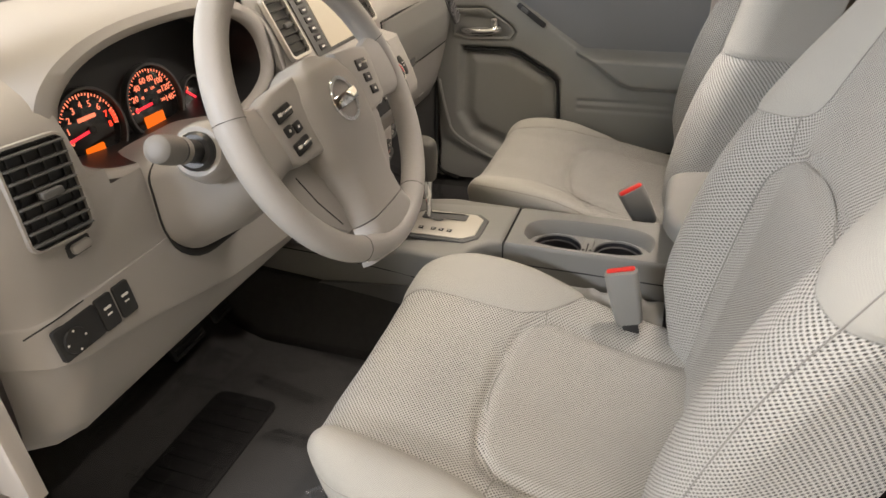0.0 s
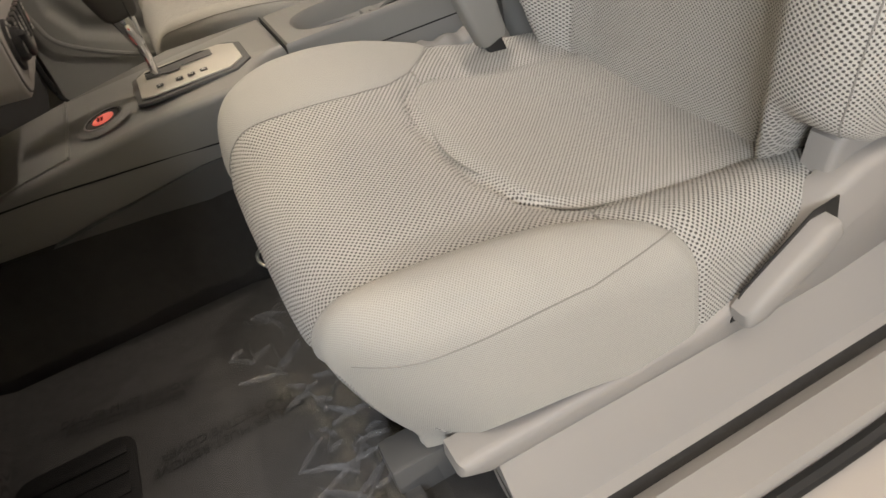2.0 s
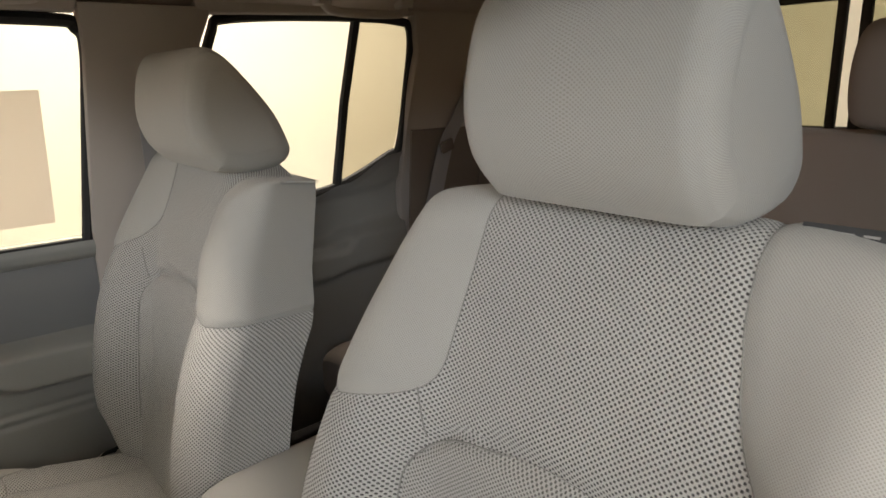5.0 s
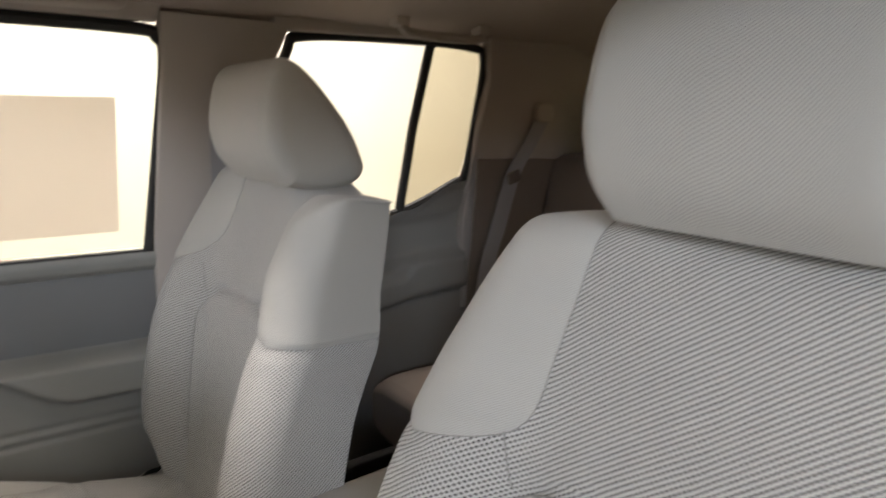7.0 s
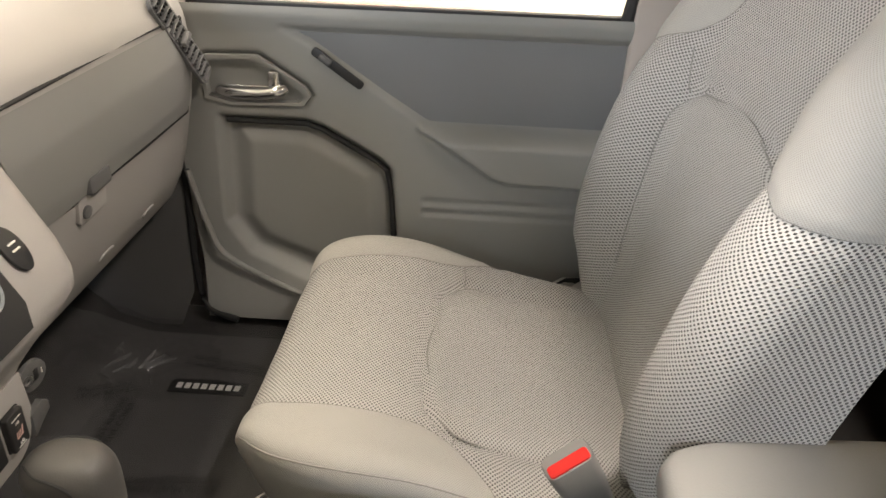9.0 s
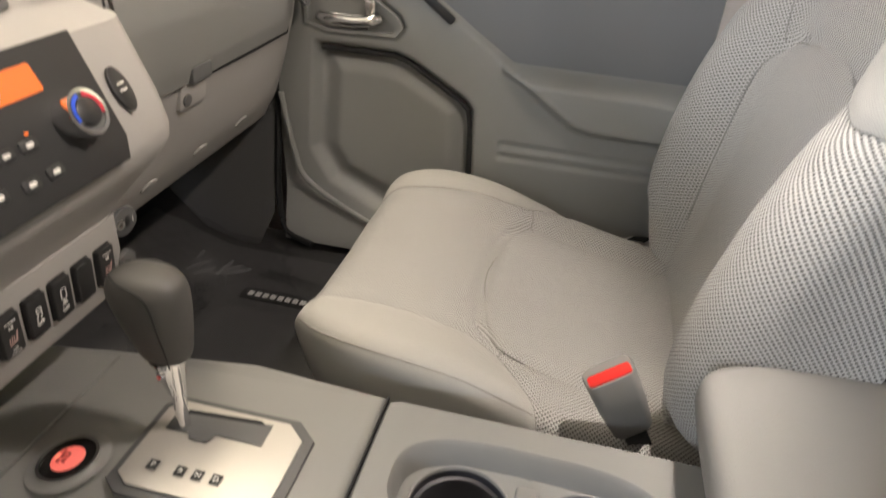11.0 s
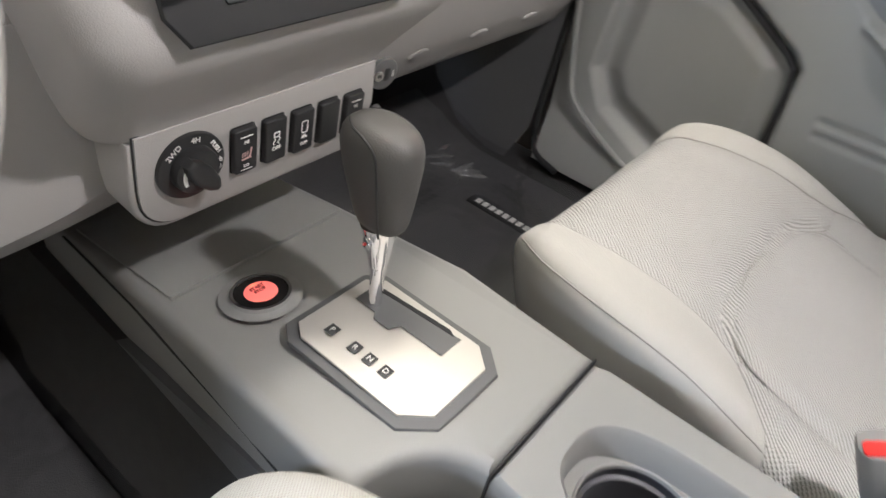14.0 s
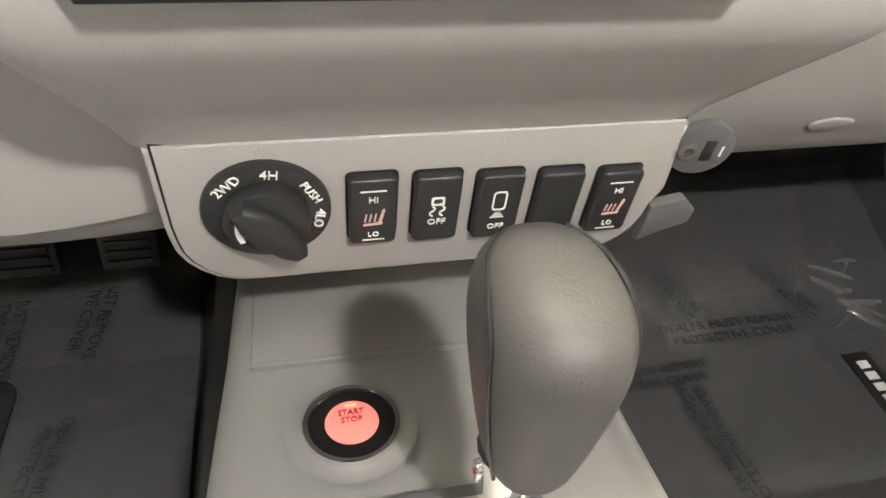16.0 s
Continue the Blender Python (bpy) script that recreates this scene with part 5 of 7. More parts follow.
for cy, lo, hi in ((CY + 0.055, CY, 9), (CY - 0.055, -9, CY)):
    ang = [2 * math.pi * k / 72 for k in range(72)]
    R = 0.0430
    rimo = [well_edge(CX, cy, a, lo, hi) for a in ang]
    circ = lambda k: [(CX + k * math.cos(a), cy + k * math.sin(a)) for a in ang]
    bm = bmesh.new()
    lv = [(rimo, 0.363), (circ(R + 0.0030), 0.363), (circ(R + 0.0018), 0.3648), (circ(R + 0.0006), 0.3645), (circ(R), 0.361)]
    rw = [[bm.verts.new((x, y, z)) for x, y in pts] for pts, z in lv]
    for a, b in zip(rw, rw[1:]):
        for i in range(72):
            bm.faces.new((a[i], a[(i + 1) % 72], b[(i + 1) % 72], b[i]))
    cup = part("cup_holder", con(bm), GREY_CON, rear_top)
    bm = bmesh.new()
    rw = [[bm.verts.new((x, y, z)) for x, y in pts] for pts, z in ((circ(R), 0.361), (circ(R - 0.0005), 0.3535), (circ(R - 0.0042), 0.3525), (circ(R - 0.0048), 0.345), (circ(R - 0.0075), 0.300))]
    for a, b in zip(rw, rw[1:]):
        for i in range(72):
            bm.faces.new((a[i], a[(i + 1) % 72], b[(i + 1) % 72], b[i]))
    bm.faces.new(rw[-1])
    part("cup_liner", con(bm), LINER, cup, "black rubber cup liner")
bridge = part("cup_bridge", con(box(CX - 0.030, CX + 0.034, CY - 0.010, CY + 0.010, 0.352, 0.3700, 0.003)), GREY_CON, rear_top)
part("bridge_slot", con(box(CX - 0.026, CX + 0.012, CY - 0.0012, CY + 0.0012, 0.353, 0.3706, 0)), SHUT, bridge)
for dy in (-0.006, 0.006):
    part("bridge_eye", con(prism(oval(0.0025, 0.0025, 12), 0.0006, Matrix.Translation((CX - 0.012, CY + dy, 0.3700)))), SHUT, bridge)

part("side_seam", con(tube([(-0.0465, -0.142, 0.352), (-0.0465, -0.28, 0.351), (-0.0465, -0.43, 0.350)], 0.0010, 6)), SHUT, console)

# lower body over the tunnel; its dark grey plastic also carries the wall's shade
low = [(-0.118, -0.02), (-0.118, -0.62), (0.125, -0.62), (0.125, -0.02)]
part("console_base", con(prism(low, 0.150, Matrix.Translation((0, 0, FLOOR - 0.02)), 0.02, 3)), GREY_LOW, console)
part("console_wall", con(prism([(-0.114, 0.36), (-0.121, 0.02), (-0.121, -0.078), (-0.10, -0.098), (-0.056, -0.128), (-0.042, -0.43), (0.094, -0.43), (0.104, -0.1), (0.108, 0.0), (0.110, 0.36)], 0.045, Matrix.Translation((0, 0, 0.2725)))), GREY_LOW, console)
part("brake_pocket_rim", con(tube(curve_pts([(-0.124, -0.03, 0.318), (-0.110, -0.075, 0.322), (-0.082, -0.105, 0.322), (-0.062, -0.15, 0.318), (-0.052, -0.25, 0.312)], 24), 0.004, 8)), GREY_CON, console)

# front tray
part("tray_floor", con(box(-0.094, 0.090, 0.150, 0.30, 0.3915, 0.3945, 0.001)), GREY_CON, console, "shallow grey tray")
part("tray_rim", con(box(-0.094, 0.090, 0.1465, 0.1495, 0.390, 0.3955, 0.001)), GREY_CON, console)

# shift gate
gate_c = (-0.008, -0.012)
g_out = [(-0.057, 0.052), (-0.045, 0.068), (0.040, 0.068), (0.052, 0.052), (0.052, -0.060), (0.034, -0.080), (-0.036, -0.080), (-0.057, -0.058)]
g_in = [(x * 0.86, y * 0.89) for x, y in g_out]
gate = part("shift_gate", con(prism([(x + gate_c[0], y + gate_c[1]) for x, y in g_out], 0.004, Matrix.Translation((0, 0, TOPZ - 0.002)), 0.0015)), GREY_LOW, console, "dark surround of the shift gate")
part("gate_plate", con(prism([(x + gate_c[0], y + gate_c[1]) for x, y in g_in], 0.0022, Matrix.Translation((0, 0, TOPZ + 0.0020)), 0.001)), SILVER, gate, "satin silver plate")
slot = [(0.002, 0.036), (0.022, 0.036), (0.030, -0.052), (0.006, -0.052), (0.006, -0.010), (-0.004, -0.006), (-0.004, 0.010), (0.002, 0.014)]
part("gate_slot", con(prism(slot, 0.0006, Matrix.Translation((0, 0, TOPZ + 0.0043)))), GREY_LOW, gate, "slot with dark slider")
part("slot_edge", con(prism([(0.0225, 0.036), (0.026, 0.036), (0.0315, -0.040), (0.028, -0.046)], 0.0012, Matrix.Translation((0, 0, TOPZ + 0.0044)))), SHUT, gate)
for ch, y in (("P", 0.023), ("R", -0.0015), ("N", -0.017), ("D", -0.033)):
    tile_ = part("gear_mark", con(box(-0.0405, -0.0305, y - 0.0045, y + 0.0045, TOPZ + 0.004, TOPZ + 0.0047, 0.0003)), BLACK, gate)
    lettering("gear_letter", ch, 0.0068, Matrix.Translation((-0.0355, y, TOPZ + 0.0046 - FLOOR - 0.15 * max(0.0, y - 0.03))) @ pose(0, 0, 0, 0, 0, -90), WHITE, tile_)

# start button
SB = (-0.042, 0.100)
start = part("start_button", con(ring(oval(0.0250, 0.0250, 40), oval(0.0222, 0.0222, 40), 0.0055, Matrix.Translation((*SB, TOPZ - 0.001)), 0.003)), CHROME, console, "chrome-ringed push button lit red")
part("button_dish", con(ring(oval(0.034, 0.034, 40), oval(0.0248, 0.0248, 40), 0.0004, Matrix.Translation((*SB, TOPZ)), 0.0004)), GREY_CON, start)
part("button_rim", con(prism(oval(0.0223, 0.0223, 40), 0.0036, Matrix.Translation((*SB, TOPZ)))), BLACK_GLOSS, start)
part("button_face", con(prism(oval(0.0138, 0.0138, 32), 0.0045, Matrix.Translation((*SB, TOPZ)), 0.001)), BUTTON_GLOW, start)
for k, word in enumerate(("START", "STOP", "Engine")):
    lettering("button_word", word, 0.0046 if k < 2 else 0.0040, Matrix.Translation((SB[0], SB[1] + (0.0052, 0.0008, -0.0058)[k], TOPZ + 0.0047 - 0.15 * (SB[1] - 0.03) - FLOOR)), DARK_RED, start)
part("button_lamp", con(box(SB[0] - 0.003, SB[0] + 0.003, SB[1] + 0.0095, SB[1] + 0.0112, TOPZ + 0.004, TOPZ + 0.0049, 0)), GAUGE_ORANGE, start)

# shift lever
lever = thing("shift_lever", "dark leather gear knob on a chrome lever", "gear lever", at=(0.010, 0.022, TOPZ + 0.006))
lb = Vector(lever.location)
rod = [Vector((0.010, 0.022, TOPZ + 0.002)), Vector((0.010, 0.023, 0.45)), Vector((0.010, 0.024, 0.470))]
part("lever_rod", moved(tube(rod, [0.0058, 0.0058, 0.007], 14), Matrix.Translation(-lb)), CHROME, lever)
neck = [Vector((0.010, 0.023, 0.436)), Vector((0.011, 0.025, 0.450)), Vector((0.012, 0.028, 0.472))]
part("lever_neck", moved(tube(neck, [0.0072, 0.0100, 0.0145], 16), Matrix.Translation(-lb)), CHROME, lever)
KNOB_SECS = ((0.4680, 0.0280, 0.0138, 0.0185), (0.4780, 0.0290, 0.0166, 0.0225), (0.4950, 0.0310, 0.0195, 0.0262), (0.5120, 0.0330, 0.0220, 0.0295), (0.5270, 0.0345, 0.0238, 0.0318), (0.5390, 0.0355, 0.0239, 0.0322), (0.5480, 0.0360, 0.0214, 0.0290), (0.5535, 0.0360, 0.0147, 0.0205), (0.5555, 0.0360, 0.0071, 0.0100))


def knob_point(z, t, grow=0.0):
    """A point of the gear knob's skin at height z and angle t."""
    cy, rx, ry = [line_table([(q[0], q[k]) for q in KNOB_SECS], z) for k in (1, 2, 3)]
    return Vector((0.0145 + (rx + grow) * math.copysign(abs(math.cos(t)) ** 0.85, math.cos(t)), cy + (ry + grow) * math.copysign(abs(math.sin(t)) ** 0.85, math.sin(t)), z))


knob_ob = part("knob", moved(loft([[knob_point(q[0], 2 * math.pi * i / 32) for i in range(32)] for q in KNOB_SECS]), Matrix.Translation(-lb)), KNOB, lever)
knob_ob.modifiers.new("round", "SUBSURF").render_levels = 1
for a0, turn_ in ((205, -1), (-25, 1)):
    track = [(0.4690, a0), (0.4950, a0), (0.5150, a0), (0.5300, a0), (0.5420, a0 + 5 * turn_), (0.5485, a0 + 22 * turn_), (0.5500, a0 + 48 * turn_), (0.5505, a0 + 85 * turn_)]
    part("knob_seam", moved(tube(curve_pts([knob_point(z, radians(a), 0.0001) for z, a in track], 48), 0.0009, 6), Matrix.Translation(-lb)), BLACK, knob_ob)
part("release_button", moved(prism(rounded(0.007, 0.010, 0.003), 0.0022, axes((-0.0005, 0.027, 0.461), (0, -1, 0), (0, 0, 1)), 0.001), Matrix.Translation(-lb)), CHROME, lever)
part("release_dot", moved(prism(oval(0.0010, 0.0016, 14), 0.0025, axes((-0.0005, 0.027, 0.461), (0, -1, 0), (0, 0, 1))), Matrix.Translation(-lb)), RED, lever)

# armrest box behind the cup holders
armrest = thing("armrest_box", "grey vinyl-lidded armrest box at the console's rear", "armrest", at=(XC, -0.6, 0.30))
ab = Vector(armrest.location)
part("box_body", moved(prism([(-0.045, -0.455), (-0.070, -0.50), (-0.06, -0.70), (0.112, -0.70), (0.107, -0.50), (0.085, -0.455)], 0.180, Matrix.Translation((0, 0, 0.27)), 0.012, 3), Matrix.Translation(-ab)), GREY_CON, armrest)
lid_plan = curve_pts([(-0.030, -0.403, 0), (0.090, -0.403, 0), (0.117, -0.410, 0), (0.131, -0.432, 0), (0.142, -0.48, 0), (0.152, -0.60, 0), (0.150, -0.695, 0), (0.125, -0.715, 0), (-0.05, -0.715, 0), (-0.078, -0.695, 0), (-0.085, -0.60, 0), (-0.084, -0.46, 0), (-0.072, -0.420, 0), (-0.030, -0.403, 0)], 78)[:-1]
secs = [[Vector((0.03 + (v.x - 0.03) * k, -0.55 + (v.y + 0.55) * k, z)) for v in lid_plan] for z, k in ((0.444, 0.90), (0.447, 0.955), (0.453, 0.985), (0.462, 1.0), (0.474, 0.998), (0.482, 0.985), (0.487, 0.955), (0.4895, 0.90), (0.491, 0.70), (0.4915, 0.35))]
part("lid", moved(loft(secs), Matrix.Translation(-ab)), VINYL, armrest, "padded grey vinyl lid")
part("lid_latch", moved(box(0.0, 0.055, -0.459, -0.448, 0.425, 0.446, 0.003), Matrix.Translation(-ab)), BLACK, armrest)

# parking brake with its boot
brake = thing("parking_brake", "grey parking brake lever with a vinyl boot", "brake lever", at=(-0.088, -0.25, 0.30))
bb0 = Vector(brake.location)
part("brake_grip", moved(tube(curve_pts([(-0.080, -0.19, 0.322), (-0.081, -0.24, 0.330), (-0.082, -0.305, 0.332)], 12), [0.009] + [0.0115] * 11 + [0.011], 16), Matrix.Translation(-bb0)), VINYL, brake)
rows = []
for i in range(22):
    f = i / 21
    y, z = -0.295 - 0.13 * f, 0.332 - 0.03 * f
    r = 0.0125 + 0.020 * f + 0.003 * math.sin(f * 22)
    rows.append([Vector((-0.084 + 1.0 * r * math.cos(t) + 0.0015 * math.sin(3 * t + f * 9), y, z + (r + 0.002 * math.sin(5 * t + f * 14)) * math.sin(t))) for t in [2 * math.pi * k / 28 for k in range(28)]])
part("brake_boot", moved(loft(rows), Matrix.Translation(-bb0)), VINYL, brake, "creased grey vinyl boot")


def buckle(x, y, z, lean, label):
    """A seat-belt buckle with its red release, on a short stalk."""
    ob = thing("seat_belt_buckle", label, "buckle", "seat belt buckles", at=(x, y, z))
    if len(lean) == 2:
        up, right = Vector(lean[0]).normalized(), Vector(lean[1])
        right = (right - up * right.dot(up)).normalized()
        ob.rotation_euler = Matrix((right, up.cross(right), up)).transposed().to_euler()
    else:
        ob.rotation_euler = [radians(a) for a in lean]
    ob.scale = (1.2, 1.2, 1.05)
    secs = [[Vector((px * k, py * k2, zz)) for px, py in rounded(0.042, 0.024, 0.008)] for zz, k, k2 in ((-0.085, 0.74, 0.80), (-0.08, 0.84, 0.9), (-0.045, 0.96, 1.0), (-0.002, 1.0, 1.0), (0.0, 0.95, 0.92))]
    part("buckle_body", loft(secs), GREY_CON, ob, "grey plastic buckle body")
    part("release", prism(rounded(0.036, 0.011, 0.003), 0.0025, Matrix.Translation((0, -0.004, -0.0005)), 0.001), RED, ob, "red release button")
    part("strap", box(-0.010, 0.010, -0.004, 0.004, -0.17, -0.08, 0.001), BLACK, ob)
    return ob


buckle(-0.150, -0.352, 0.432, (6, 14, 96), "grey belt buckle with red button beside driver's cushion")
buckle(0.152, -0.337, 0.431, ((-0.18, 0.41, 0.82), (0.36, -0.93, -0.05)), "grey belt buckle with red button beside passenger cushion")

# ---- dashboard ----
dash = thing("dashboard", "grey moulded dashboard with round gauges and centre stack", "dashboard", at=(XC, 0.35, 0.45))
db = Vector(dash.location)


def dpart(name, bm, material, parent=None, label="", smooth=True):
    return part(name, moved(bm, Matrix.Translation(-db)), material, parent or dash, label, smooth)


DRIVER = [(0.78, 0.79), (0.50, 0.825), (0.33, 0.825), (0.245, 0.815), (0.205, 0.785), (0.186, 0.73), (0.180, 0.66), (0.180, 0.603), (0.177, 0.592), (0.171, 0.548), (0.176, 0.533), (0.208, 0.430), (0.30, 0.405), (0.45, 0.43)]
PASSEN = [(0.78, 0.79), (0.50, 0.815), (0.33, 0.800), (0.245, 0.775), (0.205, 0.745), (0.188, 0.715), (0.186, 0.66), (0.194, 0.60), (0.202, 0.570), (0.206, 0.555), (0.222, 0.50), (0.245, 0.445), (0.29, 0.405), (0.45, 0.42)]
secs = []
for k in range(61):
    x = -0.700 + 1.405 * k / 60
    f = lerp_table([(-0.20, 0.0), (0.20, 1.0)], x)
    end = lerp_table([(-0.70, 1.0), (-0.655, 0.0)], x) + lerp_table([(0.64, 0.0), (0.705, 1.0)], x)
    row = []
    drop = line_table([(-0.70, 0.004), (-0.555, -0.018), (-0.397, -0.052), (-0.20, -0.07)], x) * (1 - f)
    for i, ((y0, z0), (y1, z1)) in enumerate(zip(DRIVER, PASSEN)):
        y, z = y0 + (y1 - y0) * f, z0 + (z1 - z0) * f + (drop if i in (9, 10) else 0)
        y += 0.06 * end ** 2 * max(0, 1 - (y - 0.17) / 0.2)
        row.append(Vector((x, y, z)))
    secs.append(curve_pts(row, 52))
bm = loft(secs, closed=False)
gone = [f for f in bm.faces if (abs(f.calc_center_median().x + 0.362) / 0.20) ** 2.4 + (abs(f.calc_center_median().z - 0.757) / 0.085) ** 2.4 < 1 and f.calc_center_median().y < 0.32]
bmesh.ops.delete(bm, geom=gone, context="FACES")
dpart("dash_body", bm, GREY)


def face_m(x, y, z, tilt=0.0, yaw=0.0):
    """The pose of a face that looks back into the cab: x to the right, y up, z towards the rear."""
    return pose(x, y, z, 90 - tilt, 0, yaw)


# seam between upper and knee panel, driver's side
dpart("dash_seam", tube([(-0.695, 0.1790, 0.598), (-0.66, 0.1768, 0.597), (-0.62, 0.1785, 0.596)], 0.0009, 6), SHUT)
# knee panel switches
sw = dpart("mirror_switch", prism(rounded(0.057, 0.039, 0.004), 0.005, face_m(-0.6415, 0.1765, 0.568, 7), 0.0015), BLACK, None, "black mirror control pad")
dpart("mirror_dial", prism(oval(0.0145, 0.0145), 0.005, face_m(-0.650, 0.1735, 0.566, 7), 0.002), BLACK, sw)
for dx, dz in ((-0.0115, 0), (0.0115, 0), (0, 0.0115), (0, -0.0115)):
    dpart("dial_mark", prism(oval(0.0013, 0.0013, 8), 0.0007, face_m(-0.650 + dx, 0.1685 + dz * 0.12, 0.567 + dz, 7)), WHITE, sw)
for x in (-0.6015, -0.5750):
    b = dpart("switch_button", prism(rounded(0.023, 0.041, 0.003), 0.006, face_m(x, 0.1765, 0.5685, 7), 0.0015), BLACK, None, "black push switch with a white mark")
    dpart("switch_mark", prism(rounded(0.010, 0.003, 0.001), 0.0006, face_m(x, 0.1708, 0.575, 7)), WHITE, b)
    dpart("switch_mark", prism(rounded(0.007, 0.002, 0.0008), 0.0006, face_m(x, 0.1700, 0.567, 7)), WHITE, b)


def vent(x, y, z, w, h, slats, tilt=0.0, yaw=0.0, roll=0.0, rim=GREY, upright=False):
    """An air vent: a dark box with slats across and a slider."""
    m = face_m(x, y, z, tilt, yaw) @ pose(0, 0, 0, 0, 0, roll)
    v = dpart("air_vent", ring(rounded(w + 0.006, h + 0.006, 0.012), rounded(w, h, 0.010), 0.006, m, 0.0022), rim, None, "dark slatted air vent")
    dpart("vent_box", prism(rounded(w + 0.002, h + 0.002, 0.011), 0.001, m), BLACK, v)
    for k in range(slats):
        if upright:
            px = -w / 2 + w * (k + 0.5) / slats
            bm = box(px - 0.0009, px + 0.0009, -h / 2 + 0.002, h / 2 - 0.002, 0.001, 0.008, 0.0005)
        else:
            py = -h / 2 + h * (k + 0.5) / slats
            bm = box(-w / 2 + 0.001, w / 2 - 0.001, py - 0.0010, py + 0.0010, 0.001, 0.009, 0.0005)
        dpart("vent_slat", moved(bm, m), GREY_LOW if not upright else BLACK, v)
    for k in range(4):
        px = -w / 2 + w * (k + 0.5) / 4
        dpart("vent_vane", moved(box(px - 0.0012, px + 0.0012, -h / 2 + 0.003, h / 2 - 0.003, 0.001, 0.004, 0.0004), m), BLACK, v)
    dpart("vent_slider", moved(box(-0.012, 0.012, -0.004, 0.004, 0.006, 0.015, 0.002), m), GREY_LOW, v)
    return v


vent(-0.613, 0.183, 0.721, 0.070, 0.102, 8, 6, -4, -3)
knob_bed = dpart("vent_knob_bed", prism(rounded(0.032, 0.017, 0.004), 0.003, face_m(-0.601, 0.182, 0.653, 2), 0.001), BLACK)
dpart("vent_knob", prism(rounded(0.024, 0.011, 0.004), 0.006, face_m(-0.600, 0.180, 0.653, 2), 0.002), GREY, knob_bed)

# gauge hood
HC = Vector((-0.368, 0.0, 0.747))


def hood_ring(y, kx, kz, dz=0.0, n=64):
    out = []
    for i in range(n):
        a = 2 * math.pi * i / n
        c, s2 = math.cos(a), math.sin(a)
        x = 0.187 * kx * math.copysign(abs(c) ** 0.8, c)
        z = (0.081 if s2 > 0 else 0.062) * kz * math.copysign(abs(s2) ** 0.8, s2)
        out.append(Vector((HC.x + x, y + 0.10 * (z + dz) , HC.z + z + dz)))
    return out


hood = dpart("gauge_hood", loft([hood_ring(0.209, 0.998, 0.998), hood_ring(0.2035, 1.008, 1.012), hood_ring(0.200, 1.03, 1.05), hood_ring(0.198, 1.09, 1.13), hood_ring(0.203, 1.16, 1.24), hood_ring(0.225, 1.22, 1.33), hood_ring(0.30, 1.28, 1.38), hood_ring(0.46, 1.34, 1.25)], True, False), GREY, None, "grey hood round the gauges")
dpart("hood_lining", loft([hood_ring(0.304, 0.99, 0.99), hood_ring(0.2085, 0.999, 0.999)], True, False), BLACK, hood, "black lining of the gauge hood")
for x, z in ((-0.524, 0.806), (-0.431, 0.838), (-0.321, 0.840)):
    dpart("hood_button", prism(oval(0.007, 0.006, 16), 0.002, face_m(x, 0.2145, z, 15), 0.0008), GREY, hood)
cluster = dpart("gauge_panel", prism([(v.x - HC.x, v.z - HC.z) for v in hood_ring(0.3, 1.0, 1.0)], 0.004, face_m(HC.x, 0.304, HC.z, 6)), BLACK, None, "black gauge panel lit red")


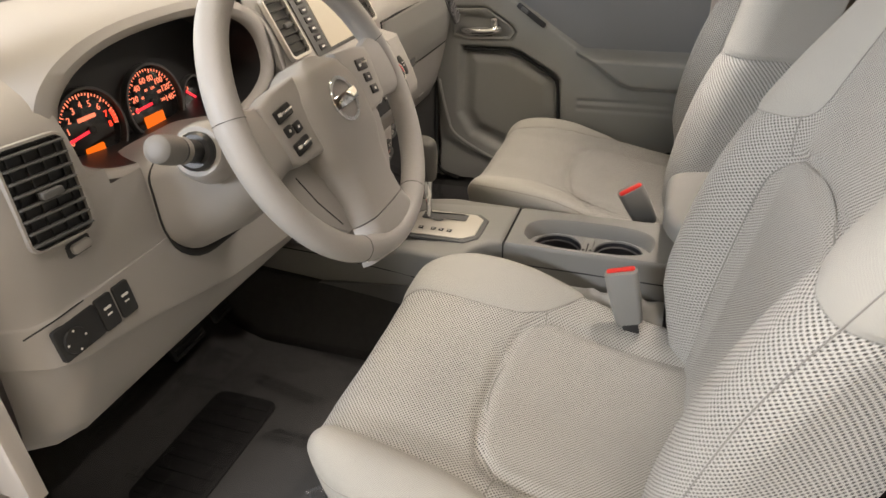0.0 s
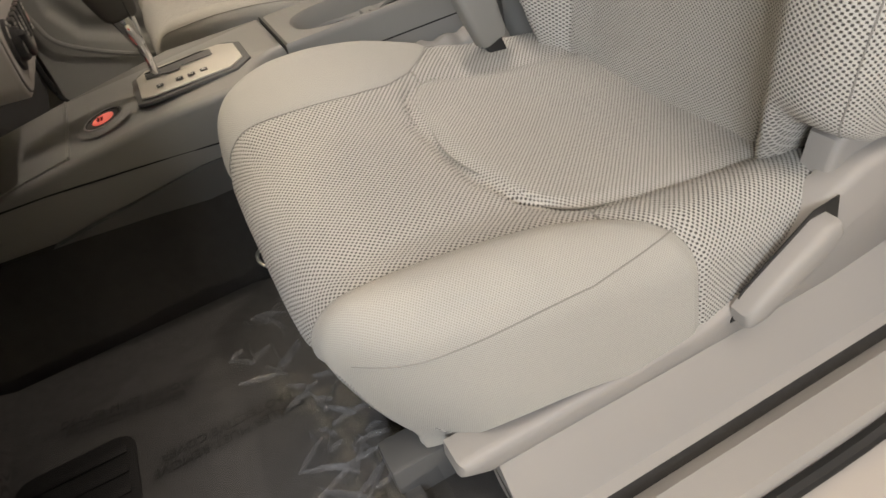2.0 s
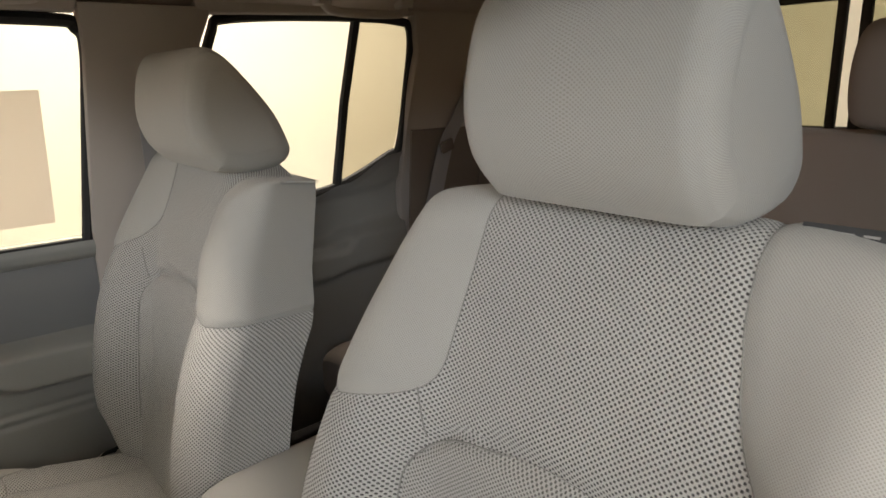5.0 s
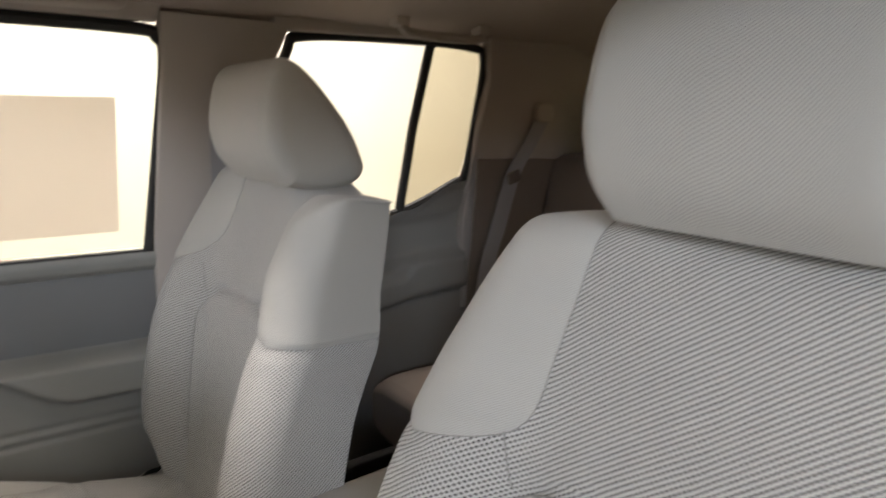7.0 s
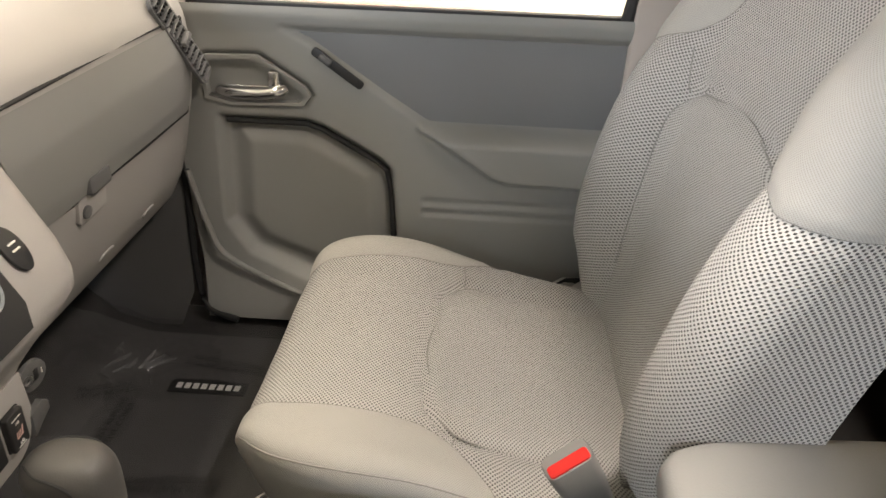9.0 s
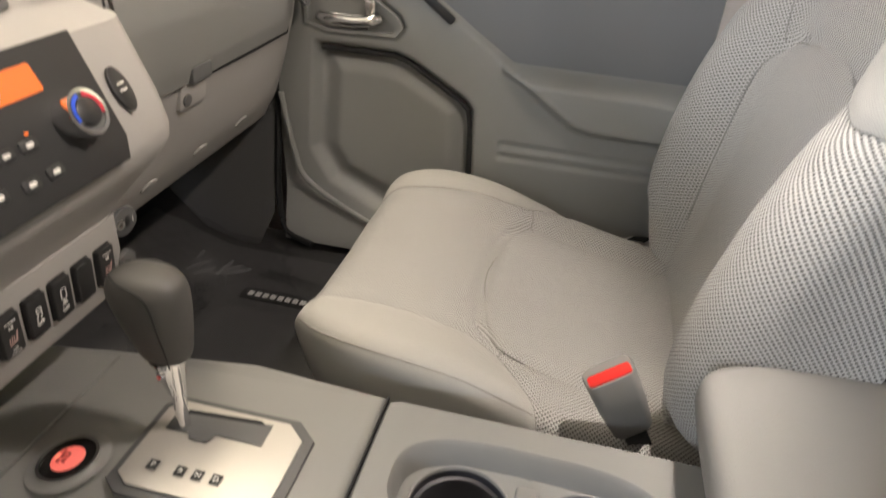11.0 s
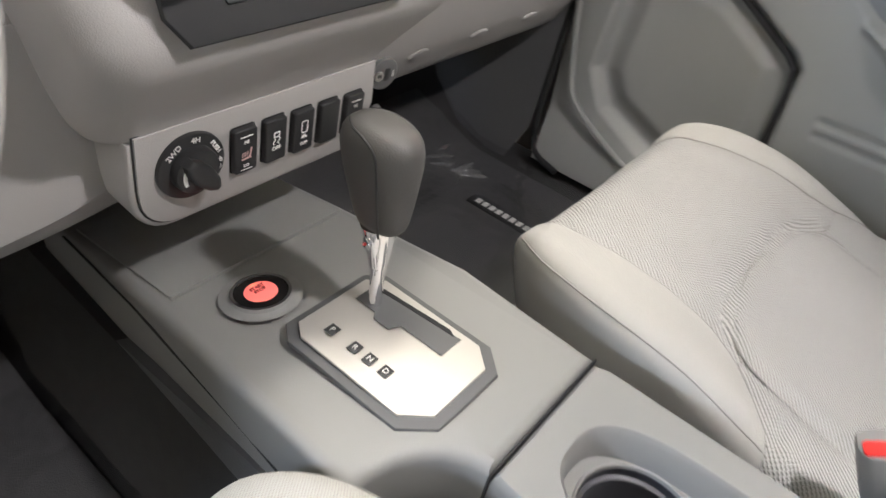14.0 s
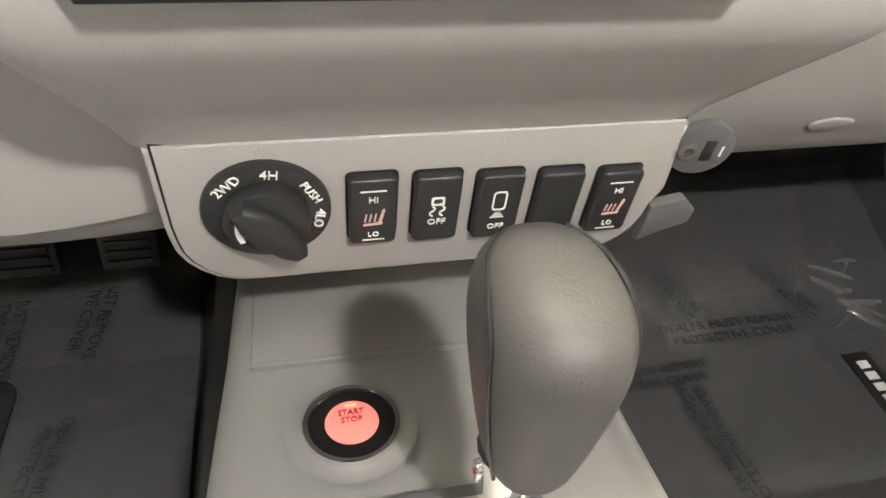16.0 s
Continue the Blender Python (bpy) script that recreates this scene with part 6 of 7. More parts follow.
def gauge(cx, cz, r, marks, a0, a1, needle, lcd=None, red_from=None, inner=()):
    """A round dial: ticks and numerals from a0 to a1 degrees, a needle and a small display."""
    gm = face_m(cx, 0.292, cz, 6)
    on_face = Matrix.Translation(-db) @ gm
    g = dpart("gauge", prism(oval(r, r, 48), 0.003, gm, 0.001), BLACK_GLOSS, cluster, "round black gauge with red numerals")
    dpart("gauge_bezel", ring(oval(r * 1.16, r * 1.16, 48), oval(r * 1.08, r * 1.08, 48), 0.010, gm, 0.002), GREY_LOW, g, "grey gauge bezel")

    def at(k, n, radius):
        a = radians(a0 + (a1 - a0) * k / n)
        return (r * radius * math.cos(a), r * radius * math.sin(a), 0.0035)

    last = len(marks) - 1
    for k, text in enumerate(marks):
        red = red_from is not None and k >= red_from
        lettering("gauge_numeral", text, r * 0.25, on_face @ Matrix.Translation(at(k, last, 0.70)), GAUGE_RED if red else GAUGE_ORANGE, g)
    for k, text in enumerate(inner):
        lettering("gauge_numeral", text, r * 0.12, on_face @ Matrix.Translation(at(k, len(inner) - 1, 0.42)), GAUGE_ORANGE, g)
    for k in range(last * 4 + 1):
        ln = 0.13 if k % 4 == 0 else 0.07
        turn = gm @ pose(0, 0, 0, 0, 0, a0 + (a1 - a0) * k / (last * 4))
        dpart("gauge_tick", moved(box(r * (0.99 - ln), r * 0.99, -0.0008, 0.0008, 0.003, 0.0036, 0), turn), GAUGE_ORANGE, g)
    if red_from is not None:
        band = [Vector((*at(red_from + (last - red_from) * i / 10, last, q)[:2], 0.0)) for q in (0.97,) for i in range(11)]
        back = [Vector((*at(red_from + (last - red_from) * i / 10, last, 0.84)[:2], 0.0)) for i in range(10, -1, -1)]
        dpart("red_zone", prism([(v.x, v.y) for v in (band + back)[::-1]], 0.0004, gm @ Matrix.Translation((0, 0, 0.0032))), GAUGE_RED, g, "red warning band")
        dpart("dial_line", prism(rounded(r * 0.62, r * 0.11, 0.001), 0.0005, gm @ Matrix.Translation((r * 0.02, r * 0.34, 0.0031))), GAUGE_ORANGE, g)
    dpart("needle", moved(box(0, r * 0.80, -0.0019, 0.0019, 0.004, 0.0055, 0.0006), gm @ pose(0, 0, 0, 0, 0, needle)), GAUGE_NEEDLE, g, "red glowing needle")
    dpart("needle_cap", prism(oval(r * 0.10, r * 0.10, 20), 0.003, gm @ Matrix.Translation((0, 0, 0.004)), 0.001), BLACK, g)
    if lcd:
        dpart("odometer_display", prism(rounded(lcd[0], lcd[1], 0.002), 0.0006, gm @ Matrix.Translation((lcd[2], lcd[3], 0.0035))), LCD, g, "glowing orange display")


gauge(-0.446, 0.715, 0.046, list("012345678"), 190, -5, 186, (0.030, 0.019, -0.004, -0.028), 7)
gauge(-0.332, 0.714, 0.046, [str(v) for v in range(0, 160, 20)], 184, -5, 183, (0.038, 0.021, -0.008, -0.024), None, [str(v) for v in range(0, 240, 40)])
gauge(-0.245, 0.693, 0.030, ["E", "", "F"], 205, 125, 140)
dpart("warning_light", prism(oval(0.003, 0.003, 10), 0.0006, face_m(-0.393, 0.298, 0.698, 6)), GAUGE_RED, cluster)
dpart("warning_light", prism(oval(0.003, 0.003, 10), 0.0006, face_m(-0.286, 0.298, 0.715, 6)), GAUGE_RED, cluster)

# glove box, air-bag seam and passenger vent
def face_y(x, z):
    """How far forward the passenger side's face lies at height z."""
    return line_table([(0.40, 0.29), (0.445, 0.245), (0.50, 0.222), (0.555, 0.206), (0.57, 0.202), (0.60, 0.194), (0.66, 0.186), (0.715, 0.188), (0.745, 0.205)], z)


rows, uvs = [], []
for i in range(24):
    z = 0.578 + (0.706 - 0.578) * i / 23
    rows.append([Vector((0.222 + (0.628 - 0.222) * k / 24 - 0.03 * (1 - i / 23) * (k == 0) * 0, face_y(0, z) - 0.0055 - 0.004 * math.sin(math.pi * i / 23), z)) - db for k in range(25)])
    uvs.append([(k, i) for k in range(25)])
glove = sheet("glove_box_lid", rows, uvs, GREY_CON, dash, "dark grey glove box lid")
dpart("glove_gap", tube([(0.216, face_y(0, z) - 0.002, z) for z in (0.574, 0.64, 0.71)] + [(x, face_y(0, 0.711) - 0.002, 0.711) for x in (0.3, 0.45, 0.636)] + [(0.636, face_y(0, z) - 0.002, z) for z in (0.64, 0.574)] + [(x, face_y(0, 0.573) - 0.002, 0.573) for x in (0.5, 0.3, 0.216)], 0.0022, 6), SHUT)
latch = dpart("glove_latch", prism(rounded(0.060, 0.034, 0.006), 0.008, face_m(0.365, 0.208, 0.560, -10), 0.003), GREY, None, "grey glove box latch with a lock")
dpart("lock", prism(oval(0.008, 0.008, 20), 0.003, face_m(0.348, 0.2005, 0.556, -10), 0.001), GREY_LOW, latch)
dpart("latch_handle", prism(rounded(0.045, 0.022, 0.005), 0.010, face_m(0.370, 0.196, 0.587, -4), 0.004), GREY_LOW, latch)
dpart("airbag_seam", tube([(x, 0.1990, 0.7335) for x in (0.17, 0.3, 0.45, 0.60)], 0.0015, 6), SHUT)
vent(0.612, 0.181, 0.686, 0.030, 0.145, 13, 8, -6, 31, GREY_LOW)
for x in (0.30, 0.42, 0.54):
    dpart("knee_screw_cap", prism(oval(0.018, 0.008, 24), 0.003, face_m(x, face_y(0, 0.455) - 0.0005, 0.455, -25), 0.0025, 3), GREY)

# ---- centre stack ----
stack = thing("center_stack", "grey centre stack with radio, climate knobs and vents", "control panel", at=(XC, 0.2, 0.60))
sb = Vector(stack.location)


def spart(name, bm, material, parent=None, label=""):
    return part(name, moved(bm, Matrix.Translation(-sb)), material, parent or stack, label)


secs = []
for z, y, xl, xr in ((0.850, 0.245, -0.155, 0.170), (0.842, 0.232, -0.158, 0.174), (0.780, 0.202, -0.158, 0.174), (0.722, 0.174, -0.156, 0.172), (0.713, 0.166, -0.154, 0.170), (0.703, 0.122, -0.152, 0.168), (0.640, 0.092, -0.150, 0.165), (0.618, 0.083, -0.147, 0.161), (0.606, 0.082, -0.144, 0.157), (0.590, 0.092, -0.141, 0.152), (0.560, 0.118, -0.136, 0.143), (0.541, 0.132, -0.131, 0.133), (0.5305, 0.136, -0.127, 0.125), (0.5275, 0.170, -0.125, 0.120)):
    r = 0.028
    pts = [(xl, 0.36), (xl, 0.24)]
    pts += [(xl + r - r * math.cos(radians(a)), y + r - r * math.sin(radians(a))) for a in range(0, 91, 15)]
    pts += [(xr - r + r * math.sin(radians(a)), y + r - r * math.cos(radians(a))) for a in range(0, 91, 15)]
    pts += [(xr, 0.24), (xr, 0.36)]
    secs.append([Vector((px, max(py, y), z)) for px, py in pts])
body = spart("stack_body", loft(secs), GREY)


def stack_m(x, z, out=0.0):
    """A pose on the sloping face of the stack."""
    y = line_table([(0.600, 0.076), (0.618, 0.083), (0.640, 0.092), (0.72, 0.128), (0.842, 0.200)], z)
    m = face_m(x, y, z, 0, 0) @ pose(0, 0, 0, -27, 0, 0)
    return m @ Matrix.Translation((0, 0, out))


panel = spart("radio_panel", prism([(x - 0.008, (z - 0.72) * 1.12) for x, z in ((-0.110, 0.630), (-0.100, 0.6150), (0.070, 0.6150), (0.080, 0.630), (0.086, 0.706), (-0.103, 0.706))], 0.004, stack_m(0.008, 0.72, 0.001), 0.002), surface("satin_black_panel", (0.014, 0.014, 0.014), 0.7, bump=0.1), None, "black radio and climate panel")

def panel_m(x, z, out=0.0):
    """A pose on the flat face of the radio panel."""
    return stack_m(x, 0.72, out) @ Matrix.Translation((0, (z - 0.72) * 1.12, 0))


def upper_m(x, z, out=0.0):
    """A pose on the upper face of the stack, above the climate panel."""
    return face_m(x, 0.180 + (z - 0.735) * 0.486, z) @ pose(0, 0, 0, -26, 0, 0) @ Matrix.Translation((0, 0, out))


radio = spart("radio", prism(rounded(0.168, 0.108, 0.006), 0.003, upper_m(0.008, 0.763, 0.001), 0.001), GREY_LOW, None, "dark radio with glare painted pale on its screen")
# the screen's glare is put into a pale base colour
spart("radio_display", prism(rounded(0.104, 0.094, 0.003), 0.002, upper_m(0.022, 0.762, 0.0035)), surface("painted_screen_glare", (0.52, 0.47, 0.38), 0.3, bump=0.05), radio, "radio screen coloured pale for its glare")
for k in range(6):
    b = spart("radio_button", prism(rounded(0.021, 0.011, 0.002), 0.002, upper_m(-0.052, 0.726 + 0.0142 * k, 0.004), 0.0008), BLACK, radio)
    spart("button_mark", prism(rounded(0.009, 0.003, 0.001), 0.0005, upper_m(-0.052, 0.726 + 0.0142 * k, 0.0061)), WHITE, b)
spart("clock_display", prism(rounded(0.044, 0.020, 0.002), 0.001, panel_m(0.012, 0.686, 0.005)), LCD, panel, "glowing orange display")
for x, kz in ((-0.098, 0.655), (-0.028, 0.690), (0.042, 0.655)):
    kn = spart("climate_knob", prism(oval(0.0165, 0.0165, 40), 0.016, panel_m(x, kz, 0.004), 0.003), GREY_LOW, panel, "dark climate knob with chrome ring")
    spart("knob_ring", ring(oval(0.0175, 0.0175, 40), oval(0.0145, 0.0145, 40), 0.0175, panel_m(x, kz, 0.0042), 0.002), CHROME, kn)
    if x > 0.03:
        hot, cold = surface("red_ring_mark", (0.55, 0.02, 0.05), 0.4, bump=0), surface("blue_ring_mark", (0.02, 0.08, 0.6), 0.4, bump=0)
        for mat_, a0, a1 in ((hot, -20, 80), (cold, 100, 200)):
            bm = bmesh.new()
            ia = [panel_m(x, kz, 0.0222) @ Vector((rr * math.cos(radians(a)), rr * math.sin(radians(a)), 0)) for rr in (0.0110, 0.0143) for a in range(a0, a1 + 1, 10)]
            n2 = len(ia) // 2
            vs = [bm.verts.new(v) for v in ia]
            for i in range(n2 - 1):
                bm.faces.new((vs[i], vs[i + 1], vs[n2 + i + 1], vs[n2 + i]))
            spart("temperature_arc", bm, mat_, kn)
    spart("knob_face", prism(oval(0.0105, 0.0105, 24), 0.002, panel_m(x, kz, 0.0205), 0.001), BLACK, kn)
for k, (x, bz) in enumerate(((-0.066, 0.650), (-0.046, 0.650), (-0.024, 0.652), (-0.004, 0.652), (-0.066, 0.634), (-0.046, 0.634), (-0.020, 0.632), (0.002, 0.632))):
    b = spart("climate_button", prism(rounded(0.015, 0.008, 0.002), 0.002, panel_m(x, bz, 0.0045), 0.0008), BLACK, panel)
    spart("button_mark", prism(rounded(0.006, 0.003, 0.001), 0.0005, panel_m(x, bz, 0.0066)), WHITE, b)
spart("indicator_lamp", prism(rounded(0.003, 0.002, 0.0008), 0.001, panel_m(0.000, 0.6585, 0.0048)), LCD, panel)
side_air = spart("airbag_light", prism(oval(0.010, 0.019, 28), 0.003, stack_m(0.108, 0.657, 0.0005), 0.001), BLACK, None, "black oval warning badge")
for k in range(2):
    spart("badge_mark", prism(rounded(0.008, 0.0015, 0.0005), 0.0006, stack_m(0.108, 0.661 - 0.005 * k, 0.0037)), WHITE, side_air)
for sx in (-1, 1):
    bx = 0.008 + sx * 0.129
    vm = upper_m(bx, 0.772, 0.001)
    v = spart("stack_vent", ring(rounded(0.058, 0.104, 0.008), rounded(0.050, 0.094, 0.006), 0.008, vm, 0.003), SILVER, None, "dark vent in a silver surround")
    spart("vent_box", prism(rounded(0.052, 0.096, 0.006), 0.001, vm), BLACK, v)
    for k in range(7):
        py = -0.046 + 0.092 * (k + 0.5) / 7
        spart("vent_slat", moved(box(-0.0245, 0.0245, py - 0.0012, py + 0.0012, 0.001, 0.007, 0.0005), vm), BLACK, v)
    spart("vent_slider", moved(box(-0.009, 0.009, -0.004, 0.004, 0.005, 0.012, 0.002), vm), GREY_LOW, v)

# ---- switch panel under the stack ----
swp = thing("switch_panel", "grey switch panel with drive-mode dial and five switches", "switch panel", at=(0, 0.14, 0.49))
pb = Vector(swp.location)


def wpart(name, bm, material, parent=None, label=""):
    return part(name, moved(bm, Matrix.Translation(-pb)), material, parent or swp, label)


def panel_m(x, z, out=0.0):
    return face_m(x, 0.139 - 0.10 * (z - 0.49), z, -5, 0) @ Matrix.Translation((0, 0, out))


shape = [(-0.1140, 0.040), (-0.1150, 0.0)] + [(-0.083 - 0.0315 * math.cos(radians(a)), -0.010 - 0.032 * math.sin(radians(a))) for a in range(0, 91, 15)] + [(0.082 + 0.030 * math.sin(radians(a)), -0.010 - 0.032 * math.cos(radians(a))) for a in range(0, 91, 15)] + [(0.1165, 0.0), (0.1140, 0.040)]
wpart("panel_body", prism(shape, 0.10, panel_m(0, 0.492, -0.10), 0.004, 3), GREY)
wpart("panel_gap", prism([(x * 0.966 - 0.0002, y * 0.925 + 0.001 if y < 0.03 else 0.0445) for x, y in shape], 0.0006, panel_m(0, 0.492, 0.0)), SHUT)
wpart("panel_face", prism([(x * 0.957, y * 0.90 + 0.0012 if y < 0.03 else 0.0440) for x, y in shape], 0.0022, panel_m(0, 0.492, 0.0), 0.0008), GREY)
dial = wpart("drive_dial", prism(oval(0.0265, 0.0265, 48), 0.004, panel_m(-0.071, 0.5015, 0.002), 0.0015), BLACK, None, "round black drive-mode dial with white lettering")
grip = prism(oval(0.0178, 0.0178, 40), 0.008, panel_m(-0.071, 0.5015, 0.006), 0.003)
wpart("dial_knob", grip, BLACK, dial)
bar_m = panel_m(-0.071, 0.5015, 0.010) @ pose(0, 0, 0, 0, 0, -52)
wpart("dial_grip", prism([(-0.017, -0.0035), (-0.008, -0.0075), (0.004, -0.0085), (0.015, -0.0065), (0.0215, -0.0025), (0.0215, 0.0025), (0.015, 0.0065), (0.004, 0.0085), (-0.008, 0.0075), (-0.017, 0.0035)], 0.010, bar_m, 0.004, 3), BLACK, dial)
wpart("dial_pointer", prism([(-0.0018, 0.0062), (-0.0024, 0.0030), (-0.0026, 0.0), (-0.0022, -0.0034), (-0.0012, -0.0064), (0.0010, -0.0056), (0.0004, -0.0030), (0.0002, 0.0), (0.0005, 0.0028), (0.0011, 0.0056)][::-1], 0.0008, panel_m(-0.071, 0.5015, 0.0138) @ Matrix.Translation((-0.0103, -0.0015, 0))), WHITE, dial)
for text, a, r in (("2WD", 130, 0.0216), ("4H", 82, 0.0216), ("PUSH", 30, 0.0214), ("4LO", -12, 0.0216)):
    m = Matrix.Translation(-pb) @ panel_m(-0.071, 0.5015, 0.0063) @ Matrix.Translation((r * math.cos(radians(a)), r * math.sin(radians(a)), 0)) @ pose(0, 0, 0, 0, 0, a - 90)
    lettering("dial_word", text, 0.0060 if len(text) < 4 else 0.0052, m, WHITE, dial)
for text, x, z in (("heat", -0.0270, 0.4985), ("skid", 0.0010, 0.4975), ("park", 0.0290, 0.4960), ("", 0.0570, 0.4950), ("heat", 0.0855, 0.4935)):
    b = wpart("switch", prism(rounded(0.0205, 0.0385, 0.0025), 0.0055, panel_m(x, z, 0.0022), 0.0015, 3), BLACK, None, "black rocker switch")
    wpart("switch_well", prism(rounded(0.0225, 0.0405, 0.003), 0.0003, panel_m(x, z, 0.0023)), SHUT, b)
    tm = lambda dy: Matrix.Translation(-pb) @ panel_m(x, z, 0.0079) @ Matrix.Translation((0, dy, 0))
    bar = lambda w, h, dy: wpart("switch_line", prism(rounded(w, h, min(w, h) * 0.4), 0.0004, panel_m(x, z, 0.0077) @ Matrix.Translation((0, dy, 0))), WHITE, b)
    if text == "heat":
        bar(0.011, 0.0006, 0.0135)
        lettering("switch_word", "HI", 0.0044, tm(0.0085), WHITE, b)
        lettering("switch_word", "LO", 0.0040, tm(-0.0125), WHITE, b)
        bar(0.010, 0.0006, -0.0160)
        sign = lambda dx, dy, w, h, turn: wpart("seat_sign", prism(rounded(w, h, min(w, h) * 0.45), 0.0004, panel_m(x, z, 0.0077) @ Matrix.Translation((dx, dy, 0)) @ pose(0, 0, 0, 0, 0, turn)), HEAT, b)
        sign(0.0036, -0.0015, 0.0012, 0.0085, -14)
        sign(-0.0002, -0.0060, 0.0085, 0.0013, 4)
        for k in range(3):
            sign(-0.0034 + 0.0021 * k, -0.0022, 0.0007, 0.0046, -10)
    elif text == "skid":
        lettering("switch_word", "OFF", 0.0048, tm(-0.0065), WHITE, b)
        wpart("car_sign", ring(rounded(0.006, 0.005, 0.001), rounded(0.004, 0.003, 0.001), 0.0004, panel_m(x, z, 0.0077) @ Matrix.Translation((0, 0.006, 0))), WHITE, b)
        for sx in (-1, 1):
            wpart("skid_sign", tube([panel_m(x, z, 0.0078) @ Vector((sx * 0.0022 + 0.0012 * math.sin(k * 1.3), 0.003 - 0.0012 * k, 0)) for k in range(6)], 0.0005, 5), WHITE, b)
    elif text == "park":
        wpart("car_sign", ring(rounded(0.0065, 0.0115, 0.002), rounded(0.005, 0.010, 0.0016), 0.0004, panel_m(x, z, 0.0077) @ Matrix.Translation((0, 0.005, 0))), WHITE, b)
        for k in range(3):
            bar(0.003 + 0.0016 * k, 0.0006, -0.0025 - 0.0013 * k)
        lettering("switch_word", "OFF", 0.0045, tm(-0.0110), WHITE, b)

# USB socket beside the panel
usb = thing("usb_socket", "grey round socket plate with jack and flap", "socket", at=(0.145, 0.165, 0.497))
ub = Vector(usb.location)
um = face_m(0.1245, 0.139, 0.5180, -8, -10)
part("socket_plate", moved(prism(oval(0.0150, 0.0155, 36), 0.004, um, 0.0015), Matrix.Translation(-ub)), GREY_LOW, usb)
part("jack", moved(ring(oval(0.0046, 0.0046, 20), oval(0.0024, 0.0024, 20), 0.002, um @ Matrix.Translation((-0.0065, 0.000, 0.0038))), Matrix.Translation(-ub)), STEEL, usb)
part("usb_port", moved(box(0.0005, 0.0055, -0.006, 0.006, 0.0036, 0.0044, 0.0002), um.copy() and Matrix.Translation(-ub) @ um), BLACK, usb)
part("usb_mark", moved(box(0.0088, 0.0098, -0.003, 0.003, 0.0038, 0.0043, 0), Matrix.Translation(-ub) @ um), WHITE, usb)
part("socket_flap", moved(prism([(-0.012, 0.012), (0.010, 0.012), (0.020, 0.002), (0.020, -0.008), (0.004, -0.010), (-0.012, -0.014)], 0.006, face_m(0.126, 0.152, 0.466, -5, 10), 0.002), Matrix.Translation(-ub)), GREY_LOW, usb)

# ---- steering wheel and column ----
wheel = thing("steering_wheel", "grey leather four-spoke steering wheel with button pods", "steering wheel", at=(-0.368, -0.022, 0.750))
wheel.matrix_world = axes((-0.397, -0.026, 0.752), (1, 0.013, 0), (-0.005, 0.410, 0.912))
RIM, GRIP = 0.1662, 0.0150
rows = []
for i in range(97):
    a = 2 * math.pi * i / 96
    rows.append([Vector(((RIM + GRIP * math.cos(t)) * math.cos(a), (RIM + GRIP * math.cos(t)) * math.sin(a), 0.0165 * math.sin(t))) for t in [2 * math.pi * k / 20 for k in range(20)]])
bm = loft(rows, True, False)
bmesh.ops.remove_doubles(bm, verts=bm.verts, dist=1e-5)
rim = part("rim", bm, LEATHER, wheel, "grey leather rim")
for a in (-61, -119, 14, 166):
    rr = [Vector(((RIM + (GRIP + 0.0002) * math.cos(t)) * math.cos(radians(a)), (RIM + (GRIP + 0.0002) * math.cos(t)) * math.sin(radians(a)), 0.0167 * math.sin(t))) for t in [2 * math.pi * k / 24 for k in range(25)]]
    part("rim_stitch", tube(rr, 0.0004, 5), GREY_LOW, rim)
# hub pad that runs out in a broad tongue to the rim: half width and crown height by distance up the wheel
HUB_W = [(-0.172, 0.070), (-0.150, 0.060), (-0.130, 0.053), (-0.100, 0.050), (-0.070, 0.055), (-0.040, 0.064), (-0.010, 0.066), (0.020, 0.062), (0.042, 0.050), (0.053, 0.034), (0.0575, 0.016)]
HUB_Z = [(-0.172, 0.012), (-0.150, 0.0135), (-0.120, 0.012), (-0.080, 0.014), (-0.030, 0.0205), (0.010, 0.0215), (0.040, 0.017), (0.0575, 0.004)]


def hub_rings(y0, y1, n, low):
    """Rings across the hub from y0 up to y1, rounded over their sides down to the depth low."""
    out = []
    for k in range(n + 1):
        y = y0 + (y1 - y0) * k / n
        w, zc = lerp_table(HUB_W, y), lerp_table(HUB_Z, y)
        top = []
        for i in range(19):
            u = -1 + 2 * i / 18
            fall = 0.004 * u * u + 0.013 * max(0.0, (abs(u) - 0.62) / 0.38) ** 2.2
            top.append(Vector((w * math.copysign(abs(u) ** 0.9, u), y, zc - fall)))
        side = [Vector((w * 1.03, y, zc - 0.027)), Vector((w * 1.04, y, low)), Vector((-w * 1.04, y, low)), Vector((-w * 1.03, y, zc - 0.027))]
        out.append(top + side)
    return out


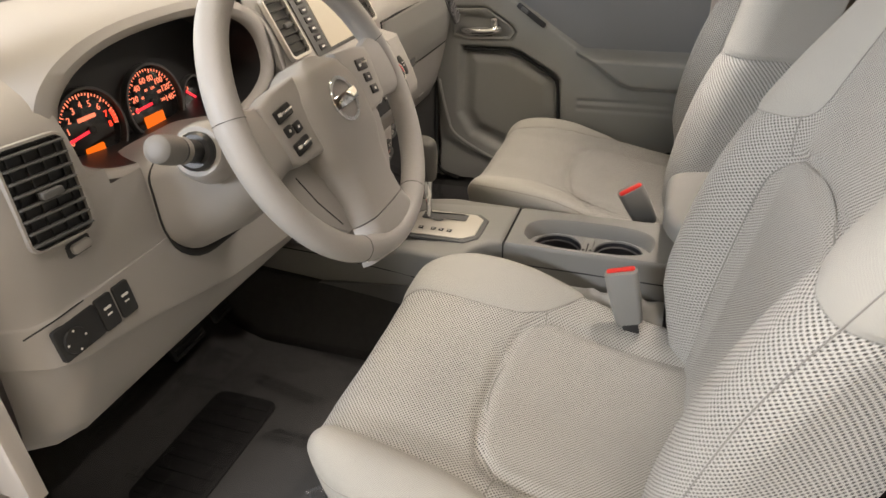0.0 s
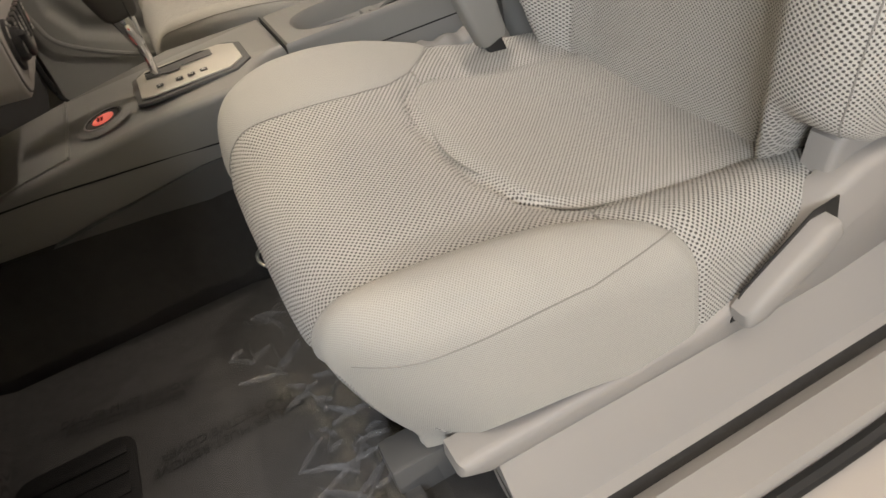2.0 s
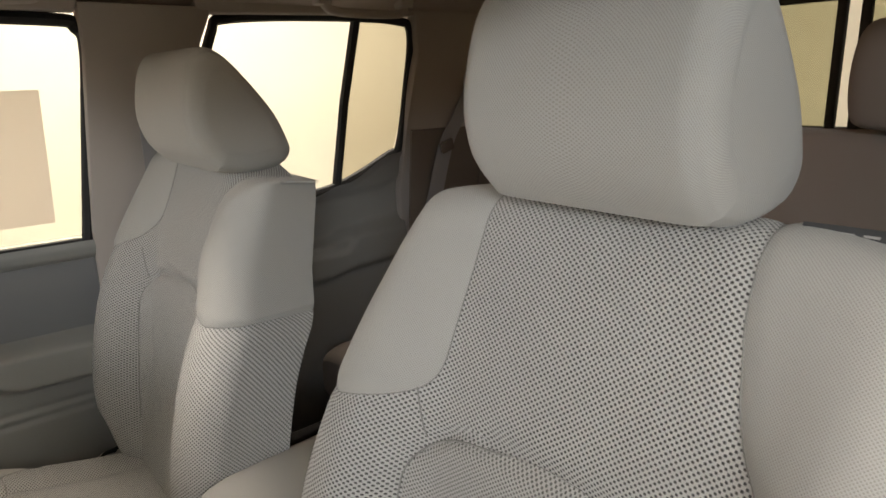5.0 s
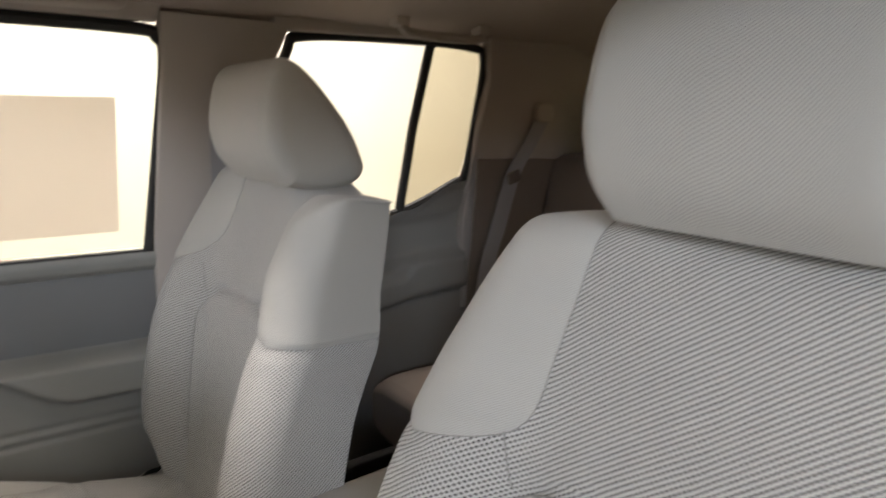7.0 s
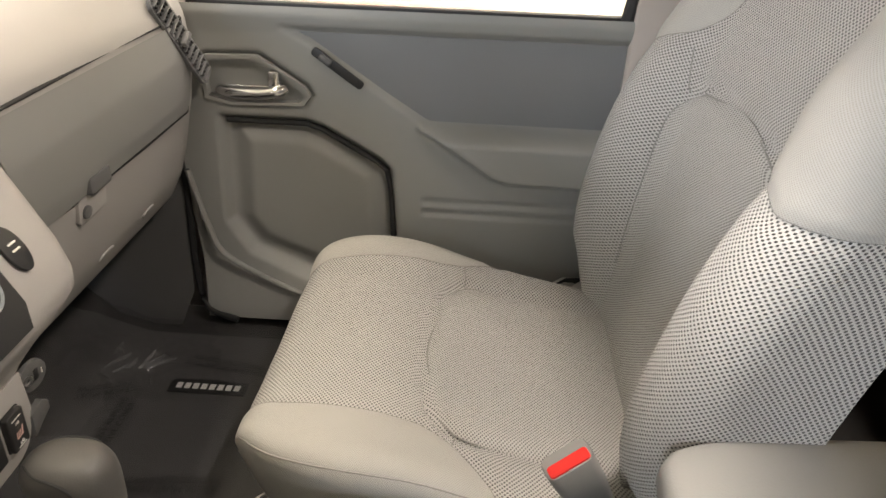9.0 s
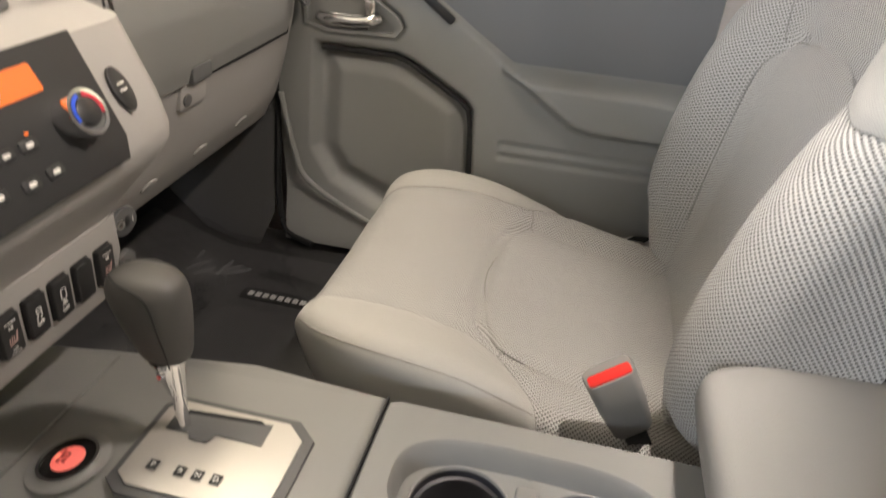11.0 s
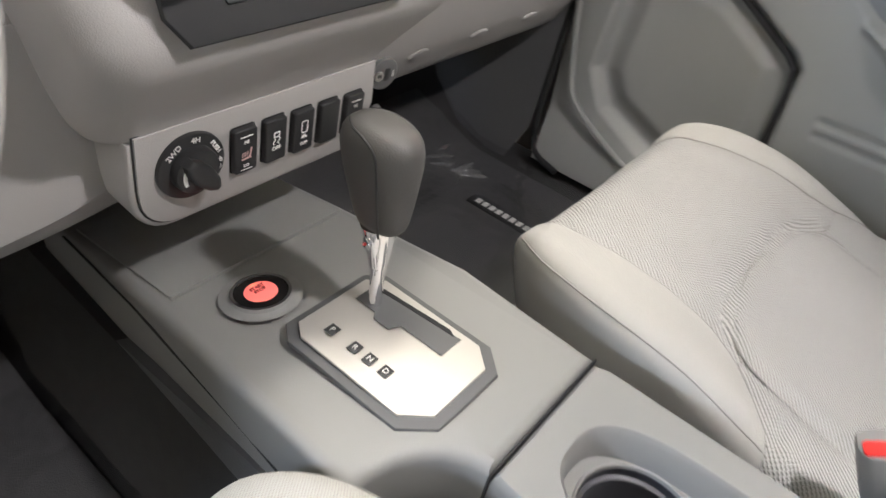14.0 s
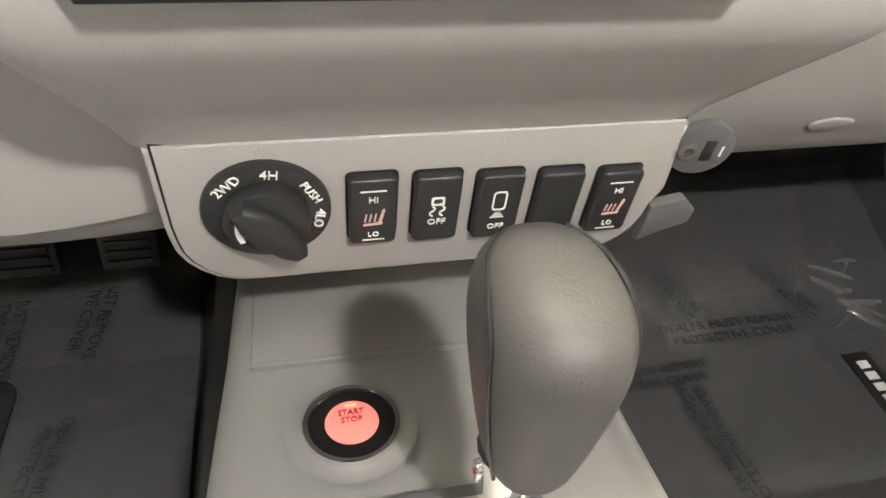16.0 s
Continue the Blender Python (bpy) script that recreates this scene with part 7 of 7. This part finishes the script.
pad = part("hub_pad", loft(hub_rings(-0.1285, 0.0575, 34, -0.030)), GREY, wheel, "smooth grey hub pad")
part("lower_spoke", loft(hub_rings(-0.172, -0.1300, 10, -0.016)), GREY, wheel, "broad grey spoke running into the rim")
part("emblem_ring", ring(oval(0.0250, 0.0265, 36), oval(0.0205, 0.0220, 36), 0.0030, Matrix.Translation((0.0, 0.002, 0.0205)), 0.001), CHROME, pad, "chrome emblem")
part("emblem_bar", box(-0.0275, 0.0275, -0.0050, 0.0090, 0.0205, 0.0250, 0.0015), CHROME, pad)
for sx in (-1, 1):
    def side_poly(pts):
        return [(sx * px, py) for px, py in (pts if sx < 0 else pts[::-1])]
    ob = part("button_pod", prism(side_poly([(0.046, 0.050), (0.095, 0.046), (0.122, 0.039), (0.126, 0.026), (0.115, -0.024), (0.104, -0.031), (0.060, -0.034)]), 0.022, Matrix.Translation((0, 0, -0.014)), 0.005, 3), GREY, wheel, "grey pod with black thumb switches")
    if sx < 0:
        layout = [(-0.095, 0.023, 0.030, 0.013, True), (-0.1010, 0.005, 0.0125, 0.011, False), (-0.0850, 0.004, 0.0125, 0.011, False), (-0.092, -0.014, 0.029, 0.013, True)]
    else:
        layout = [(0.091, 0.022, 0.023, 0.014, True), (0.092, 0.005, 0.015, 0.011, False), (0.094, -0.011, 0.015, 0.011, False)]
    for cx, cy, w, h, toggle in layout:
        sb_ = part("thumb_switch", prism(rounded(w, h, 0.002), 0.004, Matrix.Translation((cx, cy, 0.0068)) @ pose(0, 0, 0, 0, 0, -6 * sx), 0.0012), BLACK, ob)
        if toggle:
            part("switch_bar", prism(rounded(w * 0.55, 0.0030, 0.0012), 0.004, Matrix.Translation((cx + w * 0.12, cy + 0.001, 0.0105)) @ pose(0, 0, 0, 0, 0, -6 * sx), 0.001), CHROME, sb_, "chrome toggle")
        part("switch_sign", prism(rounded(w * 0.22, h * 0.26, 0.0008), 0.0004, Matrix.Translation((cx - w * (0.28 if toggle else 0), cy, 0.0108))), WHITE, sb_)
    arm = [Vector((sx * 0.100, 0.006, -0.010)), Vector((sx * 0.128, 0.006, -0.006)), Vector((sx * 0.150, 0.008, -0.002)), Vector((sx * (RIM + 0.002), 0.010, 0))]
    ring_pts = [(math.cos(t), math.sin(t)) for t in [2 * math.pi * k / 16 for k in range(16)]]
    part("side_spoke", loft([[p + Vector((0, math.copysign(abs(c) ** 0.6, c) * w2, math.copysign(abs(q) ** 0.7, q) * hz)) for c, q in ring_pts] for p, w2, hz in zip(arm, (0.036, 0.036, 0.040, 0.052), (0.013, 0.014, 0.0145, 0.0135))]), GREY, wheel)
    part("spoke_cover", prism(side_poly([(0.055, -0.020), (0.120, -0.020), (0.122, -0.045), (0.108, -0.080), (0.086, -0.108), (0.060, -0.130), (0.045, -0.130), (0.045, -0.07)]), 0.010, Matrix.Translation((0, 0, -0.026)), 0.003), GREY, wheel, "grey cover behind the spokes")
    part("cover_seam", tube([(sx * 0.098, -0.042, -0.0160), (sx * 0.086, -0.078, -0.0160), (sx * 0.066, -0.116, -0.0160)], 0.0008, 6), SHUT, wheel)

column = thing("steering_column", "grey column shroud with a dark stalk", "steering column", at=(-0.37, 0.12, 0.68))
cb = Vector(column.location)
secs = []
for y, z, w, h in ((0.030, 0.705, 0.055, 0.055), (0.045, 0.698, 0.078, 0.078), (0.10, 0.675, 0.096, 0.108), (0.17, 0.652, 0.104, 0.128), (0.26, 0.630, 0.108, 0.135)):
    secs.append([Vector((-0.384 + px, y, z + 0.012 + (pz if pz < 0 else pz * 0.42))) for px, pz in rounded(w * 2, h * 1.7, min(w, h) * 0.72, 8)])
gap = [v.lerp(w, 0.15) for v, w in zip(secs[3], secs[4])]
gap = [Vector((-0.384 + (v.x + 0.384) * 1.01, 0.1745, 0.66 + (v.z - 0.66) * 1.01)) for v in gap]
low = sorted([v for v in gap if v.z < 0.60], key=lambda v: v.x)
part("column_gap", moved(tube(gap + gap[:1], 0.0014, 8), Matrix.Translation(-cb)), SHUT, column, "dark gap round the column")
part("column_gap_lower", moved(tube(low, [0.0014 + 0.0065 * math.sin(math.pi * i / (len(low) - 1)) for i in range(len(low))], 10), Matrix.Translation(-cb)), SHUT, column, "dark gap under the column")
part("shroud", moved(loft(secs), Matrix.Translation(-cb)), GREY, column, "grey column shroud")
st = [Vector((-0.500, 0.085, 0.728)), Vector((-0.530, 0.078, 0.742)), Vector((-0.548, 0.072, 0.750))]
STALK = surface("mid_grey_plastic", (0.17, 0.163, 0.153), 0.5, bump=0.2, grain=1100)
on_column = Matrix.Translation(-cb)
out_ = (st[2] - st[0]).normalized()
part("stalk_collar", moved(tube([st[0] + out_ * d for d in (-0.030, -0.004, 0.0, -0.002, -0.012)], [0.036, 0.030, 0.027, 0.024, 0.024], 24), on_column), GREY, column, "round grey collar of the stalk")
part("stalk_boot", moved(tube([st[0] + out_ * d for d in (-0.020, 0.004, 0.008)], [0.0225, 0.0215, 0.018], 20), on_column), BLACK, column)
stalk = part("stalk", moved(tube(st, [0.0125, 0.0135, 0.0150], 18), on_column), BLACK, column, "black lamp stalk")
part("stalk_knob", moved(tube([st[2] + out_ * d for d in (-0.006, -0.004, 0.0, 0.020, 0.030, 0.033, 0.034)], [0.0140, 0.0150, 0.0155, 0.0150, 0.0138, 0.0105, 0.006], 22), on_column), STALK, stalk, "grey turning end of the stalk")
for d in (-0.018, -0.012):
    part("stalk_mark", moved(tube([st[2] + out_ * d, st[2] + out_ * (d + 0.0016)], [0.0150, 0.0150], 18), on_column), GREY, stalk)

# pedals
for name, x, w in (("brake_pedal", -0.315, 0.085), ("accelerator_pedal", -0.215, 0.05)):
    ped = thing(name, "ribbed black rubber pedal pad on an arm", "pedal", at=(x, 0.39, 0.27))
    part("pedal_pad", box(-w / 2, w / 2, -0.012, 0.0, -0.03, 0.03, 0.004), RUBBER, ped)
    for k in range(6):
        part("pad_rib", box(-w / 2 + 0.006, w / 2 - 0.006, -0.015, -0.011, -0.024 + k * 0.0095, -0.019 + k * 0.0095, 0.0008), RUBBER, ped)
    part("pedal_arm", tube(curve_pts([(0, 0.0, 0.0), (0, 0.04, 0.08), (0, 0.06, 0.20)], 8), 0.008, 8), STEEL, ped)
    ped.rotation_euler = (radians(-18), 0, 0)
